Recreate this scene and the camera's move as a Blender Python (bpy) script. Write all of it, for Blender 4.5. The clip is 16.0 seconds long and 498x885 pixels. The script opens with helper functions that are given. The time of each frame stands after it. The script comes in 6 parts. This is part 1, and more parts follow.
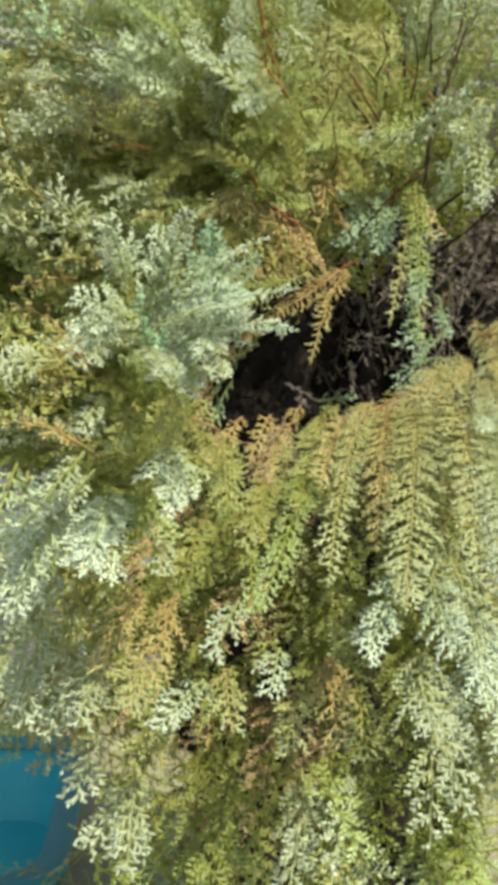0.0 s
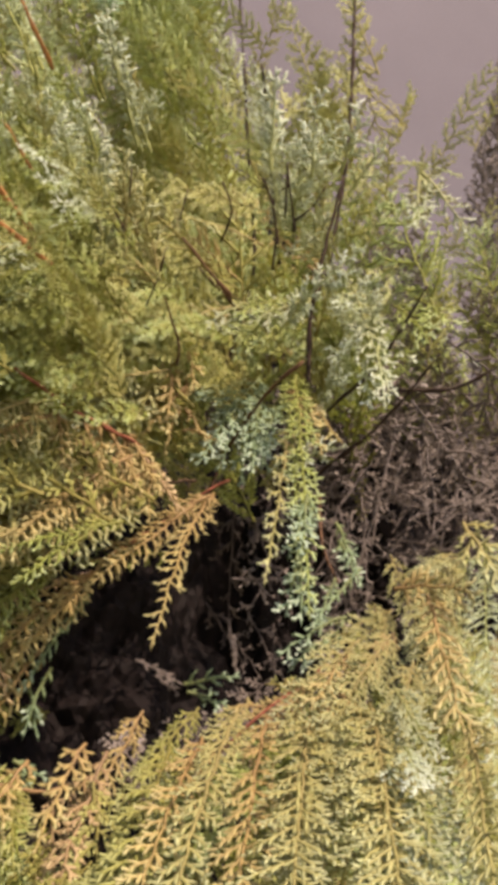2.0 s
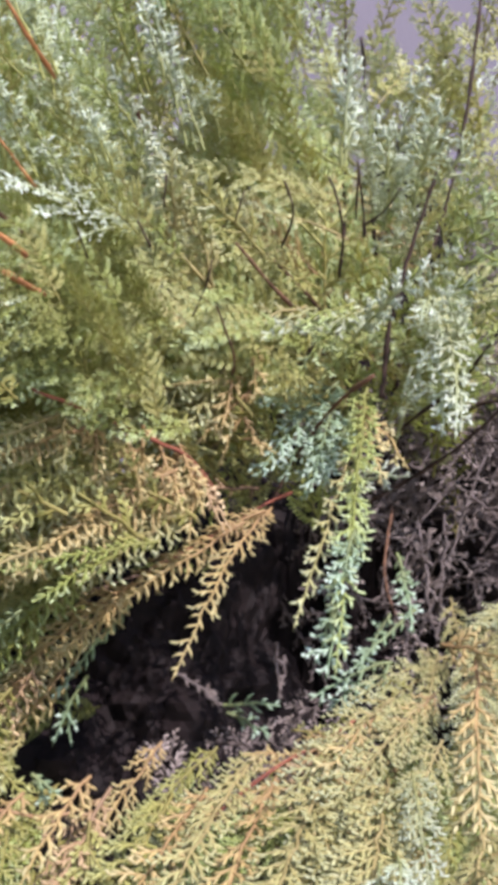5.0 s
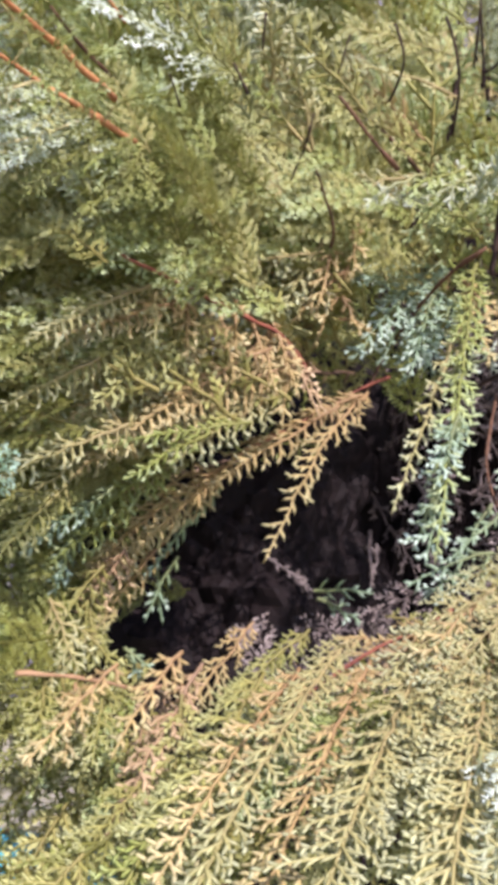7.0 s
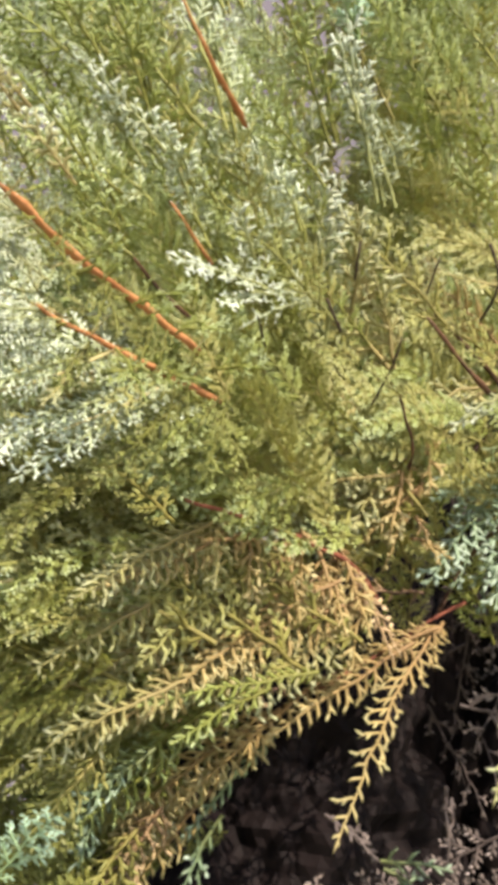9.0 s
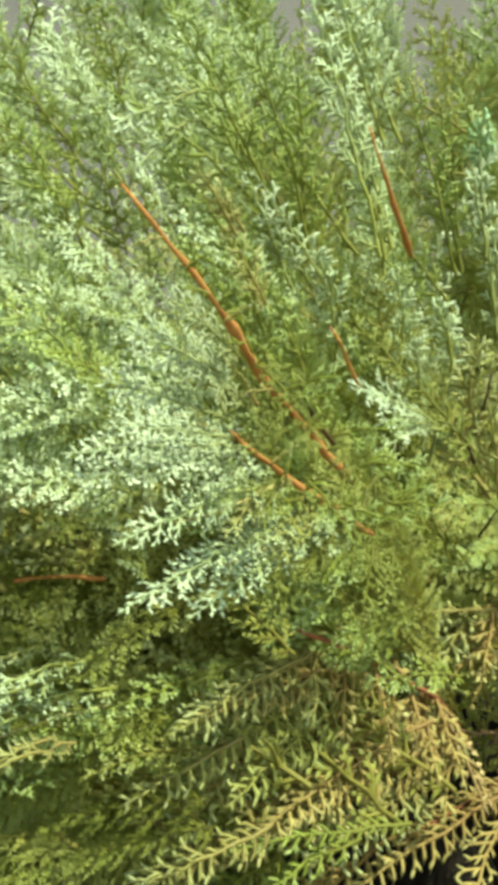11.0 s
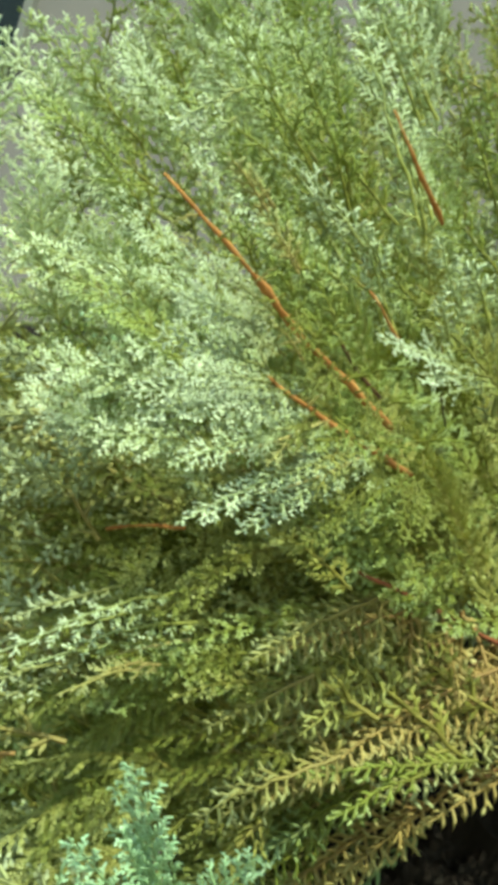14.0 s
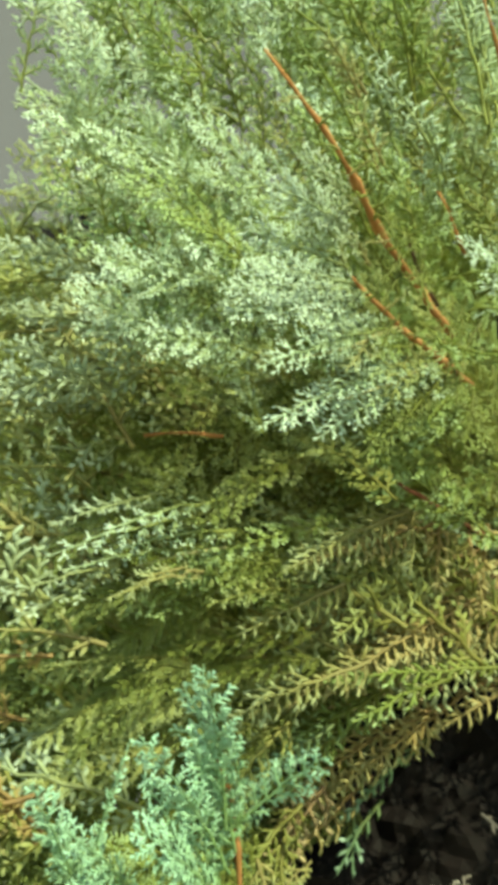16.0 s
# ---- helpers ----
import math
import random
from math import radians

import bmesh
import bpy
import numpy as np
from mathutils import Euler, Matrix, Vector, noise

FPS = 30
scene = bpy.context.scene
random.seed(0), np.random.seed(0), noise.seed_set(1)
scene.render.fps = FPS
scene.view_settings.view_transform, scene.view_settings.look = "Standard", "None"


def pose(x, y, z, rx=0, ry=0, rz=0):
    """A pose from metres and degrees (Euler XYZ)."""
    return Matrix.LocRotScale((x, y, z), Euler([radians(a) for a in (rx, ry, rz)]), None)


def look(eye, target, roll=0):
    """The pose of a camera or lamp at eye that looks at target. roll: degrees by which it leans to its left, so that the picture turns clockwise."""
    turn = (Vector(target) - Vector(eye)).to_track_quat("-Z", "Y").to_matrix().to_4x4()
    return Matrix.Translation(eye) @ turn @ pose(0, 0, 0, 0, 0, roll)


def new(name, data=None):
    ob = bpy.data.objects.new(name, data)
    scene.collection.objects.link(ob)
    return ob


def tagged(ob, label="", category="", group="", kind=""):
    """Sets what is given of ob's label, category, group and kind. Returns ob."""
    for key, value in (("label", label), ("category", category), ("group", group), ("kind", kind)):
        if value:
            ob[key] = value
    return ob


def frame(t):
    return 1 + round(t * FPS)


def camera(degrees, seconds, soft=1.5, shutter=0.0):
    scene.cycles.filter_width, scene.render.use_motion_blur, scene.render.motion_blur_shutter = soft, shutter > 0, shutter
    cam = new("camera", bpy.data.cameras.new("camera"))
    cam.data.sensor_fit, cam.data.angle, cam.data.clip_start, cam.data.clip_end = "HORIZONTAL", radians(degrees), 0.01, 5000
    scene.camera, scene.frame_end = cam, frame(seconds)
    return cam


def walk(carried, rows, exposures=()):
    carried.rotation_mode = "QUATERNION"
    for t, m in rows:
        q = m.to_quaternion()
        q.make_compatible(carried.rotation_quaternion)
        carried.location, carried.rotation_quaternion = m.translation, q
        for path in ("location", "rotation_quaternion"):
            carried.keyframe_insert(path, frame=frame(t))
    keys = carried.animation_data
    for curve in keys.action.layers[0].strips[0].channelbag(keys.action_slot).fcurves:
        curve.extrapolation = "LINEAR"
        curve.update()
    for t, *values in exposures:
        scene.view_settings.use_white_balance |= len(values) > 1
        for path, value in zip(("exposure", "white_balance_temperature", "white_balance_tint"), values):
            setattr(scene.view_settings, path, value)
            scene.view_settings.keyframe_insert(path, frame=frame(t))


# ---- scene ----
cam = camera(33.3, 16.0, soft=6.4)
PATH = [
    (0, (0.121, 0.001, 1.428), (0.059, 1.999, 1.367), 1.6),
    (0.5, (0.113, 0.024, 1.439), (0.181, 2.022, 1.382), 0.8),
    (1, (0.1, 0.088, 1.489), (0.226, 2.084, 1.444), 1.0),
    (1.5, (0.144, 0.134, 1.6), (0.271, 2.129, 1.569), -5.5),
    (2, (0.217, 0.319, 1.525), (0.291, 2.283, 1.899), -2.4),
    (2.5, (0.25, 0.376, 1.558), (0.165, 2.358, 1.81), 1.3),
    (3, (0.261, 0.39, 1.558), (-0.005, 2.337, 1.929), 1.5),
    (5.3, (0.294, 0.362, 1.592), (0.023, 2.333, 1.793), 3.8),
    (5.5, (0.274, 0.375, 1.59), (-0.049, 2.344, 1.736), 6.9),
    (6, (0.273, 0.388, 1.57), (-0.096, 2.352, 1.642), 8.9),
    (6.5, (0.281, 0.382, 1.575), (-0.147, 2.334, 1.642), 4.9),
    (7, (0.281, 0.392, 1.576), (-0.178, 2.338, 1.581), 4.3),
    (7.5, (0.286, 0.401, 1.576), (-0.183, 2.346, 1.574), 3.6),
    (8, (0.278, 0.415, 1.609), (-0.217, 2.348, 1.739), 4.4),
    (8.2, (0.268, 0.424, 1.624), (-0.239, 2.352, 1.79), 5.0),
    (10.3, (0.184, 0.465, 1.66), (-0.35, 2.328, 2.153), 7.3),
    (10.5, (0.182, 0.463, 1.663), (-0.359, 2.324, 2.155), 7.8),
    (11, (0.171, 0.451, 1.653), (-0.407, 2.283, 2.213), 9.8),
    (11.5, (0.172, 0.445, 1.669), (-0.477, 2.267, 2.178), 11.9),
    (12, (0.172, 0.435, 1.654), (-0.575, 2.202, 2.22), 14.2),
    (12.5, (0.171, 0.43, 1.661), (-0.606, 2.205, 2.156), 14.3),
    (13, (0.151, 0.426, 1.668), (-0.578, 2.236, 2.105), 13.2),
    (13.5, (0.177, 0.427, 1.643), (-0.606, 2.208, 2.109), 12.2),
    (14, (0.206, 0.422, 1.63), (-0.601, 2.185, 2.123), 10.3),
    (14.5, (0.168, 0.417, 1.646), (-0.559, 2.236, 2.046), 10.8),
    (15, (0.154, 0.426, 1.645), (-0.528, 2.275, 1.988), 10.1),
    (15.5, (0.192, 0.42, 1.637), (-0.582, 2.236, 1.96), 10.5),
    (16, (0.174, 0.419, 1.623), (-0.575, 2.249, 1.925), 10.9),
]
walk(cam, [(t, look(eye, target, roll)) for t, eye, target, roll in PATH],
     exposures=[(0, 0.76, 7900, -3), (1, 0.76, 7600, 5), (1.5, 0.72, 7800, 15), (2, 0.76, 8400, 25), (2.5, 0.97, 6800, 25), (3.2, 1.05, 6100, 26), (5.5, 1.10, 6200, 29), (8.2, 1.16, 6500, 35), (10.3, 0.95, 9200, -20), (12, 0.78, 8600, -26), (16, 0.74, 8300, -29)])


# ---- world, sun and exposure ----
SUN_UP, SUN_FROM = 47.0, (0.60, -0.80)          # degrees above the horizon; way towards the sun in the plan
world = bpy.data.worlds.new("daylight")
scene.world = world
world.use_nodes = True
wn = world.node_tree.nodes
sky = wn.new("ShaderNodeTexSky")
sky.sky_type, sky.sun_disc = "NISHITA", False
sky.sun_elevation, sky.sun_rotation = radians(SUN_UP), math.atan2(SUN_FROM[0], SUN_FROM[1])
wn["Background"].inputs["Strength"].default_value = 0.15
world.node_tree.links.new(sky.outputs[0], wn["Background"].inputs["Color"])
sun = new("sun", bpy.data.lights.new("sun", "SUN"))
sun.data.energy, sun.data.angle, sun.data.color = 4.8, radians(0.6), (1.0, 0.95, 0.86)
toward = Vector((*Vector(SUN_FROM).normalized() * math.cos(radians(SUN_UP)), math.sin(radians(SUN_UP))))
sun.matrix_world = look(toward * 20, (0, 0, 0))

# ---- materials ----
def material(name, rough=0.6):
    m = bpy.data.materials.new(name)
    m.use_nodes = True
    nt = m.node_tree
    b = nt.nodes["Principled BSDF"]
    b.inputs["Roughness"].default_value = rough
    return m, nt, b


def noise_node(nt, scale, detail=4.0, rough=0.6, coords="Object"):
    tc, n = nt.nodes.new("ShaderNodeTexCoord"), nt.nodes.new("ShaderNodeTexNoise")
    n.inputs["Scale"].default_value, n.inputs["Detail"].default_value, n.inputs["Roughness"].default_value = scale, detail, rough
    nt.links.new(tc.outputs[coords], n.inputs["Vector"])
    return n


def ramp(nt, source, stops):
    r = nt.nodes.new("ShaderNodeValToRGB")
    els = r.color_ramp.elements
    while len(els) < len(stops):
        els.new(0.5)
    for e, (at, col) in zip(els, stops):
        e.position, e.color = at, (*col, 1)
    nt.links.new(source, r.inputs[0])
    return r


def mix(nt, factor, a, b, how="MIX"):
    x = nt.nodes.new("ShaderNodeMix")
    x.data_type, x.blend_type = "RGBA", how
    for socket, value in ((x.inputs[0], factor), (x.inputs[6], a), (x.inputs[7], b)):
        if isinstance(value, (int, float)):
            socket.default_value = value
        elif isinstance(value, tuple):
            socket.default_value = (*value, 1)
        else:
            nt.links.new(value, socket)
    return x.outputs[2]


def bump(nt, bsdf, height, strength, distance):
    b = nt.nodes.new("ShaderNodeBump")
    b.inputs["Strength"].default_value, b.inputs["Distance"].default_value = strength, distance
    nt.links.new(height, b.inputs["Height"])
    nt.links.new(b.outputs[0], bsdf.inputs["Normal"])


def leaf_material(name, inner, middle, outer, bloom, let_through=0.3):
    """Scale leaves: colour from the old wood (inner) to the young shoot (outer), with a waxy bloom on the outer shoots."""
    m, nt, b = material(name, 0.55)
    at = nt.nodes.new("ShaderNodeAttribute")
    at.attribute_name = "youth"
    col = ramp(nt, at.outputs["Fac"], ((0.0, inner), (0.45, middle), (0.95, outer))).outputs[0]
    # each shoot and each spray a little different
    isl = nt.nodes.new("ShaderNodeNewGeometry")
    own = ramp(nt, isl.outputs["Random Per Island"], ((0.0, (0.84, 0.83, 0.80)), (0.5, (1, 1, 1)), (1.0, (1.14, 1.13, 1.08)))).outputs[0]
    col = mix(nt, 1.0, col, own, "MULTIPLY")
    patch = noise_node(nt, 38.0, 3.0)
    wax = nt.nodes.new("ShaderNodeMath")
    wax.operation = "MULTIPLY"
    nt.links.new(ramp(nt, patch.outputs["Fac"], ((0.25, (0.15, 0.15, 0.15)), (0.7, (1, 1, 1)))).outputs[0], wax.inputs[0])
    young = ramp(nt, at.outputs["Fac"], ((0.35, (0, 0, 0)), (1.0, (bloom, bloom, bloom)))).outputs[0]
    nt.links.new(young, wax.inputs[1])
    col = mix(nt, wax.outputs[0], col, (0.66, 0.74, 0.67))
    nt.links.new(col, b.inputs["Base Color"])
    scales = noise_node(nt, 900.0, 2.0)
    bump(nt, b, scales.outputs["Fac"], 0.5, 0.0008)
    glow = nt.nodes.new("ShaderNodeBsdfTranslucent")
    nt.links.new(mix(nt, 1.0, col, (1.0, 0.95, 0.45), "MULTIPLY"), glow.inputs["Color"])
    both = nt.nodes.new("ShaderNodeMixShader")
    both.inputs[0].default_value = let_through
    nt.links.new(b.outputs[0], both.inputs[1])
    nt.links.new(glow.outputs[0], both.inputs[2])
    nt.links.new(both.outputs[0], nt.nodes["Material Output"].inputs["Surface"])
    return m


BROWN, GOLD = (0.16, 0.075, 0.04), (0.34, 0.22, 0.06)
LEAF = {
    "blue": leaf_material("glaucous_leaf", (0.25, 0.27, 0.07), (0.36, 0.45, 0.25), (0.56, 0.68, 0.56), 0.9),
    "white": leaf_material("pale_waxy_leaf", (0.26, 0.29, 0.11), (0.37, 0.45, 0.30), (0.53, 0.63, 0.55), 0.6),
    "silver": leaf_material("silver_green_leaf", (0.25, 0.26, 0.10), (0.33, 0.38, 0.22), (0.43, 0.50, 0.40), 0.35),
    "mint": leaf_material("mint_waxy_leaf", (0.22, 0.32, 0.13), (0.32, 0.49, 0.31), (0.39, 0.63, 0.49), 0.3),
    # dark green of older leaves, lowered further to paint shade into the rear layers
    "deep": leaf_material("shade_dark_green_leaf", (0.12, 0.125, 0.018), (0.155, 0.175, 0.03), (0.19, 0.23, 0.05), 0.05),
    "green": leaf_material("green_leaf", (0.17, 0.18, 0.035), (0.23, 0.29, 0.06), (0.31, 0.42, 0.15), 0.35),
    "olive": leaf_material("olive_leaf", (0.21, 0.19, 0.05), (0.275, 0.285, 0.075), (0.335, 0.37, 0.13), 0.18),
    "gold": leaf_material("golden_leaf", (0.29, 0.185, 0.08), (0.39, 0.305, 0.12), (0.415, 0.395, 0.175), 0.14),
    "tip": leaf_material("golden_leaf_with_pale_tip", (0.28, 0.235, 0.095), (0.335, 0.33, 0.125), (0.36, 0.405, 0.195), 0.3),
    "teal": leaf_material("shaded_blue_green_leaf", (0.16, 0.20, 0.08), (0.19, 0.30, 0.17), (0.32, 0.47, 0.36), 0.5),
    "dead": leaf_material("dead_brown_leaf", (0.13, 0.075, 0.042), (0.27, 0.18, 0.09), (0.41, 0.32, 0.175), 0.0, 0.15),
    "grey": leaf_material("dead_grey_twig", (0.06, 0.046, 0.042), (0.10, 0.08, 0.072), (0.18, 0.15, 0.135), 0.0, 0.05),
}


def bark_material(name, dark, light):
    m, nt, b = material(name, 0.75)
    n, fine = noise_node(nt, 60.0, 5.0), noise_node(nt, 420.0, 3.0)
    col = ramp(nt, n.outputs["Fac"], ((0.3, dark), (0.7, light))).outputs[0]
    nt.links.new(mix(nt, 0.35, col, fine.outputs["Fac"], "MULTIPLY"), b.inputs["Base Color"])
    bump(nt, b, fine.outputs["Fac"], 0.6, 0.001)
    b.inputs["Specular IOR Level"].default_value = 0.15
    return m


BARK = {
    "orange": bark_material("young_orange_bark", (0.30, 0.12, 0.045), (0.52, 0.25, 0.105)),
    "tan": bark_material("tan_bark", (0.20, 0.12, 0.06), (0.34, 0.22, 0.12)),
    "pale": bark_material("pale_young_rib", (0.34, 0.30, 0.13), (0.50, 0.47, 0.24)),
    "brown": bark_material("brown_bark", (0.05, 0.028, 0.018), (0.16, 0.085, 0.05)),
    "red": bark_material("red_brown_bark", (0.10, 0.03, 0.02), (0.28, 0.10, 0.06)),
    "dark": bark_material("dark_old_bark", (0.02, 0.013, 0.010), (0.06, 0.038, 0.028)),
    # near-black that carries the shade deep inside the crown
    "litter": bark_material("inner_shade_black", (0.003, 0.002, 0.002), (0.010, 0.006, 0.006)),
}

# ---- building helpers ----
TRUNK = Vector((0.24, 1.50, 0.0))


def part(name, mesh, mat, parent, label=""):
    if isinstance(mesh, bmesh.types.BMesh):
        bm, mesh = mesh, bpy.data.meshes.new(name)
        bm.to_mesh(mesh)
        bm.free()
    if mat and not mesh.materials:
        mesh.materials.append(mat)
    ob = new(name, mesh)
    ob.parent = parent
    return tagged(ob, label)


def unit(v):
    return v / np.maximum(np.linalg.norm(v, axis=-1, keepdims=True), 1e-9)


def prisms(p0, p1, p2, flat, r0, r1, y0, y1, thick=0.4):
    """Tapered, flattened shoots: from p0 over p1 to a point at p2. flat: the normal of the spray's plane. Gives verts, faces, youth."""
    n = len(p0)
    ax = unit(p2 - p0)
    side = unit(np.cross(ax, flat))
    up = unit(np.cross(side, ax))
    a, b = r0[:, None], r1[:, None]
    ring = lambda c, r: np.stack([c + side * r, c + up * r * thick, c - side * r, c - up * r * thick], 1)
    v = np.concatenate([ring(p0, a), ring(p1, b), p2[:, None]], 1).reshape(-1, 3)
    k = np.arange(4)
    q = np.stack([k, (k + 1) % 4, 4 + (k + 1) % 4, 4 + k], 1)
    t = np.stack([4 + k, 4 + (k + 1) % 4, np.full(4, 8)], 1)
    base = 9 * np.arange(n)[:, None, None]
    mid = (y0 + y1) / 2
    y = np.stack([y0] * 4 + [mid] * 4 + [y1], 1).ravel()
    return v, (q[None] + base).reshape(-1, 4), (t[None] + base).reshape(-1, 3), y


def folded(p0, p1, p2, flat, r0, r1, y0, y1):
    """Small leaves, folded along their middle, as prisms() takes them."""
    n = len(p0)
    side = unit(np.cross(p2 - p0, flat))
    wide, low = side * (r1 * 1.25)[:, None], flat * (r1 * 0.5)[:, None]
    mid = (p0 + p2) / 2
    v = np.stack([p0, mid + wide - low, p2, mid - wide - low], 1).reshape(-1, 3)
    base = 4 * np.arange(n)[:, None]
    t = np.concatenate([base + (0, 1, 2), base + (0, 2, 3)])
    return v, np.zeros((0, 4), int), t, np.stack([y0, (y0 + y1) / 2, y1, (y0 + y1) / 2], 1).ravel()


def leaf_mesh(name, chunks, mat):
    """One mesh out of prisms() results."""
    vs, qs, ts, ys, off = [], [], [], [], 0
    for v, q, t, y in chunks:
        vs.append(v), qs.append(q + off), ts.append(t + off), ys.append(y)
        off += len(v)
    v, q, t, y = np.concatenate(vs), np.concatenate(qs), np.concatenate(ts), np.concatenate(ys)
    me = bpy.data.meshes.new(name)
    me.vertices.add(len(v))
    me.vertices.foreach_set("co", v.ravel().astype(np.float32))
    loops = np.concatenate([q.ravel(), t.ravel()]).astype(np.int32)
    me.loops.add(len(loops))
    me.loops.foreach_set("vertex_index", loops)
    me.polygons.add(len(q) + len(t))
    me.polygons.foreach_set("loop_start", np.concatenate([4 * np.arange(len(q)), 4 * len(q) + 3 * np.arange(len(t))]).astype(np.int32))
    me.polygons.foreach_set("use_smooth", np.ones(len(q) + len(t), bool))
    me.update(calc_edges=True)
    at = me.attributes.new("youth", "FLOAT", "POINT")
    at.data.foreach_set("value", y.astype(np.float32))
    me.materials.append(mat)
    return me


def spray_chunks(base, tip, half, flat, bend, rng, size=1.0, gap=0.0085, fine=1.0, young=(0.0, 1.0), thick=1.0, comb=0.0, full=1.0, light=False):
    """A flat spray: a curved axis, side shoots left and right in turn, and short scale-leaved shoots on these.
    half: half its width; bend: metres by which the middle of the axis is pushed; size: of the shoots; comb: how far the
    side shoots hang down; full: how wide the spray stays towards its tip; light: the last shoots as small folded leaves."""
    base, tip, flat = np.array(base, float), np.array(tip, float), unit(np.array(flat, float))
    length = np.linalg.norm(tip - base)
    mid = (base + tip) / 2 + np.array(bend, float)
    curve = lambda s: (1 - s)[:, None] ** 2 * base + 2 * (s * (1 - s))[:, None] * mid + (s**2)[:, None] * tip
    chunks = []
    down = np.array([0, 0, comb])
    # the axis, as a chain of short shoots
    n = max(5, int(length / (0.012 * size)))
    s = np.linspace(0, 1, n + 1)
    c = curve(s)
    c[1:-1] += rng.normal(0, 0.0009 * size, (n - 1, 3))
    over = c[1:] + (c[1:] - c[:-1]) * 0.35
    r = (0.0010 * (1 - s[:-1]) + 0.0006) * min(thick, 1.0) * min(size, 1.1)
    y0, y1 = young
    chunks.append(prisms(c[:-1], c[1:], over, np.tile(flat, (n, 1)), r, r * 0.9, y0 + (y1 - y0) * s[:-1] * 0.7 - 0.15, y0 + (y1 - y0) * s[1:] * 0.7 - 0.1, 0.9))
    # side shoots
    m = max(6, int(length / (gap * size)))
    k = np.arange(m)
    s = np.clip((k + 0.6 + rng.uniform(-0.25, 0.25, m)) / m, 0.03, 0.985)
    side = np.where(k % 2, 1.0, -1.0)
    d = unit(curve(np.clip(s + 0.02, 0, 1)) - curve(np.clip(s - 0.02, 0, 1)))
    across = unit(np.cross(d, flat)) * side[:, None]
    reach = half * np.clip(1.15 * (1 - s) ** (0.75 / full) * (0.5 + 0.9 * s) + 0.08, 0.12, 1.0) * rng.uniform(0.6, 1.15, m) * np.where(rng.random(m) < 0.1, 0.35, 1.0)
    lean = np.radians(rng.uniform(36, 56, m) + 26 * (comb > 0.3))[:, None]
    ways = unit(d * np.cos(lean) + across * np.sin(lean) + flat * rng.normal(0, 0.15, (m, 1)) - down)
    start = curve(s)
    hook = d * 0.2 + flat * rng.normal(-0.04, 0.08, (m, 1)) - down * 0.3
    p1 = start + ways * (reach * 0.55)[:, None]
    p2 = start + unit(ways + hook) * reach[:, None]
    yo = y0 + (y1 - y0) * np.clip(0.25 + 0.6 * s, 0, 1)
    w = np.full(m, 0.00105) * min(thick, 1.3) * size
    chunks.append(prisms(start, p1, p2, np.tile(flat, (m, 1)), w, w * 0.95, yo - 0.25, yo))
    # the last, scale-leaved shoots
    a, b, rr, ya, fl = [], [], [], [], []
    for i in range(m):
        cnt = int(reach[i] / (0.0031 * size / fine))
        if cnt < 2:
            continue
        j = np.arange(cnt)
        u = (j + 0.8 + rng.uniform(-0.2, 0.2, cnt)) / (cnt + 0.6)
        q = np.where(u[:, None] < 0.55, start[i] + (p1[i] - start[i]) * (u / 0.55)[:, None], p1[i] + (p2[i] - p1[i]) * ((u - 0.55) / 0.45)[:, None])
        sg = np.where(j % 2, 1.0, -1.0)[:, None]
        ac = unit(np.cross(ways[i], flat)[None]) * sg
        an = np.radians(rng.uniform(28, 50, cnt))[:, None]
        way = unit(ways[i] * np.cos(an) + ac * np.sin(an) + flat * rng.normal(0, 0.2, (cnt, 1)) - down * 0.4)
        ln = size * (0.0048 + 0.0075 * (1 - u) * min(1.0, reach[i] / (0.03 * size))) * rng.uniform(0.7, 1.2, cnt)
        a.append(q), b.append(q + way * ln[:, None]), rr.append(np.full(cnt, 0.00112) * thick * size)
        ya.append(np.clip(yo[i] + 0.30 * u, 0, 1)), fl.append(np.tile(flat, (cnt, 1)))
    if a:
        a, b, rr, ya, fl = (np.concatenate(x) for x in (a, b, rr, ya, fl))
        build = folded if light else prisms
        chunks.append(build(a, a + (b - a) * 0.66, b, fl, rr, rr * 0.82, np.clip(ya - 0.1, 0, 1), np.clip(ya + 0.15, 0, 1)))
    return chunks


def outward(p):
    """The way in which a spray at p faces: away from the trunk, and to the light."""
    v = Vector(p) - TRUNK
    v.z = 0
    return np.array(v.normalized() * 0.75 + Vector((-0.15, -0.1, 0.62)))


RNG = np.random.default_rng(7)


STUFF = {kind: [] for kind in LEAF}


def seeded(p):
    """Chance numbers that belong to a place."""
    return np.random.default_rng(int(abs(p[0] * 79190 + p[1] * 104729 + p[2] * 129970)))


def turned(flat, axis):
    flat = np.array(flat, float)
    return flat - axis * (flat @ axis)


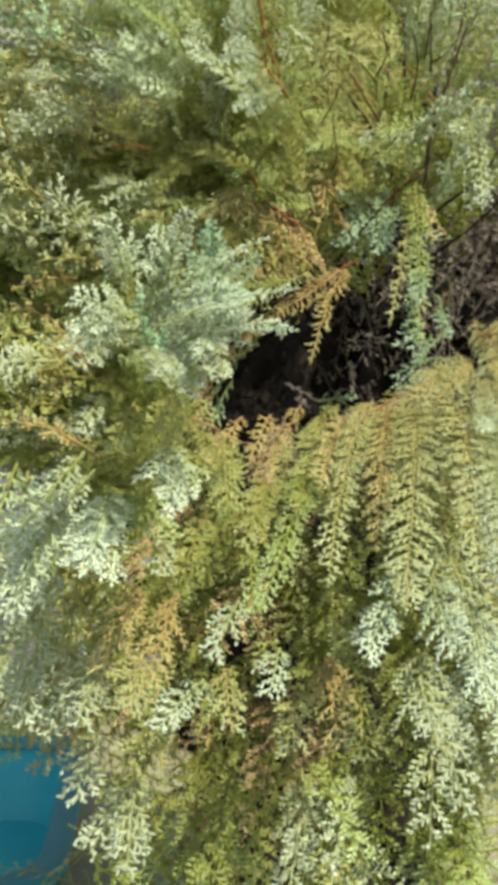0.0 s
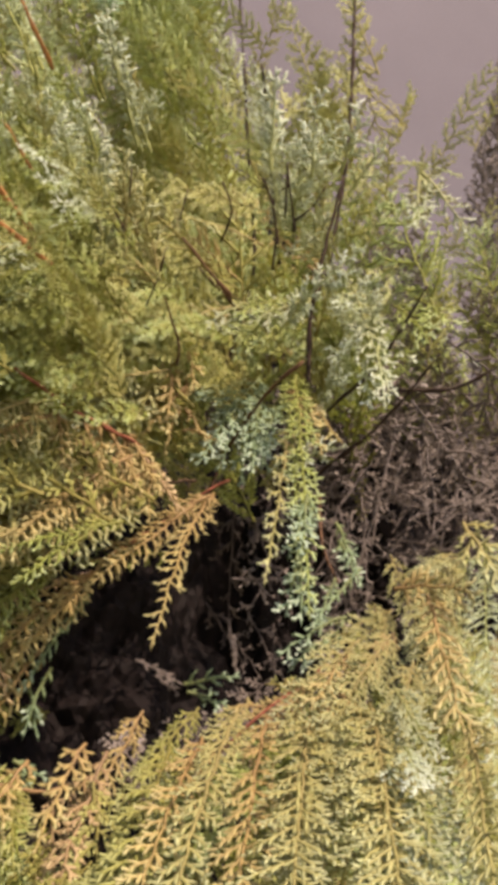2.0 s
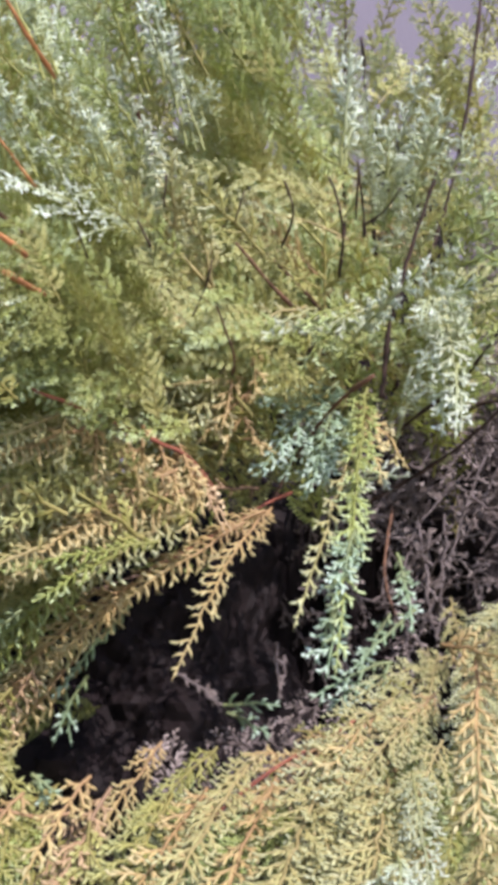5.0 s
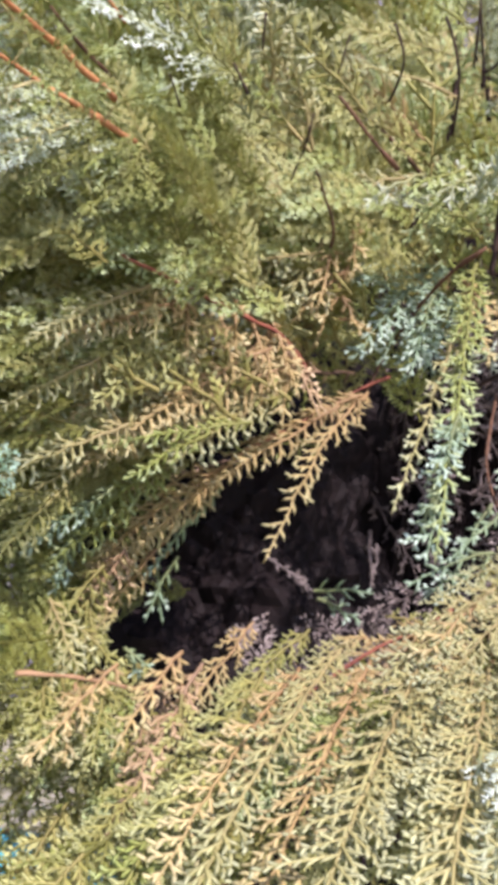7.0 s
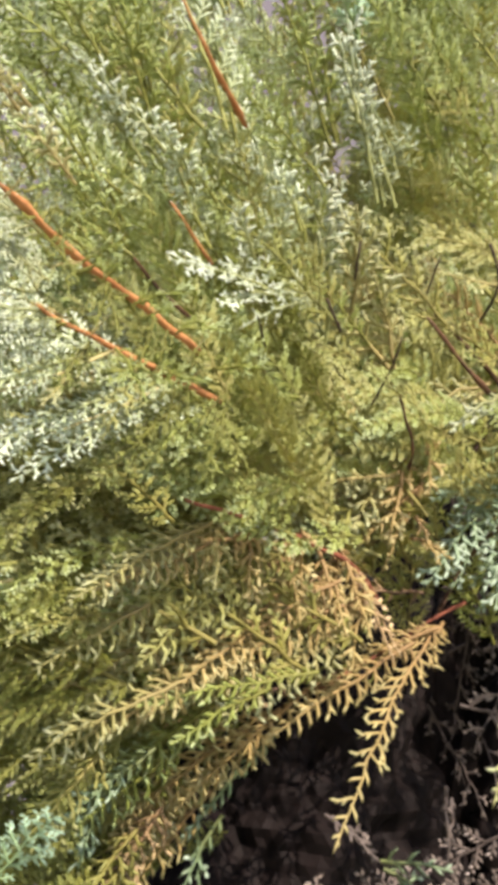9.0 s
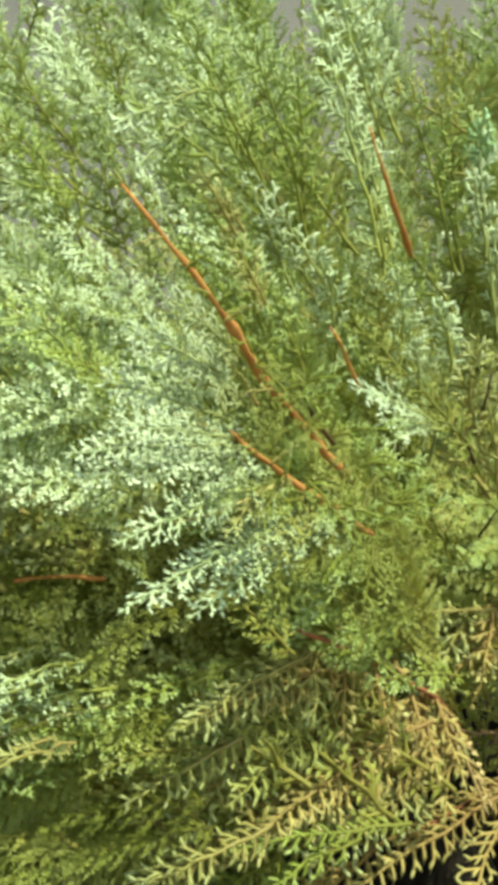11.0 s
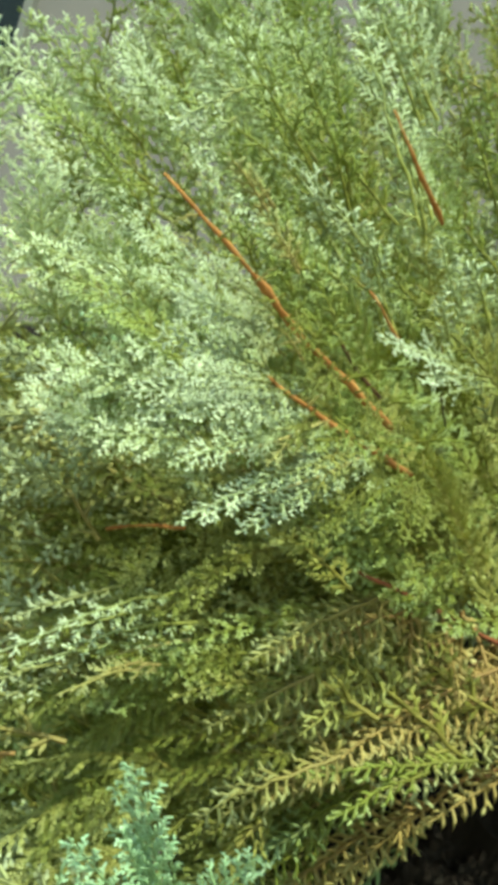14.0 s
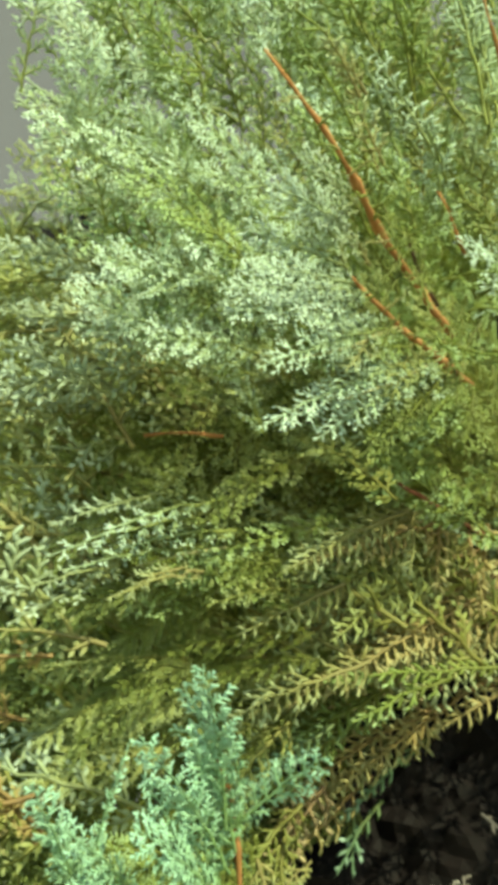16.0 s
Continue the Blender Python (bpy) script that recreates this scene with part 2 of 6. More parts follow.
def spray(base, tip, half, look_of, size, face, arch=0.08, mates=2, label="", **shape):
    """One spray of the crown, and behind it some that overlap it."""
    base, tip = Vector(base), Vector(tip)
    rng = seeded(tip)
    length = (tip - base).length
    axis = np.array((tip - base).normalized())
    flat = turned(unit(np.array(face, float)) + rng.normal(0, 0.15, 3), axis)
    bend = np.array((0, 0, arch * length)) + rng.normal(0, 0.02 * length, 3)
    me = leaf_mesh("spray", spray_chunks((0, 0, 0), tip - base, half, flat, bend, rng, size, **shape), LEAF[look_of])
    ob = part("spray", me, None, tree, label)
    ob.location = base
    side = np.cross(axis, unit(flat))
    for _ in range(mates):
        back = -unit(np.array(face, float)) * rng.uniform(0.01, 0.035) * size
        b = np.array(base) + back + rng.normal(0, 0.006, 3) * size + side * rng.normal(0, 0.3) * half
        e = np.array(tip) + back * 1.3 + side * rng.normal(0, 0.75) * half - axis * length * rng.uniform(0.0, 0.35)
        STUFF[look_of] += spray_chunks(b, e, half * rng.uniform(0.7, 1.0), flat + rng.normal(0, 0.2, 3), bend, rng, size * 1.05, **{**shape, "fine": 0.9, "light": True})
    return ob


def patch(count, corners, way, half, look_of, size, face, deep, spread=0.3, arch=0.08, **shape):
    """Overlapping sprays with their tips over a four-cornered piece of the crown and up to deep behind it, all growing about one way."""
    a, b, c, d = (np.array(p) for p in corners)
    way, face = np.array(way, float), unit(np.array(face, float))
    rng = seeded(a + c)
    length = np.linalg.norm(way)
    for _ in range(count):
        u, v = rng.uniform(0, 1, 2)
        tip = (a * (1 - u) + b * u) * (1 - v) + (d * (1 - u) + c * u) * v - face * deep * rng.uniform(0, 1) ** 0.8
        w = unit(way / length + rng.normal(0, spread, 3)) * length * rng.uniform(0.7, 1.2)
        flat = turned(face + rng.normal(0, 0.3, 3), unit(w))
        kind = rng.choice(look_of.split())
        STUFF[kind] += spray_chunks(tip - w, tip, half * rng.uniform(0.75, 1.2), flat, (0, 0, arch * length), rng, size, **{"fine": 0.9, "gap": 0.0095, "thick": 1.4, "light": True, **shape})


def tube(points, radii, rng, sides=7, rough=0.12):
    """A tapered, slightly knotty limb through a few points."""
    pts = [Vector(p) for p in points]
    path, rad = [], []
    for i in range(len(pts) - 1):
        a, b, c, d = pts[max(i - 1, 0)], pts[i], pts[i + 1], pts[min(i + 2, len(pts) - 1)]
        steps = max(3, int((c - b).length / 0.012))
        for k in range(steps):
            t = k / steps
            path.append(0.5 * (2 * b + (c - a) * t + (2 * a - 5 * b + 4 * c - d) * t * t + (3 * b - 3 * c + d - a) * t**3))
            rad.append(radii[i] + (radii[i + 1] - radii[i]) * t)
    path.append(pts[-1]), rad.append(radii[-1])
    bm, last = bmesh.new(), None
    for i, (p, r) in enumerate(zip(path, rad)):
        d = (path[min(i + 1, len(path) - 1)] - path[max(i - 1, 0)]).normalized()
        u = d.orthogonal().normalized() if last is None else (last - d * last.dot(d)).normalized()
        last, w = u, d.cross(u)
        knot = 1 + rough * rng.normal()
        p = p + (u * rng.normal() + w * rng.normal()) * r * rough
        ring = [bm.verts.new(p + (u * math.cos(a) + w * math.sin(a)) * r * knot * (1 + 0.5 * rough * rng.normal())) for a in (2 * math.pi * k / sides for k in range(sides))]
        if i:
            for k in range(sides):
                bm.faces.new((old[k], old[(k + 1) % sides], ring[(k + 1) % sides], ring[k])).smooth = True
        else:
            bm.faces.new(ring[::-1])
        old = ring
    bm.faces.new(old)
    return bm


def limb(points, r0, r1, look_of, name="branch", label="", sides=7):
    n = len(points) - 1
    return part(name, tube(points, [r0 + (r1 - r0) * i / n for i in range(n + 1)], RNG, sides, 0.2), BARK[look_of], tree, label)


# ---- the ground and what stands behind ----
def plain_material(name, a, b, scale, fine_scale, rough=0.85, relief=0.004):
    m, nt, bs = material(name, rough)
    n, f = noise_node(nt, scale, 4.0), noise_node(nt, fine_scale, 4.0)
    col = ramp(nt, n.outputs["Fac"], ((0.3, a), (0.7, b))).outputs[0]
    nt.links.new(mix(nt, 0.3, col, ramp(nt, f.outputs["Fac"], ((0.3, (0.4, 0.4, 0.4)), (0.7, (1, 1, 1)))).outputs[0], "MULTIPLY"), bs.inputs["Base Color"])
    bump(nt, bs, f.outputs["Fac"], 0.5, relief)
    return m


def box(bm, lo, hi, bevel=0.0):
    r = bmesh.ops.create_cube(bm, size=1.0, matrix=Matrix.Translation((Vector(lo) + Vector(hi)) / 2) @ Matrix.Diagonal((*(Vector(hi) - Vector(lo)), 1)))
    if bevel:
        edges = list({e for v in r["verts"] for e in v.link_edges})
        bmesh.ops.bevel(bm, geom=edges, offset=bevel, segments=2, affect="EDGES", profile=0.6)


def mesh_object(name, bm, mat, label="", category="", kind=""):
    me = bpy.data.meshes.new(name)
    bm.to_mesh(me)
    bm.free()
    me.materials.append(mat)
    return tagged(new(name, me), label, category, kind=kind)


GROUND = plain_material("dry_ground", (0.16, 0.15, 0.10), (0.26, 0.25, 0.18), 1.2, 60.0)
WALL = plain_material("grey_render", (0.105, 0.098, 0.120), (0.138, 0.128, 0.155), 0.8, 90.0, 0.9, 0.002)
bm = bmesh.new()
bmesh.ops.create_grid(bm, x_segments=60, y_segments=60, size=60)
for v in bm.verts:
    v.co.z = 0.02 * noise.noise(v.co * 0.4)
mesh_object("ground", bm, GROUND, "dry grey-green ground with thin grass around the conifer", "ground", "structure")
bm = bmesh.new()
box(bm, (-9, 4.6, -0.1), (9, 4.85, 7.5))
mesh_object("wall_back", bm, WALL, "pale lilac-grey rendered house wall behind the conifer", "wall", "structure")



def house_window(x0, x1, z0, z1, y):
    """A dark window in its frame, set in front of the wall's face by its frame's depth."""
    win = tagged(new("window_1"), "dark house window with a grey frame in the rendered wall", "window", kind="structure")
    frame_mat = plain_material("grey_window_frame", (0.10, 0.10, 0.11), (0.14, 0.14, 0.15), 4.0, 120.0, 0.5, 0.0005)
    pane_mat, nt, bs = material("dark_window_pane", 0.08)
    bs.inputs["Base Color"].default_value = (0.008, 0.010, 0.011, 1)
    bs.inputs["Specular IOR Level"].default_value = 0.2
    bm = bmesh.new()
    for lo, hi in (((x0, z0), (x1, z0 + 0.09)), ((x0, z1 - 0.09), (x1, z1)), ((x0, z0 + 0.09), (x0 + 0.09, z1 - 0.09)), ((x1 - 0.09, z0 + 0.09), (x1, z1 - 0.09))):
        box(bm, (lo[0], y - 0.06, lo[1]), (hi[0], y + 0.02, hi[1]), 0.006)
    part("window_frame", bm, frame_mat, win)
    bm = bmesh.new()
    box(bm, (x0 + 0.09, y - 0.03, z0 + 0.09), (x1 - 0.09, y - 0.01, z1 - 0.09))
    part("pane", bm, pane_mat, win)
    bm = bmesh.new()
    box(bm, (x0 - 0.05, y - 0.14, z0 - 0.06), (x1 + 0.05, y + 0.02, z0), 0.008)
    part("window_sill", bm, frame_mat, win)


house_window(-5.5, -4.2, 5.75, 7.2, 4.6)
TEAL = plain_material("teal_plastic", (0.014, 0.30, 0.35), (0.022, 0.37, 0.41), 3.0, 160.0, 0.4, 0.0006)
TEAL_RIM = plain_material("dark_teal_rim", (0.010, 0.15, 0.18), (0.016, 0.19, 0.22), 3.0, 160.0, 0.45, 0.0006)


def plastic_tub():
    """A low open tub with a lip round its mouth."""
    tub = tagged(new("plastic_tub"), "large teal plastic tub with a dark rim on the ground", "tub")
    def ring(bm, half_x, half_y, round_by, z, count=8):
        out = []
        for cx, cy, a0 in ((1, 1, 0), (-1, 1, 90), (-1, -1, 180), (1, -1, 270)):
            for k in range(count + 1):
                a = radians(a0 + 90 * k / count)
                out.append(bm.verts.new((cx * (half_x - round_by) + round_by * math.cos(a), cy * (half_y - round_by) + round_by * math.sin(a), z)))
        return out
    def loft(rings, close):
        for a, b in zip(rings, rings[1:]):
            for k in range(len(a)):
                bm.faces.new((a[k], a[(k + 1) % len(a)], b[(k + 1) % len(a)], b[k])).smooth = True
        for r in close:
            bm.faces.new(r)
    bm = bmesh.new()
    loft([ring(bm, hx, hy, r, z) for hx, hy, r, z in ((0.70, 0.46, 0.12, 0.0), (0.72, 0.48, 0.13, 0.03), (0.77, 0.53, 0.14, 0.34), (0.75, 0.51, 0.13, 0.34), (0.69, 0.45, 0.11, 0.05))], ())
    bm.verts.ensure_lookup_table()
    n = 36
    bm.faces.new(bm.verts[:n][::-1])
    bm.faces.new(bm.verts[4 * n:5 * n])
    part("body", bm, TEAL, tub)
    bm = bmesh.new()
    loft([ring(bm, hx, hy, r, z) for hx, hy, r, z in ((0.775, 0.535, 0.14, 0.325), (0.815, 0.575, 0.16, 0.33), (0.82, 0.58, 0.16, 0.36), (0.80, 0.56, 0.15, 0.375), (0.745, 0.505, 0.13, 0.37), (0.742, 0.502, 0.13, 0.335))], ())
    part("rim", bm, TEAL_RIM, tub, "dark rolled rim")
    tub.matrix_world = pose(-1.23, 2.30, 0.0, 0, 0, 8) @ Matrix.Diagonal((1, 0.85, 0.8, 1))
    return tub


plastic_tub()

# ---- the conifer ----
tree = tagged(new("conifer"), "dense golden and blue-green cypress with a dark hollow", "tree")
tree.location = (0, 0, 0)


def shaded_core(rx, ry, rz):
    """The dead inside of the crown: a ragged lump round the stems, added to back the hollow with painted shade."""
    bm = bmesh.new()
    bmesh.ops.create_icosphere(bm, subdivisions=6, radius=1.0)
    for v in bm.verts:
        p = v.co.copy()
        q = Vector((p.x * rx, p.y * ry, p.z * rz)) * 3
        n = noise.fractal(q * 1.6, 0.8, 2.0, 4) * 0.22 + noise.noise(q * 8.0) * 0.07 + noise.noise(q * 22.0) * 0.05
        v.co = Vector((p.x * rx, p.y * ry, p.z * rz)) * (1 + n)
    return bm


# lumps added behind the gaps; their near-black colour stands in for shade
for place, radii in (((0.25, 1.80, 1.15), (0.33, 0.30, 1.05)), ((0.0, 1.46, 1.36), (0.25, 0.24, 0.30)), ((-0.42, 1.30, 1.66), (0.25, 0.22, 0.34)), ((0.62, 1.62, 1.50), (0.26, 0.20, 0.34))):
    lump = part("shaded_core", shaded_core(*radii), BARK["litter"], tree, "dead inner growth of the crown, coloured near-black for its shade")
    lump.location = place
# the trunk takes the same painted shade
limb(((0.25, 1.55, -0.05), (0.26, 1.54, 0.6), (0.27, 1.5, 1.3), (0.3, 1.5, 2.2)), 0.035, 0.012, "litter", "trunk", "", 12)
# the hollow: the hooked twig and what hangs into it
spray((0.211, 1.130, 1.630), (0.160, 0.985, 1.494), 0.032, "gold", 1.04, (0.124, -0.952, 0.280), arch=0.18, gap=0.005, fine=0.48, thick=1.05, mates=0, full=1.0, young=(0.05, 1.0), label='tan twig with a pale tip hanging into the hollow')
spray((0.295, 1.100, 1.739), (0.280, 0.945, 1.511), 0.027, "green", 0.98, (-0.022, -0.981, 0.191), arch=0.1, gap=0.0058, fine=0.7, thick=1.2, mates=1, full=1.3, label='long golden-topped spray hanging beside the hollow')
spray((0.285, 1.080, 1.684), (0.249, 0.970, 1.538), 0.018, "tip", 0.98, (0.009, -0.977, 0.212), arch=0.05, gap=0.006, fine=0.7, thick=1.2, mates=0, full=1.3)
spray((0.289, 1.000, 1.609), (0.277, 0.960, 1.559), 0.022, "teal", 0.91, (-0.016, -0.969, 0.248), arch=0.06, gap=0.006, fine=0.7, thick=1.4, mates=1, full=1.3)
spray((0.279, 0.980, 1.563), (0.274, 0.950, 1.508), 0.020, "teal", 0.89, (-0.006, -0.947, 0.322), arch=0.06, gap=0.006, fine=0.7, thick=1.5, mates=1, full=1.3)
spray((0.289, 1.090, 1.724), (0.308, 1.040, 1.650), 0.020, "gold", 1.06, (-0.037, -0.993, 0.111), arch=0.06, gap=0.006, fine=0.7, thick=1.2, mates=1, full=1.3)
spray((0.265, 1.200, 1.764), (0.197, 1.120, 1.658), 0.038, "teal", 1.21, (0.054, -0.993, 0.102), arch=0.06, gap=0.006, fine=0.7, thick=1.35, mates=1, full=1.3)
spray((0.263, 1.180, 1.740), (0.248, 1.100, 1.645), 0.033, "teal", 1.17, (0.023, -0.993, 0.120), arch=0.06, gap=0.006, fine=0.7, thick=1.35, mates=1, full=1.3)
spray((0.242, 1.180, 1.754), (0.197, 1.130, 1.724), 0.029, "teal", 1.21, (0.069, -0.995, 0.067), arch=0.06, gap=0.006, fine=0.7, thick=1.3, mates=1, full=1.3)
spray((0.245, 1.160, 1.702), (0.265, 1.120, 1.649), 0.028, "teal", 1.17, (0.023, -0.990, 0.141), arch=0.06, gap=0.006, fine=0.7, thick=1.3, mates=1, full=1.3)
spray((0.325, 1.100, 1.594), (0.337, 1.050, 1.534), 0.018, "teal", 1.06, (-0.080, -0.957, 0.277), arch=0.06, gap=0.006, fine=0.4, thick=1.2, mates=1, full=1.3)
spray((0.340, 1.070, 1.549), (0.285, 1.020, 1.500), 0.017, "teal", 1.02, (-0.057, -0.942, 0.331), arch=0.06, gap=0.006, fine=0.4, thick=1.2, mates=1, full=1.3)
spray((0.322, 1.050, 1.508), (0.262, 1.020, 1.481), 0.023, "teal", 1.00, (-0.028, -0.928, 0.371), arch=0.06, gap=0.006, fine=0.45, thick=1.3, mates=1, full=1.3)
spray((0.132, 1.130, 1.475), (0.176, 1.120, 1.452), 0.014, "grey", 1.16, (0.147, -0.908, 0.392), arch=0.06, gap=0.006, fine=0.5, thick=1.5, mates=1, full=1.3)
spray((0.178, 1.120, 1.452), (0.228, 1.110, 1.457), 0.018, "teal", 1.14, (0.087, -0.910, 0.404), arch=0.06, gap=0.006, fine=0.45, thick=1.2, mates=1, full=1.3)
spray((0.221, 1.140, 1.508), (0.226, 1.130, 1.459), 0.012, "grey", 1.16, (0.061, -0.927, 0.370), arch=0.06, gap=0.006, fine=0.5, thick=1.5, mates=1, full=1.3)
spray((0.064, 1.080, 1.475), (0.042, 1.070, 1.420), 0.016, "teal", 1.13, (0.278, -0.867, 0.413), arch=0.06, gap=0.006, fine=0.45, thick=1.25, mates=1, full=1.3)
spray((0.051, 1.000, 1.412), (0.077, 1.000, 1.397), 0.014, "teal", 1.03, (0.284, -0.831, 0.478), arch=0.06, gap=0.006, fine=0.45, thick=1.25, mates=1, full=1.3)
spray((0.250, 1.060, 1.799), (0.211, 1.000, 1.756), 0.015, "silver", 1.04, (0.066, -0.997, -0.028), arch=0.06, gap=0.006, fine=0.7, thick=1.3, mates=1, full=1.3)
spray((0.281, 1.080, 1.811), (0.234, 1.030, 1.775), 0.019, "green", 1.08, (0.024, -0.999, -0.039), arch=0.06, gap=0.006, fine=0.7, thick=1.3, mates=1, full=1.3)
# the hanging combs over the hollow
spray((0.192, 1.090, 1.614), (0.101, 1.030, 1.541), 0.024, "gold", 1.05, (0.178, -0.949, 0.260), arch=0.03, gap=0.004, fine=0.45, thick=1.15, mates=0, full=1.3, comb=0.5)
spray((0.102, 1.070, 1.557), (-0.004, 1.050, 1.461), 0.038, "gold", 1.09, (0.297, -0.891, 0.345), arch=0.05, gap=0.004, fine=0.45, thick=1.15, mates=0, full=1.3, comb=0.5)
spray((0.161, 1.050, 1.635), (0.081, 0.990, 1.556), 0.036, "tip", 1.00, (0.227, -0.945, 0.234), arch=0.05, gap=0.004, fine=0.45, thick=1.15, mates=0, full=1.3, comb=0.5)
spray((0.157, 1.050, 1.644), (0.070, 0.970, 1.578), 0.033, "gold", 0.99, (0.243, -0.947, 0.212), arch=0.06, gap=0.004, fine=0.45, thick=1.15, mates=0, full=1.3, comb=0.5)
spray((0.143, 1.030, 1.653), (0.045, 0.940, 1.558), 0.030, "gold", 0.96, (0.280, -0.935, 0.218), arch=0.06, gap=0.004, fine=0.45, thick=1.15, mates=0, full=1.3, comb=0.5)
spray((0.125, 1.020, 1.662), (-0.001, 0.930, 1.556), 0.029, "tip", 0.96, (0.331, -0.919, 0.213), arch=0.05, gap=0.004, fine=0.45, thick=1.15, mates=0, full=1.3, comb=0.5)
spray((0.110, 1.000, 1.670), (0.049, 0.910, 1.593), 0.027, "olive", 0.93, (0.318, -0.932, 0.176), arch=0.05, gap=0.004, fine=0.45, thick=1.15, mates=0, full=1.3, comb=0.5)
spray((0.101, 0.980, 1.673), (0.021, 0.890, 1.599), 0.026, "olive", 0.91, (0.356, -0.920, 0.166), arch=0.05, gap=0.004, fine=0.45, thick=1.15, mates=0, full=1.3, comb=0.5)
spray((0.089, 0.960, 1.676), (0.035, 0.870, 1.633), 0.023, "gold", 0.88, (0.369, -0.920, 0.133), arch=0.04, gap=0.004, fine=0.45, thick=1.15, mates=0, full=1.3, comb=0.5)
spray((0.080, 0.920, 1.678), (0.035, 0.840, 1.627), 0.022, "tip", 0.84, (0.398, -0.908, 0.129), arch=0.04, gap=0.004, fine=0.45, thick=1.15, mates=0, full=1.3, comb=0.5)
spray((0.062, 1.050, 1.560), (-0.001, 1.020, 1.504), 0.032, "green", 1.06, (0.333, -0.888, 0.318), arch=0.04, gap=0.004, fine=0.45, thick=1.15, mates=0, full=1.3, comb=0.5)
spray((0.043, 1.070, 1.514), (-0.008, 1.050, 1.439), 0.034, "gold", 1.12, (0.329, -0.864, 0.381), arch=0.05, gap=0.004, fine=0.45, thick=1.15, mates=0, full=1.3, comb=0.5)
spray((0.026, 1.050, 1.481), (0.003, 1.030, 1.424), 0.032, "dead", 1.09, (0.336, -0.847, 0.411), arch=0.05, gap=0.004, fine=0.45, thick=1.15, mates=0, full=1.3, comb=0.5, young=(0.4, 1.0))
spray((0.044, 0.970, 1.537), (-0.003, 0.930, 1.487), 0.019, "teal", 0.95, (0.384, -0.854, 0.351), arch=0.04, gap=0.004, fine=0.45, thick=1.15, mates=0, full=1.3, comb=0.2)
spray((-0.009, 1.030, 1.502), (-0.012, 1.000, 1.440), 0.020, "teal", 1.07, (0.379, -0.838, 0.393), arch=0.04, gap=0.004, fine=0.45, thick=1.15, mates=0, full=1.3, comb=0.2)
spray((0.008, 1.030, 1.449), (0.022, 1.010, 1.391), 0.031, "olive", 1.08, (0.337, -0.826, 0.452), arch=0.03, gap=0.004, fine=0.45, thick=1.15, mates=0, full=1.3, comb=0.5)
spray((0.024, 0.920, 1.460), (0.050, 0.920, 1.414), 0.030, "tip", 0.92, (0.360, -0.813, 0.458), arch=0.03, gap=0.004, fine=0.45, thick=1.15, mates=0, full=1.3, comb=0.5)
spray((0.018, 0.990, 1.425), (0.058, 0.990, 1.389), 0.027, "olive", 1.03, (0.320, -0.819, 0.476), arch=0.03, gap=0.004, fine=0.45, thick=1.15, mates=0, full=1.3, comb=0.5)
spray((0.138, 1.000, 1.593), (0.040, 0.940, 1.566), 0.015, "green", 0.94, (0.292, -0.922, 0.255), arch=0.03, gap=0.004, fine=0.45, thick=1.2, mates=0, full=1.3, comb=0.1)
spray((0.112, 0.980, 1.582), (0.061, 0.950, 1.545), 0.019, "green", 0.93, (0.295, -0.914, 0.279), arch=0.03, gap=0.004, fine=0.45, thick=1.15, mates=0, full=1.3, comb=0.2)
spray((0.097, 1.080, 1.537), (0.036, 1.070, 1.453), 0.015, "teal", 1.11, (0.268, -0.893, 0.360), arch=0.04, gap=0.004, fine=0.45, thick=1.15, mates=0, full=1.3, comb=0.2)
spray((0.068, 0.930, 1.584), (0.011, 0.870, 1.542), 0.025, "tip", 0.87, (0.399, -0.873, 0.280), arch=0.04, gap=0.004, fine=0.45, thick=1.15, mates=0, full=1.3, comb=0.5)
spray((0.026, 0.930, 1.538), (0.006, 0.880, 1.492), 0.027, "olive", 0.89, (0.417, -0.838, 0.352), arch=0.04, gap=0.004, fine=0.45, thick=1.15, mates=0, full=1.3, comb=0.5)
spray((0.154, 1.070, 1.641), (0.064, 1.010, 1.562), 0.031, "gold", 1.04, (0.238, -0.944, 0.227), arch=0.05, gap=0.004, fine=0.45, thick=1.0, mates=0, full=1.3, comb=0.5)
spray((0.145, 1.060, 1.650), (0.038, 0.980, 1.560), 0.029, "tip", 1.01, (0.269, -0.937, 0.221), arch=0.05, gap=0.004, fine=0.45, thick=1.0, mates=0, full=1.3, comb=0.5)
spray((0.128, 1.050, 1.659), (0.016, 0.960, 1.542), 0.028, "gold", 1.00, (0.302, -0.926, 0.228), arch=0.05, gap=0.004, fine=0.45, thick=1.0, mates=0, full=1.3, comb=0.5)
spray((0.112, 1.030, 1.669), (0.020, 0.940, 1.586), 0.027, "gold", 0.98, (0.322, -0.928, 0.187), arch=0.05, gap=0.004, fine=0.45, thick=1.0, mates=0, full=1.3, comb=0.5)
spray((0.100, 1.010, 1.675), (0.027, 0.920, 1.599), 0.025, "tip", 0.95, (0.337, -0.926, 0.170), arch=0.05, gap=0.004, fine=0.45, thick=1.0, mates=0, full=1.3, comb=0.5)
spray((0.089, 0.990, 1.678), (0.023, 0.900, 1.611), 0.025, "green", 0.93, (0.359, -0.920, 0.156), arch=0.05, gap=0.004, fine=0.45, thick=1.0, mates=0, full=1.3, comb=0.5)
spray((0.077, 0.960, 1.681), (0.029, 0.880, 1.623), 0.021, "tip", 0.89, (0.378, -0.915, 0.139), arch=0.05, gap=0.004, fine=0.45, thick=1.0, mates=0, full=1.3, comb=0.5)
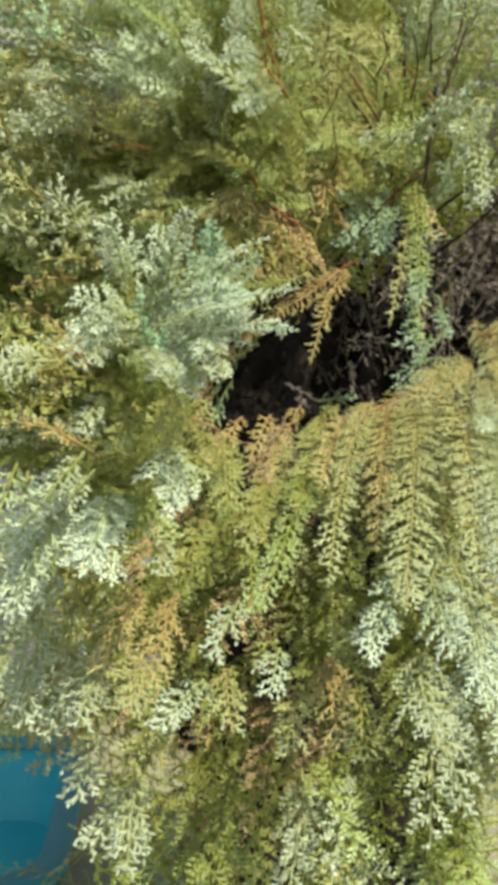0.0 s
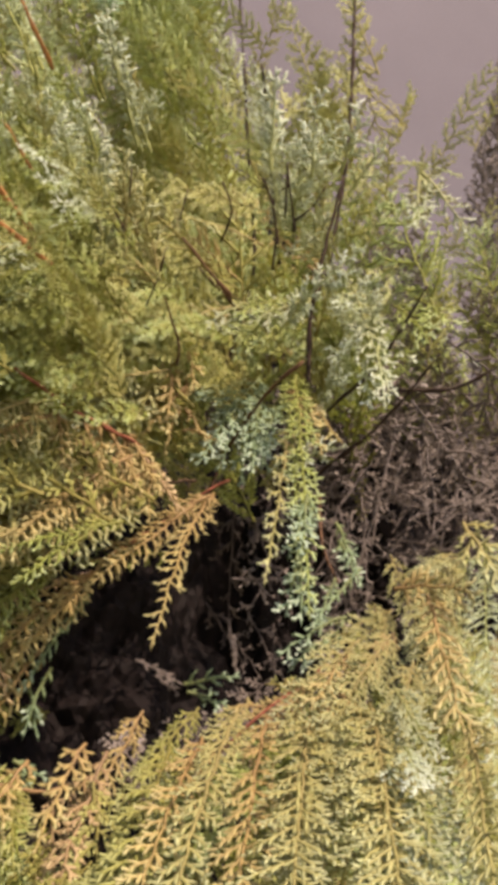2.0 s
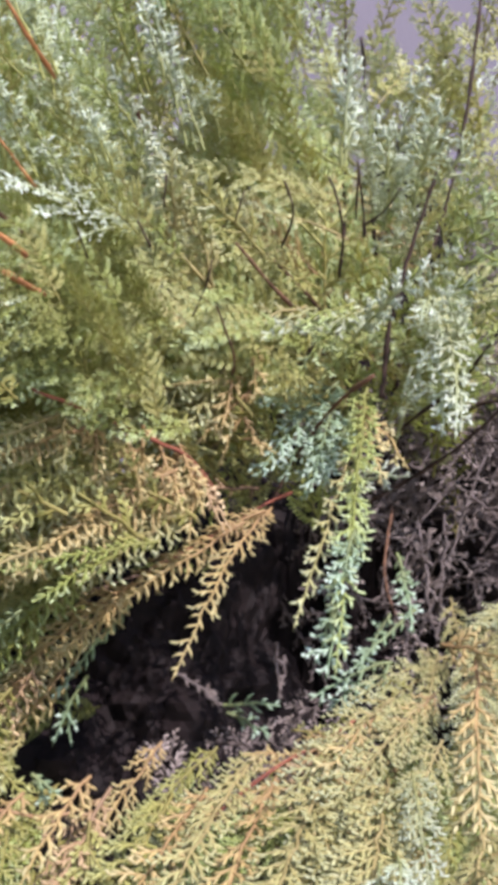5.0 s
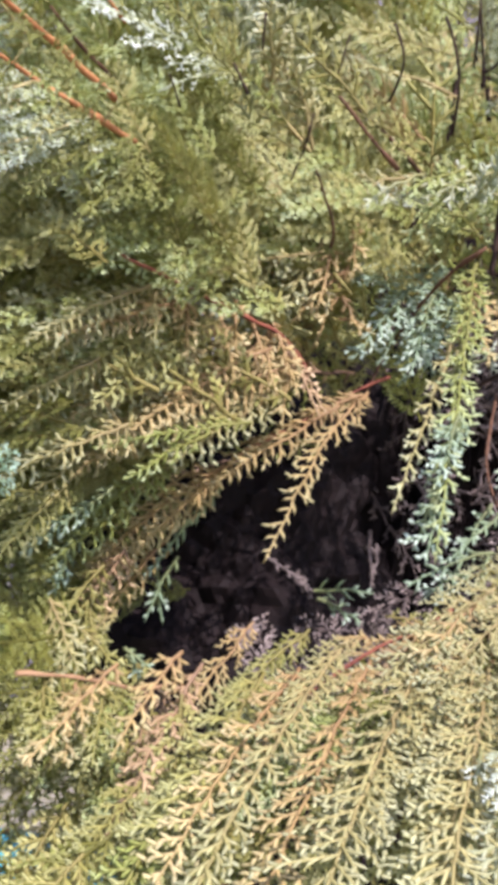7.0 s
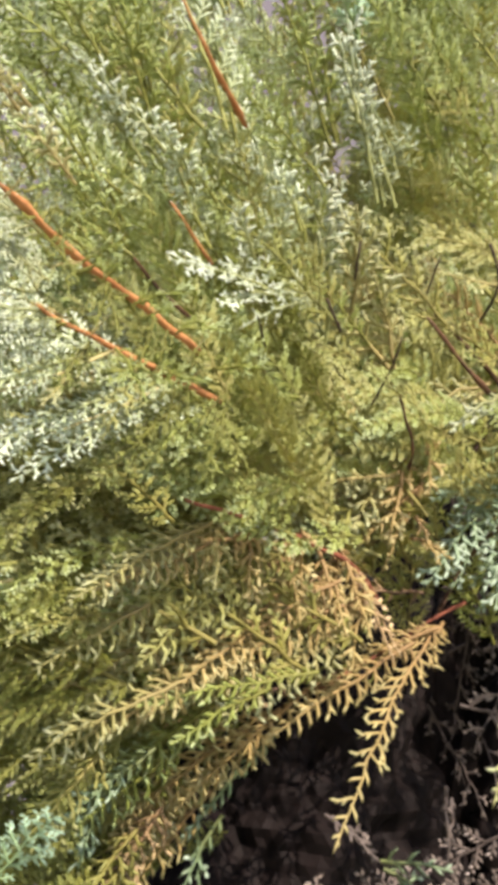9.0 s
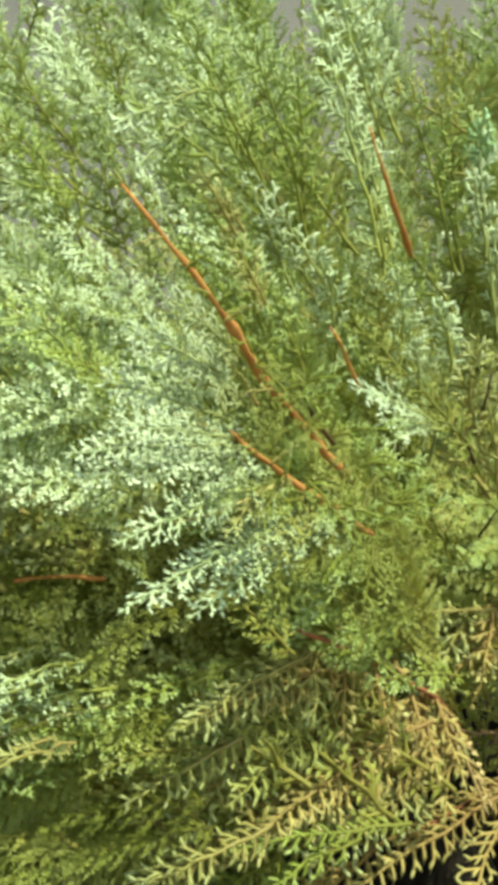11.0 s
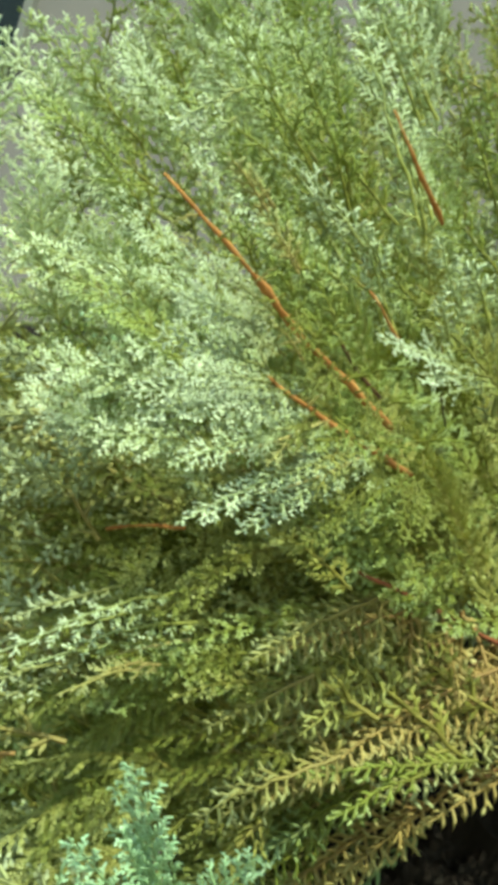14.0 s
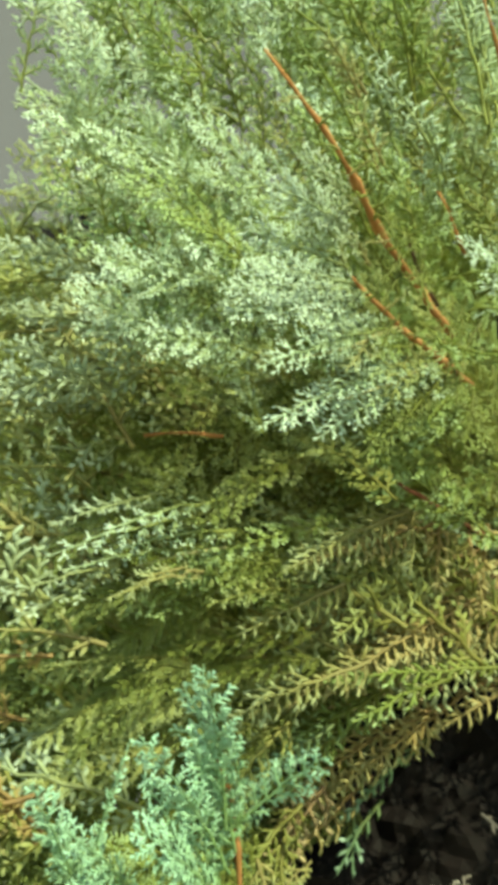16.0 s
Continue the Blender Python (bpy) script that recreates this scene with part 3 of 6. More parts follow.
spray((0.208, 1.110, 1.626), (0.125, 1.070, 1.571), 0.022, "gold", 1.09, (0.146, -0.961, 0.233), arch=0.05, gap=0.004, fine=0.45, thick=1.0, mates=0, full=1.3, comb=0.5)
spray((0.139, 1.080, 1.587), (0.037, 1.050, 1.480), 0.029, "gold", 1.08, (0.250, -0.915, 0.316), arch=0.05, gap=0.004, fine=0.45, thick=1.0, mates=0, full=1.3, comb=0.5)
spray((0.082, 1.080, 1.539), (0.007, 1.060, 1.450), 0.028, "tip", 1.11, (0.297, -0.884, 0.360), arch=0.05, gap=0.004, fine=0.45, thick=1.0, mates=0, full=1.3, comb=0.5)
spray((0.038, 1.040, 1.523), (-0.022, 1.000, 1.464), 0.028, "green", 1.06, (0.360, -0.858, 0.366), arch=0.05, gap=0.004, fine=0.45, thick=1.0, mates=0, full=1.3, comb=0.5)
spray((0.026, 0.980, 1.565), (-0.016, 0.940, 1.518), 0.027, "tip", 0.97, (0.403, -0.861, 0.310), arch=0.05, gap=0.004, fine=0.45, thick=1.0, mates=0, full=1.3, comb=0.5)
spray((0.048, 0.920, 1.627), (0.006, 0.870, 1.588), 0.022, "tip", 0.87, (0.427, -0.880, 0.209), arch=0.05, gap=0.004, fine=0.45, thick=1.0, mates=0, full=1.3, comb=0.5)
spray((0.054, 1.080, 1.491), (0.008, 1.060, 1.419), 0.025, "gold", 1.13, (0.306, -0.862, 0.405), arch=0.05, gap=0.004, fine=0.45, thick=1.0, mates=0, full=1.3, comb=0.5)
spray((0.017, 1.030, 1.469), (-0.006, 1.000, 1.418), 0.027, "olive", 1.07, (0.355, -0.832, 0.426), arch=0.05, gap=0.004, fine=0.45, thick=1.0, mates=0, full=1.3, comb=0.5)
spray((0.138, 1.050, 1.676), (0.167, 1.030, 1.617), 0.017, "gold", 1.03, (0.180, -0.970, 0.164), arch=0.06, gap=0.0055, fine=0.45, thick=1.4, mates=1, full=1.3, young=(0.1, 0.95))
spray((0.123, 1.040, 1.675), (0.151, 1.020, 1.618), 0.018, "gold", 1.02, (0.205, -0.965, 0.163), arch=0.06, gap=0.0055, fine=0.45, thick=1.4, mates=1, full=1.3, young=(0.1, 0.95))
spray((0.106, 1.000, 1.678), (0.125, 0.990, 1.624), 0.015, "gold", 0.97, (0.248, -0.957, 0.151), arch=0.06, gap=0.0055, fine=0.45, thick=1.4, mates=1, full=1.3, young=(0.1, 0.95))
spray((0.147, 1.060, 1.663), (0.181, 1.050, 1.604), 0.012, "dead", 1.04, (0.158, -0.970, 0.184), arch=0.06, gap=0.0055, fine=0.45, thick=1.4, mates=1, full=1.3, young=(0.4, 1.0))
spray((0.090, 0.970, 1.678), (0.097, 0.960, 1.636), 0.020, "gold", 0.94, (0.294, -0.946, 0.137), arch=0.06, gap=0.0055, fine=0.45, thick=1.4, mates=1, full=1.3, young=(0.1, 0.95))
spray((0.081, 0.930, 1.676), (0.086, 0.920, 1.640), 0.018, "tip", 0.89, (0.330, -0.935, 0.127), arch=0.06, gap=0.0055, fine=0.45, thick=1.4, mates=1, full=1.3, young=(0.1, 0.95))
spray((0.158, 1.050, 1.653), (0.156, 1.030, 1.595), 0.023, "gold", 1.02, (0.172, -0.965, 0.195), arch=0.06, gap=0.0055, fine=0.45, thick=1.4, mates=1, full=1.3, young=(0.1, 0.95))
spray((0.176, 1.090, 1.750), (0.171, 1.060, 1.683), 0.026, "gold", 1.09, (0.143, -0.987, 0.075), arch=0.06, gap=0.006, fine=0.5, thick=1.45, mates=1, full=1.3)
spray((0.168, 1.090, 1.754), (0.144, 1.060, 1.691), 0.029, "tip", 1.10, (0.168, -0.984, 0.068), arch=0.06, gap=0.006, fine=0.5, thick=1.45, mates=1, full=1.3)
spray((0.147, 1.070, 1.766), (0.129, 1.040, 1.704), 0.031, "tip", 1.08, (0.199, -0.979, 0.046), arch=0.06, gap=0.006, fine=0.5, thick=1.45, mates=1, full=1.3)
spray((0.187, 1.090, 1.707), (0.207, 1.080, 1.673), 0.014, "gold", 1.09, (0.107, -0.988, 0.112), arch=0.06, gap=0.006, fine=0.5, thick=1.45, mates=1, full=1.3)
spray((0.190, 1.100, 1.734), (0.148, 1.080, 1.681), 0.016, "gold", 1.11, (0.146, -0.985, 0.091), arch=0.06, gap=0.006, fine=0.5, thick=1.45, mates=1, full=1.3)
spray((0.128, 1.040, 1.759), (0.115, 1.010, 1.703), 0.027, "olive", 1.04, (0.231, -0.972, 0.042), arch=0.06, gap=0.006, fine=0.5, thick=1.45, mates=1, full=1.3)
spray((0.192, 1.100, 1.769), (0.195, 1.090, 1.724), 0.022, "gold", 1.13, (0.112, -0.993, 0.040), arch=0.06, gap=0.006, fine=0.5, thick=1.45, mates=1, full=1.3)
# darkened leaves behind the combs stand in for their shaded gaps
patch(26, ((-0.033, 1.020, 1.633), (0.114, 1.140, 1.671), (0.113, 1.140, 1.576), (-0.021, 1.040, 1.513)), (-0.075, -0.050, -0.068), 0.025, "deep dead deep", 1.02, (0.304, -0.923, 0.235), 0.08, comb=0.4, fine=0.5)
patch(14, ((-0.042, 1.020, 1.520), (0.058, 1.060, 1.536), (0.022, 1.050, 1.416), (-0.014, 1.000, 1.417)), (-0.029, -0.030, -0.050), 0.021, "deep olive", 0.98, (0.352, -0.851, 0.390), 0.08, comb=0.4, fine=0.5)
limb(((0.083, 0.860, 1.684), (0.090, 0.910, 1.684), (0.100, 0.980, 1.683), (0.123, 1.020, 1.675), (0.150, 1.060, 1.663), (0.165, 1.080, 1.639)), 0.001, 0.0021, "red", name='branch', label='red-brown branch that carries the combs')
limb(((0.227, 1.160, 1.647), (0.205, 1.130, 1.633), (0.169, 1.090, 1.604), (0.130, 1.060, 1.575)), 0.0016, 0.0008, "red", name='branch')
# the lower lip of the hollow
limb(((0.035, 0.860, 1.425), (0.050, 0.890, 1.418), (0.066, 0.920, 1.409), (0.086, 0.950, 1.398), (0.104, 0.990, 1.397)), 0.0016, 0.001, "tan", name='branch')
spray((0.090, 0.945, 1.399), (0.102, 0.900, 1.342), 0.017, "dead", 0.74, (0.264, -0.795, 0.546), arch=0.06, gap=0.006, fine=0.7, thick=1.15, mates=0, full=1.3, young=(0.45, 1))
spray((0.103, 0.950, 1.400), (0.110, 0.910, 1.351), 0.017, "dead", 0.74, (0.248, -0.805, 0.538), arch=0.06, gap=0.006, fine=0.7, thick=1.15, mates=0, full=1.3, young=(0.5, 1))
spray((0.111, 0.960, 1.405), (0.117, 0.920, 1.363), 0.017, "gold", 0.74, (0.235, -0.818, 0.526), arch=0.06, gap=0.006, fine=0.7, thick=1.15, mates=0, full=1.3)
spray((0.070, 0.925, 1.405), (0.081, 0.880, 1.370), 0.025, "olive", 0.71, (0.303, -0.792, 0.530), arch=0.06, gap=0.006, fine=0.7, thick=1.15, mates=0, full=1.3)
spray((0.057, 0.900, 1.412), (0.071, 0.860, 1.377), 0.024, "gold", 0.69, (0.332, -0.781, 0.529), arch=0.06, gap=0.006, fine=0.7, thick=1.15, mates=0, full=1.3)
spray((0.040, 0.890, 1.413), (0.058, 0.850, 1.385), 0.024, "olive", 0.69, (0.359, -0.772, 0.524), arch=0.06, gap=0.006, fine=0.7, thick=1.15, mates=0, full=1.3)
spray((0.151, 1.000, 1.444), (0.114, 0.940, 1.377), 0.029, "gold", 0.76, (0.205, -0.850, 0.486), arch=0.06, gap=0.006, fine=0.7, thick=1.15, mates=0, full=1.3, comb=0.25)
spray((0.195, 0.990, 1.446), (0.138, 0.930, 1.386), 0.028, "olive", 0.74, (0.160, -0.860, 0.485), arch=0.06, gap=0.006, fine=0.7, thick=1.15, mates=0, full=1.3, comb=0.2)
spray((0.233, 0.980, 1.449), (0.165, 0.920, 1.387), 0.030, "tip", 0.72, (0.114, -0.866, 0.487), arch=0.06, gap=0.006, fine=0.7, thick=1.15, mates=0, full=1.3, comb=0.15)
spray((0.282, 0.980, 1.465), (0.197, 0.910, 1.392), 0.033, "gold", 0.71, (0.053, -0.877, 0.477), arch=0.06, gap=0.006, fine=0.7, thick=1.15, mates=0, full=1.3, comb=0.1)
spray((0.320, 0.970, 1.493), (0.234, 0.900, 1.418), 0.033, "tip", 0.69, (-0.006, -0.896, 0.444), arch=0.06, gap=0.006, fine=0.7, thick=1.15, mates=0, full=1.3)
spray((0.340, 0.950, 1.496), (0.263, 0.870, 1.406), 0.034, "tip", 0.66, (-0.048, -0.888, 0.458), arch=0.06, gap=0.006, fine=0.7, thick=1.15, mates=0, full=1.3)
spray((0.349, 0.920, 1.478), (0.301, 0.840, 1.410), 0.032, "tip", 0.63, (-0.092, -0.874, 0.477), arch=0.06, gap=0.006, fine=0.7, thick=1.15, mates=0, full=1.3)
spray((0.260, 0.910, 1.431), (0.184, 0.840, 1.374), 0.032, "green", 0.49, (0.088, -0.839, 0.538), arch=0.06, gap=0.006, fine=0.85, thick=1.15, mates=1, full=1.3)
spray((0.205, 0.910, 1.399), (0.146, 0.850, 1.355), 0.031, "olive", 0.51, (0.161, -0.809, 0.565), arch=0.06, gap=0.006, fine=0.85, thick=1.15, mates=1, full=1.3)
spray((0.292, 0.880, 1.426), (0.239, 0.800, 1.378), 0.032, "tip", 0.46, (0.013, -0.831, 0.556), arch=0.06, gap=0.006, fine=0.85, thick=1.15, mates=1, full=1.3)
spray((0.329, 0.890, 1.464), (0.335, 0.800, 1.416), 0.022, "silver", 0.59, (-0.111, -0.860, 0.498), arch=0.06, gap=0.006, fine=0.7, thick=1.15, mates=0, full=1.3)
spray((0.318, 0.820, 1.439), (0.319, 0.790, 1.423), 0.019, "white", 0.42, (-0.092, -0.842, 0.531), arch=0.06, gap=0.006, fine=0.85, thick=1.6, mates=1, full=1.3)
spray((0.165, 0.880, 1.379), (0.126, 0.830, 1.355), 0.030, "olive", 0.50, (0.214, -0.782, 0.586), arch=0.06, gap=0.006, fine=0.85, thick=1.15, mates=1, full=1.3)
spray((0.114, 0.880, 1.364), (0.099, 0.820, 1.336), 0.033, "olive", 0.66, (0.271, -0.751, 0.602), arch=0.06, gap=0.006, fine=0.7, thick=1.15, mates=0, full=1.3)
spray((0.256, 0.850, 1.406), (0.223, 0.780, 1.364), 0.031, "olive", 0.44, (0.063, -0.803, 0.593), arch=0.06, gap=0.006, fine=0.85, thick=1.15, mates=1, full=1.3)
spray((0.311, 0.840, 1.416), (0.288, 0.770, 1.376), 0.030, "green", 0.43, (-0.052, -0.810, 0.584), arch=0.06, gap=0.006, fine=0.85, thick=1.15, mates=1, full=1.3)
spray((0.186, 0.850, 1.366), (0.163, 0.780, 1.339), 0.031, "olive", 0.47, (0.175, -0.757, 0.629), arch=0.06, gap=0.006, fine=0.85, thick=1.15, mates=1, full=1.3)
spray((0.351, 0.990, 1.496), (0.311, 0.950, 1.460), 0.024, "gold", 0.73, (-0.091, -0.910, 0.404), arch=0.06, gap=0.006, fine=0.7, thick=1.15, mates=0, full=1.3)
spray((0.269, 0.970, 1.452), (0.241, 0.930, 1.419), 0.022, "dead", 0.71, (0.029, -0.884, 0.466), arch=0.06, gap=0.006, fine=0.7, thick=1.15, mates=0, full=1.3, young=(0.5, 1))
spray((0.245, 0.985, 1.445), (0.218, 0.970, 1.447), 0.016, "gold", 0.74, (0.062, -0.894, 0.445), arch=0.06, gap=0.006, fine=0.7, thick=1.15, mates=0, full=1.3)
spray((0.301, 0.950, 1.463), (0.251, 0.880, 1.399), 0.028, "gold", 0.67, (-0.005, -0.875, 0.484), arch=0.06, gap=0.006, fine=0.7, thick=1.15, mates=0, full=1.3)
limb(((0.293, 1.000, 1.471), (0.282, 0.985, 1.464), (0.237, 0.950, 1.441), (0.194, 0.920, 1.408)), 0.0016, 0.0008, "red", name='branch')
patch(70, ((0.083, 0.990, 1.366), (0.349, 1.000, 1.466), (0.355, 0.880, 1.381), (0.069, 0.880, 1.299)), (-0.036, -0.060, -0.044), 0.018, "olive deep green deep", 0.63, (0.090, -0.836, 0.542), 0.08, spread=0.4, thick=1.1)
patch(20, ((-0.006, 0.930, 1.383), (0.066, 0.960, 1.382), (0.117, 0.900, 1.323), (0.039, 0.860, 1.321)), (0.026, -0.060, -0.033), 0.019, "olive deep green", 0.75, (0.318, -0.762, 0.564), 0.06)
patch(30, ((0.058, 0.997, 1.334), (0.335, 1.083, 1.407), (0.336, 1.022, 1.341), (0.061, 0.957, 1.279)), (-0.028, -0.048, -0.038), 0.030, "dead olive", 0.62, (-0.02, -0.80, 0.60), 0.12)
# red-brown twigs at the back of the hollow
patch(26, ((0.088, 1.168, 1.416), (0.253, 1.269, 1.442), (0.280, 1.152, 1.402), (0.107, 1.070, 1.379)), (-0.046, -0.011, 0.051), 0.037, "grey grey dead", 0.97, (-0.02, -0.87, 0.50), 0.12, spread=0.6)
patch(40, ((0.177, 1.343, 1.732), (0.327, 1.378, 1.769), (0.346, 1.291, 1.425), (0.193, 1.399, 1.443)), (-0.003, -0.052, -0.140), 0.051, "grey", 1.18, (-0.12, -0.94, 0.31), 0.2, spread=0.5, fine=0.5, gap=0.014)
limb(((0.300, 1.074, 1.745), (0.267, 1.107, 1.724), (0.228, 1.180, 1.685), (0.206, 1.175, 1.636)), 0.002, 0.0014, "brown")
limb(((0.324, 1.203, 1.640), (0.316, 1.140, 1.576), (0.327, 1.122, 1.539)), 0.0014, 0.001, "brown")
limb(((0.227, 1.252, 1.805), (0.211, 1.248, 1.787), (0.184, 1.231, 1.782)), 0.0014, 0.001, "brown")
limb(((0.218, 1.250, 1.764), (0.211, 1.248, 1.787), (0.226, 1.241, 1.820)), 0.0014, 0.001, "brown")
# above the hollow
patch(46, ((0.113, 0.970, 1.908), (0.262, 1.267, 2.076), (0.262, 1.214, 1.812), (0.069, 0.997, 1.738)), (-0.053, -0.131, 0.110), 0.047, "olive olive green gold", 0.65, (-0.05, -1.00, -0.06), 0.12, light=True, fine=1.1)
patch(46, ((0.046, 0.807, 1.908), (0.150, 1.044, 2.089), (0.151, 1.084, 1.879), (0.046, 0.846, 1.702)), (-0.053, -0.139, 0.047), 0.042, "olive tip olive", 0.52, (0.11, -0.98, -0.18), 0.12, light=True, fine=1.1)
patch(34, ((0.095, 1.215, 2.229), (0.304, 1.332, 2.306), (0.262, 1.429, 2.033), (0.108, 1.267, 1.964)), (-0.035, -0.139, 0.165), 0.062, "olive olive green", 0.84, (-0.10, -0.97, -0.20), 0.15, light=True, fine=1.1)
patch(20, ((0.273, 1.210, 1.846), (0.400, 1.222, 1.872), (0.400, 1.235, 1.804), (0.273, 1.218, 1.801)), (0.007, -0.067, 0.089), 0.046, "green blue olive", 1.06, (-0.24, -0.97, 0.04), 0.1)
spray((0.296, 1.195, 1.937), (0.261, 1.055, 2.055), 0.024, "white", 0.53, (-0.19, -0.96, -0.18), thick=1.0, mates=2)
spray((0.307, 1.199, 1.926), (0.336, 1.071, 2.027), 0.040, "white", 0.93, (-0.24, -0.96, -0.15), thick=1.2, mates=3)
spray((0.348, 1.171, 1.831), (0.366, 1.105, 1.870), 0.037, "white", 0.90, (-0.28, -0.96, -0.01), thick=1.2, mates=2)
spray((0.378, 1.104, 1.776), (0.355, 1.032, 1.810), 0.028, "white", 0.80, (-0.30, -0.95, 0.03), thick=1.2, mates=2)
spray((0.262, 1.212, 1.823), (0.197, 1.155, 1.806), 0.025, "white", 0.55, (-0.12, -0.99, 0.05), thick=1.0, mates=2)
spray((0.319, 1.217, 1.841), (0.288, 1.159, 1.851), 0.039, "green", 1.38, (-0.21, -0.98, 0.01), mates=2)
limb(((0.326, 1.332, 1.780), (0.345, 1.315, 1.881), (0.389, 1.290, 2.047), (0.408, 1.256, 2.238), (0.415, 1.227, 2.396)), 0.0032, 0.0014, "dark", name='stem')
limb(((0.299, 1.270, 1.925), (0.291, 1.215, 1.991), (0.284, 1.163, 2.044), (0.277, 1.113, 2.085)), 0.0022, 0.0014, "dark")
limb(((0.296, 1.197, 1.982), (0.318, 1.178, 1.989), (0.330, 1.157, 2.004)), 0.0014, 0.0008, "dark")
limb(((0.212, 1.386, 1.954), (0.168, 1.321, 1.994), (0.116, 1.213, 1.985), (0.090, 1.155, 2.000)), 0.004, 0.002, "brown")
limb(((0.262, 1.432, 2.018), (0.191, 1.357, 2.093), (0.147, 1.282, 2.186), (0.120, 1.263, 2.266)), 0.0024, 0.0012, "dark")
limb(((0.130, 1.091, 1.828), (0.106, 1.020, 1.912), (0.097, 0.969, 1.957)), 0.002, 0.0012, "brown")
limb(((0.283, 1.245, 1.646), (0.326, 1.185, 1.711), (0.377, 1.125, 1.750), (0.422, 1.065, 1.813)), 0.0026, 0.0014, "dark")
limb(((0.290, 1.245, 1.639), (0.380, 1.178, 1.696), (0.442, 1.115, 1.760)), 0.0024, 0.0012, "dark")
spray((0.258, 1.148, 1.639), (0.329, 1.046, 1.656), 0.037, "white", 1.06, (-0.42, -0.89, 0.18), thick=1.2, mates=0, fine=0.6)
spray((0.311, 1.137, 1.701), (0.350, 1.037, 1.760), 0.031, "white", 1.06, (-0.46, -0.88, 0.10), thick=1.2, mates=1)
spray((0.280, 1.107, 1.783), (0.346, 1.034, 1.831), 0.030, "white", 1.04, (-0.46, -0.89, 0.02), thick=1.2, mates=1)
# the side branches with their blue-green fans
spray((0.105, 0.705, 1.719), (0.083, 0.637, 1.681), 0.014, "blue", 0.37, (0.329, -0.941, 0.085), arch=0.06, gap=0.006, fine=0.65, thick=1.15, mates=1, full=1.2, young=(0.1, 1.0))
spray((0.116, 0.735, 1.717), (0.081, 0.652, 1.666), 0.014, "blue", 0.39, (0.284, -0.950, 0.129), arch=0.06, gap=0.006, fine=0.65, thick=1.15, mates=1, full=1.2, young=(0.1, 1.0))
spray((0.118, 0.740, 1.717), (0.092, 0.675, 1.669), 0.013, "blue", 0.41, (0.247, -0.960, 0.133), arch=0.06, gap=0.006, fine=0.65, thick=1.15, mates=1, full=1.3, young=(0.1, 1.0))
spray((0.112, 0.725, 1.719), (0.086, 0.670, 1.693), 0.010, "green", 0.40, (0.279, -0.957, 0.079), arch=0.06, gap=0.006, fine=0.65, thick=1.15, mates=1, full=1.3, young=(0.1, 1.0))
spray((0.102, 0.672, 1.719), (0.074, 0.619, 1.698), 0.011, "white", 0.34, (0.392, -0.919, 0.028), arch=0.06, gap=0.006, fine=0.65, thick=1.15, mates=1, full=1.2, young=(0.1, 1.0))
spray((0.100, 0.670, 1.720), (0.079, 0.628, 1.708), 0.010, "white", 0.34, (0.381, -0.924, 0.005), arch=0.06, gap=0.006, fine=0.65, thick=1.15, mates=1, full=1.3, young=(0.1, 1.0))
spray((0.095, 0.665, 1.725), (0.074, 0.630, 1.721), 0.012, "white", 0.35, (0.401, -0.915, -0.033), arch=0.06, gap=0.006, fine=0.65, thick=1.15, mates=1, full=1.3, young=(0.1, 1.0))
spray((0.095, 0.655, 1.735), (0.082, 0.620, 1.730), 0.013, "white", 0.34, (0.402, -0.911, -0.089), arch=0.06, gap=0.006, fine=0.65, thick=1.15, mates=1, full=1.3, young=(0.1, 1.0))
spray((0.099, 0.660, 1.741), (0.086, 0.630, 1.745), 0.011, "silver", 0.35, (0.372, -0.920, -0.124), arch=0.06, gap=0.006, fine=0.65, thick=1.15, mates=1, full=1.3, young=(0.1, 1.0))
spray((0.100, 0.665, 1.729), (0.089, 0.640, 1.734), 0.012, "silver", 0.35, (0.355, -0.933, -0.065), arch=0.06, gap=0.006, fine=0.65, thick=1.15, mates=1, full=1.3, young=(0.1, 1.0))
spray((0.118, 0.750, 1.716), (0.106, 0.700, 1.670), 0.012, "deep", 0.44, (0.208, -0.968, 0.138), arch=0.06, gap=0.006, fine=0.65, thick=1.15, mates=1, full=1.3, young=(0.1, 1.0))
spray((0.123, 0.760, 1.716), (0.115, 0.720, 1.677), 0.013, "green", 0.46, (0.175, -0.975, 0.133), arch=0.06, gap=0.006, fine=0.65, thick=1.15, mates=1, full=1.3, young=(0.1, 1.0))
spray((0.127, 0.770, 1.715), (0.130, 0.745, 1.683), 0.014, "deep", 0.48, (0.137, -0.982, 0.133), arch=0.06, gap=0.006, fine=0.65, thick=1.15, mates=1, full=1.3, young=(0.1, 1.0))
spray((0.102, 0.700, 1.718), (0.098, 0.675, 1.693), 0.010, "tip", 0.39, (0.287, -0.955, 0.073), arch=0.06, gap=0.006, fine=0.65, thick=1.15, mates=1, full=1.3, young=(0.1, 1.0))
spray((0.109, 0.720, 1.720), (0.108, 0.700, 1.688), 0.011, "olive", 0.42, (0.235, -0.968, 0.094), arch=0.06, gap=0.006, fine=0.65, thick=1.15, mates=1, full=1.3, young=(0.1, 1.0))
spray((0.146, 0.745, 1.757), (0.124, 0.700, 1.750), 0.012, "white", 0.45, (0.131, -0.989, -0.068), arch=0.06, gap=0.006, fine=0.7, thick=1.7, mates=1, full=1.3)
spray((0.141, 0.740, 1.767), (0.140, 0.715, 1.776), 0.009, "white", 0.47, (0.109, -0.987, -0.121), arch=0.06, gap=0.006, fine=0.7, thick=1.4, mates=1, full=1.3)
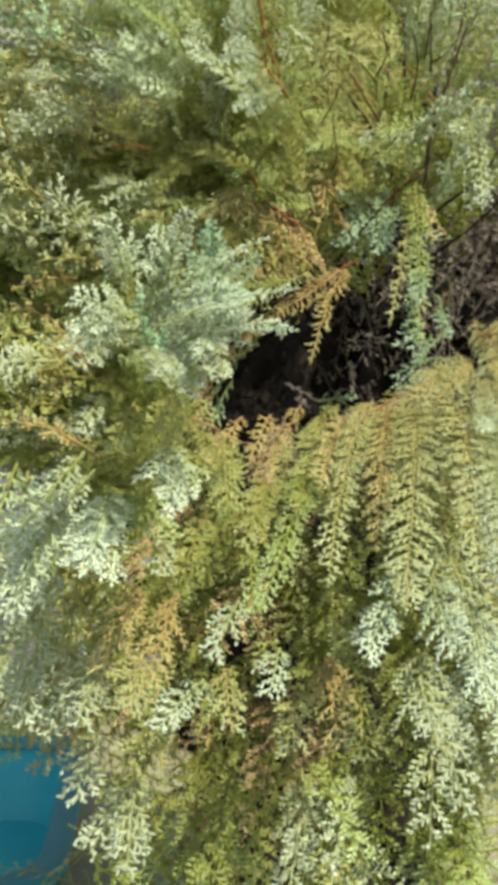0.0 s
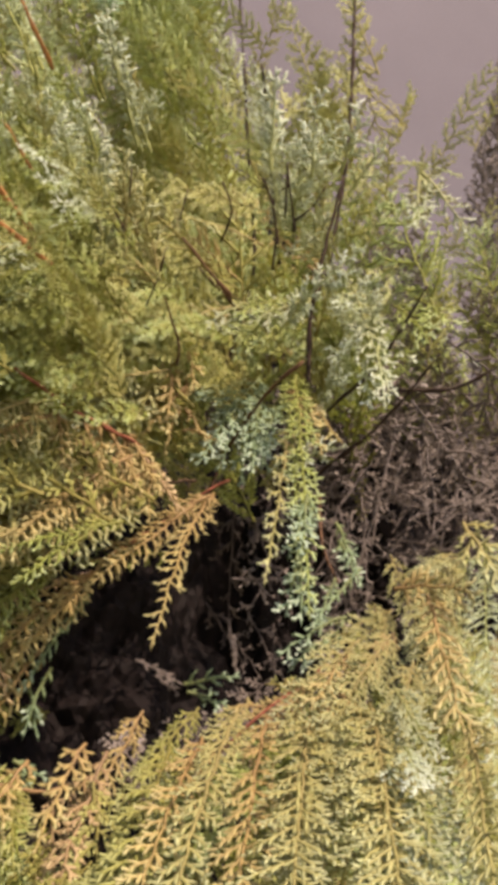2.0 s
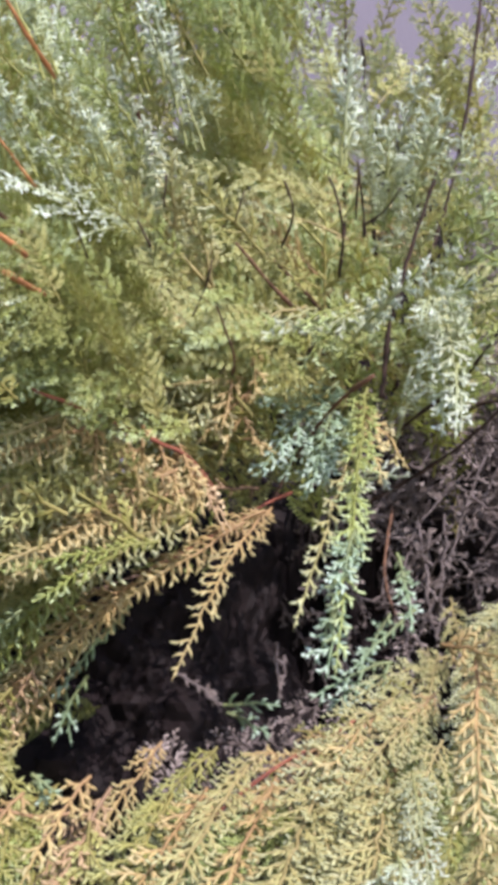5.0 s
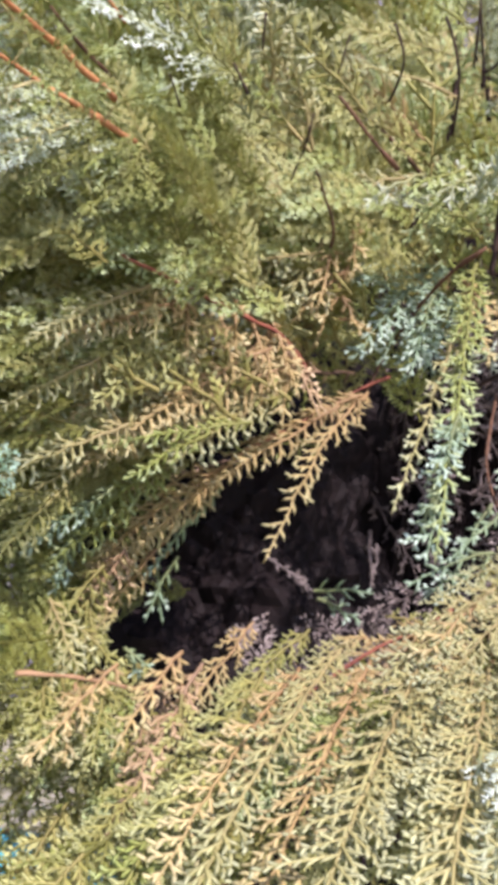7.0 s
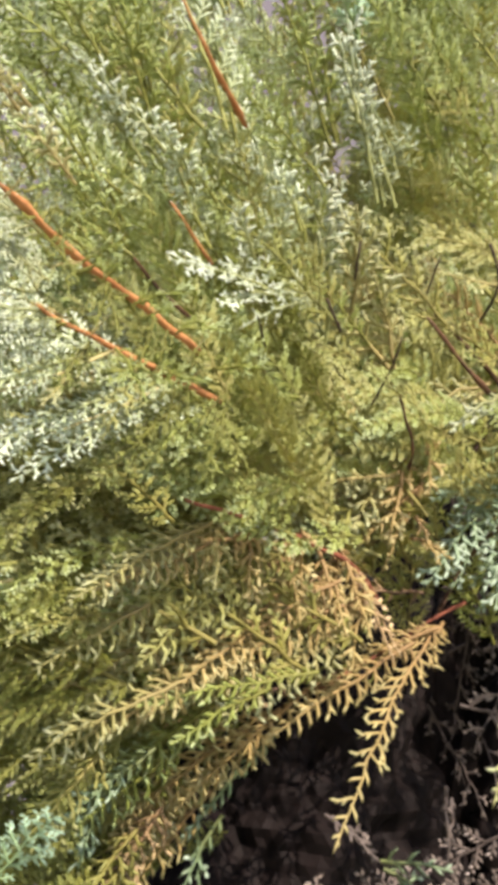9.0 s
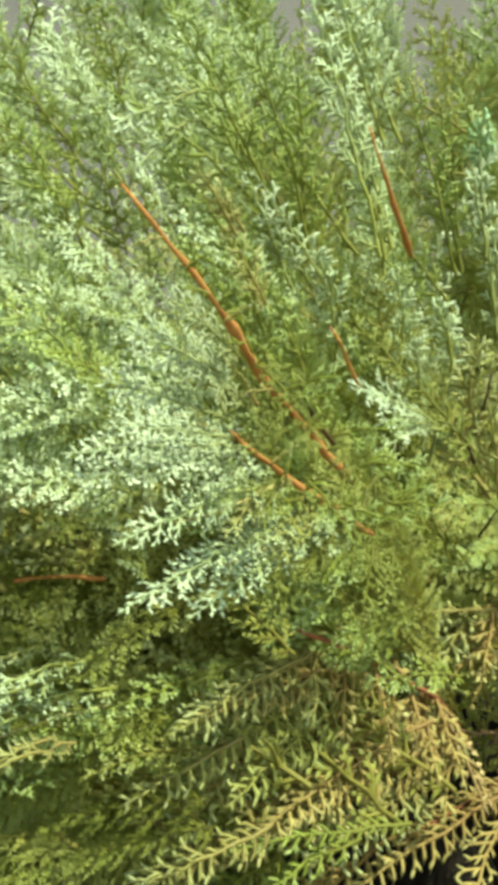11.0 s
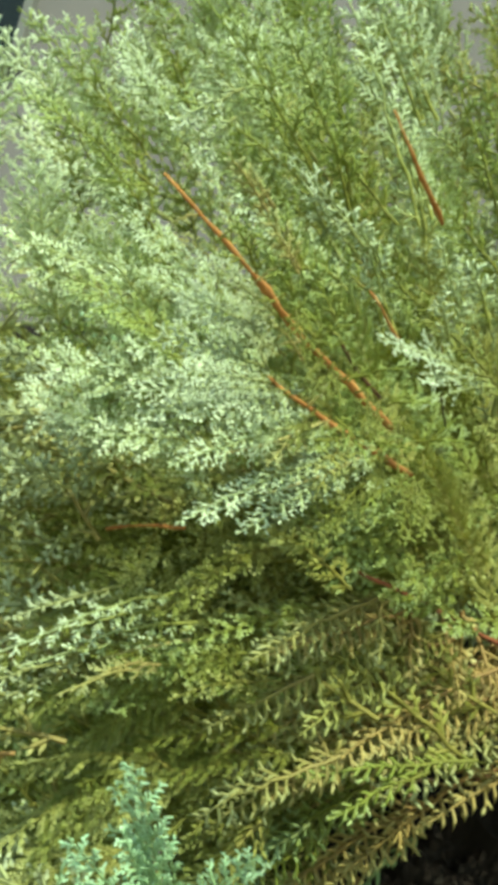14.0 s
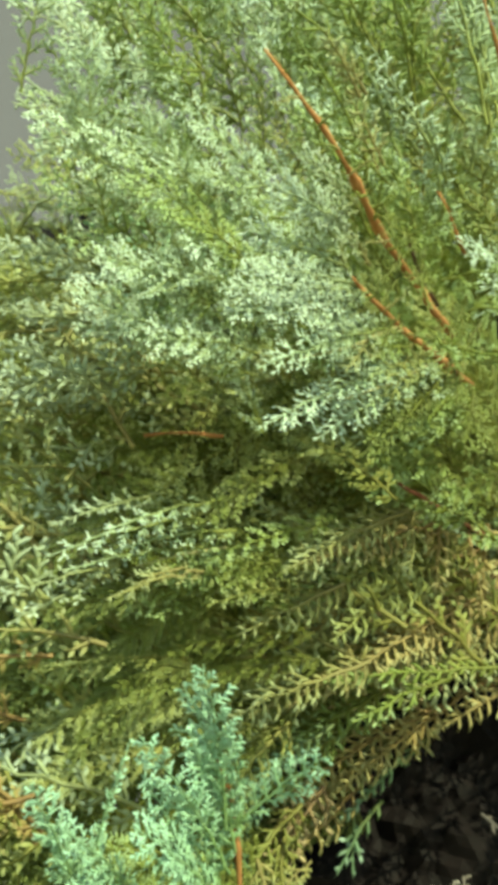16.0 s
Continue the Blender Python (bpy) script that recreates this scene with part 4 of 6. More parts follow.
spray((0.095, 0.750, 1.818), (0.076, 0.700, 1.833), 0.009, "white", 0.52, (0.286, -0.921, -0.265), arch=0.06, gap=0.006, fine=0.7, thick=1.4, mates=1, full=1.3)
spray((0.101, 0.780, 1.813), (0.090, 0.740, 1.830), 0.012, "blue", 0.55, (0.233, -0.950, -0.208), arch=0.06, gap=0.006, fine=0.7, thick=1.4, mates=1, full=1.3)
spray((0.109, 0.780, 1.821), (0.113, 0.760, 1.832), 0.007, "white", 0.57, (0.181, -0.960, -0.212), arch=0.06, gap=0.006, fine=0.7, thick=1.4, mates=1, full=1.3)
spray((0.155, 0.860, 1.894), (0.146, 0.830, 1.926), 0.013, "white", 0.72, (0.050, -0.952, -0.303), arch=0.06, gap=0.006, fine=0.7, thick=1.4, mates=1, full=1.3)
spray((0.153, 0.850, 1.940), (0.144, 0.820, 1.947), 0.017, "mint", 0.74, (0.054, -0.925, -0.375), arch=0.06, gap=0.006, fine=0.7, thick=1.4, mates=1, full=1.3)
spray((0.149, 0.780, 1.796), (0.142, 0.760, 1.814), 0.011, "blue", 0.55, (0.080, -0.983, -0.163), arch=0.06, gap=0.006, fine=0.7, thick=1.4, mates=1, full=1.3)
spray((0.098, 0.640, 1.769), (0.091, 0.620, 1.777), 0.008, "tip", 0.35, (0.377, -0.884, -0.277), arch=0.06, gap=0.006, fine=0.7, thick=1.4, mates=1, full=1.3)
spray((0.100, 0.670, 1.764), (0.092, 0.645, 1.774), 0.009, "tip", 0.38, (0.335, -0.919, -0.206), arch=0.06, gap=0.006, fine=0.7, thick=1.4, mates=1, full=1.3)
spray((0.107, 0.700, 1.755), (0.099, 0.680, 1.772), 0.010, "green", 0.42, (0.270, -0.953, -0.138), arch=0.06, gap=0.006, fine=0.7, thick=1.4, mates=1, full=1.3)
spray((0.057, 0.680, 1.853), (0.040, 0.660, 1.823), 0.013, "white", 0.48, (0.454, -0.814, -0.363), arch=0.06, gap=0.006, fine=0.7, thick=1.4, mates=1, full=1.3)
limb(((0.083, 0.600, 1.758), (0.092, 0.614, 1.750), (0.099, 0.635, 1.745), (0.102, 0.670, 1.741), (0.108, 0.720, 1.740), (0.116, 0.760, 1.736)), 0.0003, 0.0020, "orange", name='branch', label='thick orange-barked side branch')
limb(((0.098, 0.663, 1.721), (0.101, 0.672, 1.719), (0.105, 0.700, 1.720), (0.112, 0.725, 1.719), (0.126, 0.765, 1.717)), 0.0003, 0.0017, "orange", name='branch')
limb(((0.119, 0.690, 1.843), (0.123, 0.700, 1.835), (0.127, 0.715, 1.829), (0.132, 0.740, 1.822)), 0.0003, 0.0012, "orange", name='branch')
limb(((0.104, 0.740, 1.791), (0.109, 0.745, 1.785), (0.114, 0.770, 1.777)), 0.0004, 0.0009, "orange", name='branch')
spray((0.092, 0.608, 1.749), (0.088, 0.602, 1.743), 0.003, "tip", 0.24, (0.454, -0.865, -0.213), arch=0.06, gap=0.006, fine=0.7, thick=1.2, mates=0, full=1.3)
spray((0.095, 0.618, 1.746), (0.104, 0.612, 1.748), 0.003, "green", 0.25, (0.393, -0.897, -0.204), arch=0.06, gap=0.006, fine=0.7, thick=1.2, mates=0, full=1.3)
spray((0.099, 0.626, 1.744), (0.093, 0.620, 1.743), 0.003, "green", 0.26, (0.393, -0.904, -0.169), arch=0.06, gap=0.006, fine=0.7, thick=1.2, mates=0, full=1.3)
spray((0.100, 0.636, 1.741), (0.110, 0.630, 1.744), 0.003, "tip", 0.26, (0.336, -0.929, -0.153), arch=0.06, gap=0.006, fine=0.7, thick=1.2, mates=0, full=1.3)
spray((0.103, 0.648, 1.741), (0.096, 0.642, 1.739), 0.003, "green", 0.28, (0.343, -0.932, -0.115), arch=0.06, gap=0.006, fine=0.7, thick=1.2, mates=0, full=1.3)
spray((0.103, 0.660, 1.739), (0.112, 0.654, 1.747), 0.004, "green", 0.29, (0.294, -0.949, -0.114), arch=0.06, gap=0.006, fine=0.7, thick=1.2, mates=0, full=1.3)
spray((0.106, 0.673, 1.738), (0.097, 0.667, 1.734), 0.004, "tip", 0.30, (0.302, -0.951, -0.063), arch=0.06, gap=0.006, fine=0.7, thick=1.2, mates=0, full=1.3)
spray((0.106, 0.688, 1.737), (0.116, 0.682, 1.743), 0.004, "green", 0.32, (0.247, -0.967, -0.063), arch=0.06, gap=0.006, fine=0.7, thick=1.2, mates=0, full=1.3)
spray((0.109, 0.703, 1.738), (0.100, 0.697, 1.738), 0.004, "deep", 0.33, (0.258, -0.965, -0.035), arch=0.06, gap=0.006, fine=0.7, thick=1.2, mates=0, full=1.3)
spray((0.104, 0.672, 1.718), (0.098, 0.666, 1.712), 0.003, "green", 0.29, (0.306, -0.952, 0.018), arch=0.06, gap=0.006, fine=0.7, thick=1.2, mates=0, full=1.3)
spray((0.104, 0.688, 1.719), (0.113, 0.682, 1.724), 0.004, "tip", 0.31, (0.258, -0.966, 0.009), arch=0.06, gap=0.006, fine=0.7, thick=1.2, mates=0, full=1.3)
spray((0.108, 0.703, 1.719), (0.102, 0.697, 1.714), 0.004, "tip", 0.33, (0.257, -0.966, 0.042), arch=0.06, gap=0.006, fine=0.7, thick=1.2, mates=0, full=1.3)
spray((0.110, 0.714, 1.718), (0.120, 0.708, 1.724), 0.004, "deep", 0.34, (0.210, -0.977, 0.032), arch=0.06, gap=0.006, fine=0.7, thick=1.2, mates=0, full=1.3)
spray((0.115, 0.728, 1.718), (0.108, 0.722, 1.713), 0.004, "olive", 0.35, (0.212, -0.975, 0.062), arch=0.06, gap=0.006, fine=0.7, thick=1.2, mates=0, full=1.3)
spray((0.119, 0.743, 1.717), (0.129, 0.737, 1.724), 0.004, "tip", 0.37, (0.161, -0.985, 0.056), arch=0.06, gap=0.006, fine=0.7, thick=1.2, mates=0, full=1.3)
limb(((0.106, 0.700, 1.717), (0.095, 0.680, 1.702), (0.087, 0.660, 1.692)), 0.0006, 0.0003, "pale", name='branch')
limb(((0.116, 0.735, 1.717), (0.105, 0.712, 1.700), (0.095, 0.690, 1.687)), 0.0006, 0.0003, "pale", name='branch')
spray((0.080, 0.748, 1.830), (0.029, 0.672, 1.901), 0.021, "green", 0.57, (0.21, -0.94, -0.26), mates=3)
spray((0.089, 0.753, 1.828), (0.067, 0.682, 1.886), 0.021, "green", 0.57, (0.13, -0.96, -0.23), mates=3)
spray((0.116, 0.763, 1.835), (0.084, 0.703, 1.919), 0.021, "blue", 0.58, (0.04, -0.96, -0.27), mates=3)
spray((0.114, 0.750, 1.880), (0.091, 0.703, 1.930), 0.019, "blue", 0.58, (0.03, -0.94, -0.34), mates=2)
spray((0.078, 0.724, 1.792), (0.058, 0.675, 1.816), 0.015, "green", 0.53, (0.20, -0.97, -0.11), mates=2)
patch(40, ((-0.043, 0.635, 1.882), (0.040, 0.683, 1.921), (0.055, 0.718, 1.818), (-0.037, 0.665, 1.782)), (-0.022, -0.063, 0.031), 0.021, "blue blue green", 0.41, (0.41, -0.88, -0.24), 0.05)
patch(46, ((-0.038, 0.640, 1.791), (0.034, 0.689, 1.812), (0.041, 0.717, 1.719), (-0.032, 0.679, 1.701)), (-0.030, -0.069, -0.002), 0.022, "blue blue green", 0.39, (0.44, -0.90, 0.06), 0.05)
patch(44, ((0.008, 0.689, 1.930), (0.097, 0.757, 1.988), (0.113, 0.820, 1.866), (0.049, 0.738, 1.818)), (-0.027, -0.075, 0.063), 0.025, "green green blue olive", 0.48, (0.12, -0.95, -0.28), 0.08)
patch(51, ((0.053, 0.714, 1.831), (0.111, 0.817, 1.876), (0.128, 0.885, 1.741), (0.073, 0.745, 1.750)), (-0.028, -0.073, 0.056), 0.023, "deep green olive", 0.32, (0.06, -1.00, -0.00), 0.1, light=True, fine=1.1)
patch(18, ((0.067, 0.766, 1.706), (0.130, 0.862, 1.743), (0.134, 0.923, 1.692), (0.078, 0.813, 1.675)), (-0.018, -0.042, -0.040), 0.022, "deep green", 0.50, (0.01, -0.97, 0.24), 0.08)
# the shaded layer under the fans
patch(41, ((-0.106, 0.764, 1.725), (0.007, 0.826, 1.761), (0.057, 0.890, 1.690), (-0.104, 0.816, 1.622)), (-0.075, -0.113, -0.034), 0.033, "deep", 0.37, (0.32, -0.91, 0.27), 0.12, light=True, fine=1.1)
patch(22, ((-0.068, 0.760, 1.637), (0.016, 0.835, 1.663), (0.030, 0.830, 1.620), (-0.048, 0.760, 1.588)), (-0.038, -0.096, -0.040), 0.021, "olive green deep", 0.49, (0.30, -0.86, 0.42), 0.06)
spray((0.002, 0.808, 1.655), (-0.023, 0.749, 1.627), 0.015, "blue", 0.62, (0.30, -0.87, 0.39), mates=1)
spray((-0.005, 0.808, 1.645), (-0.039, 0.734, 1.613), 0.015, "blue", 0.62, (0.33, -0.85, 0.42), mates=1)
spray((0.008, 0.798, 1.619), (-0.013, 0.749, 1.600), 0.015, "tip", 0.60, (0.28, -0.84, 0.46), mates=1)
# the far left of the crown
patch(50, ((-0.368, 0.811, 1.955), (-0.171, 0.926, 2.013), (-0.136, 1.011, 1.761), (-0.316, 0.883, 1.697)), (-0.078, -0.165, 0.024), 0.047, "silver green olive", 0.53, (0.55, -0.83, 0.06), 0.12, light=True, fine=1.1)
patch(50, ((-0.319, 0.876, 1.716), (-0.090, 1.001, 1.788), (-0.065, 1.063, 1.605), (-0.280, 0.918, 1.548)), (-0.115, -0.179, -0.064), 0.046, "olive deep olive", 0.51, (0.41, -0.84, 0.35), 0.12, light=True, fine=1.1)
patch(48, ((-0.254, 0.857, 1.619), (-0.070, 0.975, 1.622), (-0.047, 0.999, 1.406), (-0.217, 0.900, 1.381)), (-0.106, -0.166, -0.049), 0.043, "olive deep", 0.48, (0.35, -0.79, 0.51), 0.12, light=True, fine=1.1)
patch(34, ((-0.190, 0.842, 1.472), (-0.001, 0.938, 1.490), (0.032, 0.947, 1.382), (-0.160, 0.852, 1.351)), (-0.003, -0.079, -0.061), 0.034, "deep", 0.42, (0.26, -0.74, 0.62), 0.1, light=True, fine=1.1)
spray((0.067, 0.730, 1.528), (0.064, 0.686, 1.589), 0.016, "mint", 0.42, (0.18, -0.84, 0.51), thick=1.5, full=1.5, mates=5)
spray((0.067, 0.744, 1.509), (0.047, 0.684, 1.562), 0.014, "mint", 0.43, (0.19, -0.81, 0.56), thick=1.5, full=1.5, mates=5)
spray((0.067, 0.746, 1.496), (0.049, 0.689, 1.532), 0.016, "mint", 0.43, (0.17, -0.78, 0.60), thick=1.5, full=1.5, mates=5)
spray((0.028, 0.755, 1.481), (0.016, 0.699, 1.520), 0.020, "mint", 0.45, (0.24, -0.75, 0.61), thick=1.5, mates=5)
spray((0.007, 0.747, 1.477), (0.004, 0.692, 1.534), 0.017, "mint", 0.45, (0.28, -0.74, 0.61), thick=1.5, mates=5)
spray((0.063, 0.754, 1.503), (0.064, 0.726, 1.542), 0.013, "green", 0.53, (0.15, -0.81, 0.57), mates=2)
limb(((0.070, 0.759, 1.491), (0.068, 0.735, 1.532), (0.064, 0.713, 1.557)), 0.0012, 0.0005, "orange")
patch(22, ((-0.042, 0.742, 1.516), (0.033, 0.795, 1.513), (0.042, 0.804, 1.482), (-0.037, 0.751, 1.472)), (-0.016, -0.046, 0.042), 0.018, "green deep green", 0.46, (0.25, -0.77, 0.59), 0.05)
patch(34, ((-0.091, 0.773, 1.603), (-0.020, 0.846, 1.603), (-0.035, 0.835, 1.498), (-0.078, 0.797, 1.493)), (-0.044, -0.077, -0.042), 0.027, "deep deep olive", 0.36, (0.33, -0.81, 0.49), 0.08, comb=0.2, light=True, fine=1.1)
limb(((-0.043, 0.803, 1.683), (-0.028, 0.815, 1.689), (-0.012, 0.834, 1.693)), 0.0006, 0.0012, "orange")
# the front of the crown, below and beside the hollow
spray((0.224, 0.940, 1.447), (0.164, 0.630, 1.302), 0.033, "tip", 0.86, (-0.122, -0.905, 0.408), arch=0.06, gap=0.0058, fine=0.7, thick=1.35, mates=0, full=1.3)
spray((0.245, 0.930, 1.445), (0.204, 0.660, 1.325), 0.034, "gold", 0.87, (-0.160, -0.905, 0.393), arch=0.06, gap=0.0058, fine=0.7, thick=1.35, mates=0, full=1.3)
spray((0.275, 0.930, 1.445), (0.212, 0.560, 1.302), 0.050, "tip", 0.82, (-0.194, -0.889, 0.415), arch=0.06, gap=0.0058, fine=0.7, thick=1.35, mates=1, full=1.3)
spray((0.316, 0.920, 1.452), (0.271, 0.580, 1.320), 0.047, "tip", 0.84, (-0.257, -0.881, 0.397), arch=0.06, gap=0.0058, fine=0.7, thick=1.35, mates=1, full=1.3)
spray((0.331, 0.860, 1.423), (0.277, 0.550, 1.313), 0.040, "silver", 0.79, (-0.284, -0.859, 0.426), arch=0.06, gap=0.0058, fine=0.7, thick=1.35, mates=0, full=1.3)
spray((0.368, 0.860, 1.445), (0.308, 0.620, 1.366), 0.040, "tip", 0.84, (-0.318, -0.872, 0.373), arch=0.06, gap=0.0058, fine=0.7, thick=1.35, mates=0, full=1.3)
spray((0.230, 0.630, 1.326), (0.186, 0.560, 1.268), 0.030, "white", 0.66, (-0.174, -0.813, 0.556), arch=0.06, gap=0.0058, fine=0.7, thick=1.35, mates=0, full=1.3)
spray((0.237, 0.610, 1.314), (0.242, 0.550, 1.277), 0.037, "white", 0.66, (-0.226, -0.797, 0.561), arch=0.06, gap=0.0058, fine=0.7, thick=1.35, mates=0, full=1.3)
spray((0.264, 0.600, 1.299), (0.266, 0.550, 1.249), 0.035, "white", 0.67, (-0.260, -0.768, 0.585), arch=0.06, gap=0.0058, fine=0.7, thick=1.35, mates=0, full=1.3)
spray((0.228, 0.600, 1.264), (0.234, 0.560, 1.220), 0.044, "silver", 0.68, (-0.202, -0.756, 0.623), arch=0.06, gap=0.0058, fine=0.7, thick=1.35, mates=0, full=1.3)
spray((0.206, 0.640, 1.289), (0.188, 0.600, 1.268), 0.024, "silver", 0.70, (-0.148, -0.810, 0.568), arch=0.06, gap=0.0058, fine=0.7, thick=1.35, mates=0, full=1.3)
spray((0.176, 0.930, 1.427), (0.141, 0.740, 1.342), 0.035, "olive", 0.91, (-0.072, -0.918, 0.389), arch=0.06, gap=0.0058, fine=0.7, thick=1.35, mates=0, full=1.3)
spray((0.199, 0.930, 1.433), (0.164, 0.760, 1.365), 0.031, "gold", 0.92, (-0.099, -0.923, 0.372), arch=0.06, gap=0.0058, fine=0.7, thick=1.35, mates=0, full=1.3)
spray((0.131, 0.940, 1.425), (0.101, 0.860, 1.337), 0.023, "dead", 0.98, (-0.018, -0.923, 0.383), arch=0.06, gap=0.0058, fine=0.7, thick=1.35, mates=0, full=1.3, young=(0.3, 1))
spray((0.116, 0.940, 1.431), (0.094, 0.880, 1.377), 0.024, "gold", 0.99, (-0.006, -0.933, 0.359), arch=0.06, gap=0.0058, fine=0.7, thick=1.35, mates=0, full=1.3)
spray((0.085, 0.900, 1.428), (0.056, 0.840, 1.380), 0.024, "gold", 0.94, (0.035, -0.931, 0.364), arch=0.06, gap=0.0058, fine=0.7, thick=1.35, mates=0, full=1.3)
spray((0.153, 0.800, 1.378), (0.113, 0.660, 1.273), 0.031, "green", 0.80, (-0.046, -0.877, 0.478), arch=0.06, gap=0.0058, fine=0.7, thick=1.35, mates=0, full=1.3)
spray((0.101, 0.710, 1.319), (0.107, 0.660, 1.273), 0.023, "green", 0.75, (-0.006, -0.851, 0.525), arch=0.06, gap=0.0058, fine=0.7, thick=1.35, mates=0, full=1.3)
spray((0.096, 0.660, 1.282), (0.077, 0.620, 1.246), 0.027, "white", 0.72, (0.020, -0.815, 0.579), arch=0.06, gap=0.0058, fine=0.7, thick=1.35, mates=0, full=1.3)
spray((0.130, 0.670, 1.242), (0.122, 0.630, 1.217), 0.026, "white", 0.74, (-0.037, -0.792, 0.610), arch=0.06, gap=0.0058, fine=0.7, thick=1.35, mates=0, full=1.3)
spray((0.085, 0.660, 1.227), (0.096, 0.610, 1.195), 0.026, "tip", 0.74, (0.013, -0.772, 0.635), arch=0.06, gap=0.0058, fine=0.7, thick=1.35, mates=0, full=1.3)
spray((0.169, 0.710, 1.225), (0.177, 0.630, 1.179), 0.037, "gold", 0.78, (-0.097, -0.774, 0.625), arch=0.06, gap=0.0058, fine=0.7, thick=1.35, mates=0, full=1.3)
spray((0.143, 0.700, 1.199), (0.138, 0.630, 1.172), 0.033, "tip", 0.78, (-0.054, -0.764, 0.644), arch=0.06, gap=0.0058, fine=0.7, thick=1.35, mates=0, full=1.3)
spray((0.194, 0.700, 1.207), (0.200, 0.630, 1.169), 0.033, "olive", 0.79, (-0.128, -0.759, 0.638), arch=0.06, gap=0.0058, fine=0.7, thick=1.35, mates=0, full=1.3)
spray((0.005, 0.730, 1.275), (-0.011, 0.660, 1.219), 0.039, "gold", 0.79, (0.138, -0.810, 0.570), arch=0.06, gap=0.0058, fine=0.7, thick=1.35, mates=0, full=1.3)
spray((0.041, 0.710, 1.277), (0.022, 0.640, 1.206), 0.033, "gold", 0.77, (0.094, -0.805, 0.586), arch=0.06, gap=0.0058, fine=0.7, thick=1.35, mates=0, full=1.3)
spray((0.069, 0.670, 1.214), (0.039, 0.620, 1.191), 0.034, "white", 0.75, (0.063, -0.768, 0.637), arch=0.06, gap=0.0058, fine=0.7, thick=1.35, mates=0, full=1.3)
spray((0.018, 0.670, 1.231), (0.018, 0.620, 1.204), 0.032, "tip", 0.75, (0.114, -0.775, 0.621), arch=0.06, gap=0.0058, fine=0.7, thick=1.35, mates=0, full=1.3)
spray((-0.019, 0.680, 1.215), (-0.024, 0.630, 1.190), 0.037, "silver", 0.78, (0.163, -0.761, 0.628), arch=0.06, gap=0.0058, fine=0.7, thick=1.35, mates=0, full=1.3)
spray((0.029, 0.600, 1.463), (0.103, 0.520, 1.490), 0.025, "white", 0.58, (0.068, -0.954, 0.293), arch=0.06, gap=0.0058, fine=0.8, thick=1.5, mates=3, full=1.3)
spray((0.022, 0.600, 1.501), (0.096, 0.530, 1.506), 0.023, "white", 0.59, (0.084, -0.967, 0.242), arch=0.06, gap=0.0058, fine=0.8, thick=1.5, mates=3, full=1.3)
spray((0.011, 0.600, 1.521), (0.005, 0.560, 1.559), 0.025, "white", 0.62, (0.180, -0.968, 0.177), arch=0.06, gap=0.0058, fine=0.8, thick=1.5, mates=3, full=1.3)
spray((0.049, 0.600, 1.522), (0.034, 0.560, 1.550), 0.020, "white", 0.61, (0.116, -0.976, 0.183), arch=0.06, gap=0.0058, fine=0.8, thick=1.5, mates=3, full=1.3)
spray((0.022, 0.580, 1.491), (-0.011, 0.540, 1.504), 0.024, "white", 0.59, (0.191, -0.948, 0.254), arch=0.06, gap=0.0058, fine=0.8, thick=1.5, mates=3, full=1.3)
spray((0.066, 0.600, 1.474), (0.040, 0.540, 1.450), 0.020, "white", 0.60, (0.091, -0.943, 0.319), arch=0.06, gap=0.0058, fine=0.8, thick=1.5, mates=3, full=1.3)
spray((0.068, 0.620, 1.499), (0.084, 0.570, 1.456), 0.021, "silver", 0.61, (0.045, -0.956, 0.290), arch=0.06, gap=0.0058, fine=0.7, thick=1.35, mates=1, full=1.3)
spray((-0.005, 0.600, 1.483), (-0.010, 0.550, 1.459), 0.025, "silver", 0.60, (0.205, -0.931, 0.301), arch=0.06, gap=0.0058, fine=0.7, thick=1.35, mates=1, full=1.3)
spray((0.054, 0.610, 1.403), (0.027, 0.550, 1.382), 0.015, "white", 0.61, (0.107, -0.895, 0.433), arch=0.06, gap=0.0058, fine=0.7, thick=1.6, mates=1, full=1.3)
spray((0.058, 0.610, 1.400), (0.048, 0.540, 1.362), 0.021, "white", 0.60, (0.085, -0.887, 0.453), arch=0.06, gap=0.0058, fine=0.7, thick=1.6, mates=1, full=1.3)
spray((-0.003, 0.630, 1.370), (-0.004, 0.560, 1.321), 0.031, "white", 0.66, (0.174, -0.852, 0.494), arch=0.06, gap=0.0058, fine=0.8, thick=1.5, mates=3, full=1.3)
spray((0.041, 0.630, 1.334), (0.041, 0.590, 1.313), 0.025, "silver", 0.66, (0.096, -0.849, 0.520), arch=0.06, gap=0.0058, fine=0.7, thick=1.35, mates=0, full=1.3)
spray((-0.013, 0.640, 1.442), (-0.018, 0.590, 1.414), 0.024, "silver", 0.65, (0.199, -0.909, 0.367), arch=0.06, gap=0.0058, fine=0.7, thick=1.35, mates=0, full=1.3)
spray((0.009, 0.660, 1.437), (0.002, 0.600, 1.400), 0.025, "olive", 0.67, (0.159, -0.911, 0.380), arch=0.06, gap=0.0058, fine=0.7, thick=1.35, mates=0, full=1.3)
spray((0.044, 0.660, 1.441), (0.039, 0.620, 1.400), 0.026, "olive", 0.67, (0.098, -0.922, 0.375), arch=0.06, gap=0.0058, fine=0.7, thick=1.35, mates=1, full=1.3)
spray((0.076, 0.720, 1.411), (0.083, 0.680, 1.352), 0.029, "olive", 0.75, (0.030, -0.908, 0.417), arch=0.06, gap=0.0058, fine=0.7, thick=1.35, mates=1, full=1.3)
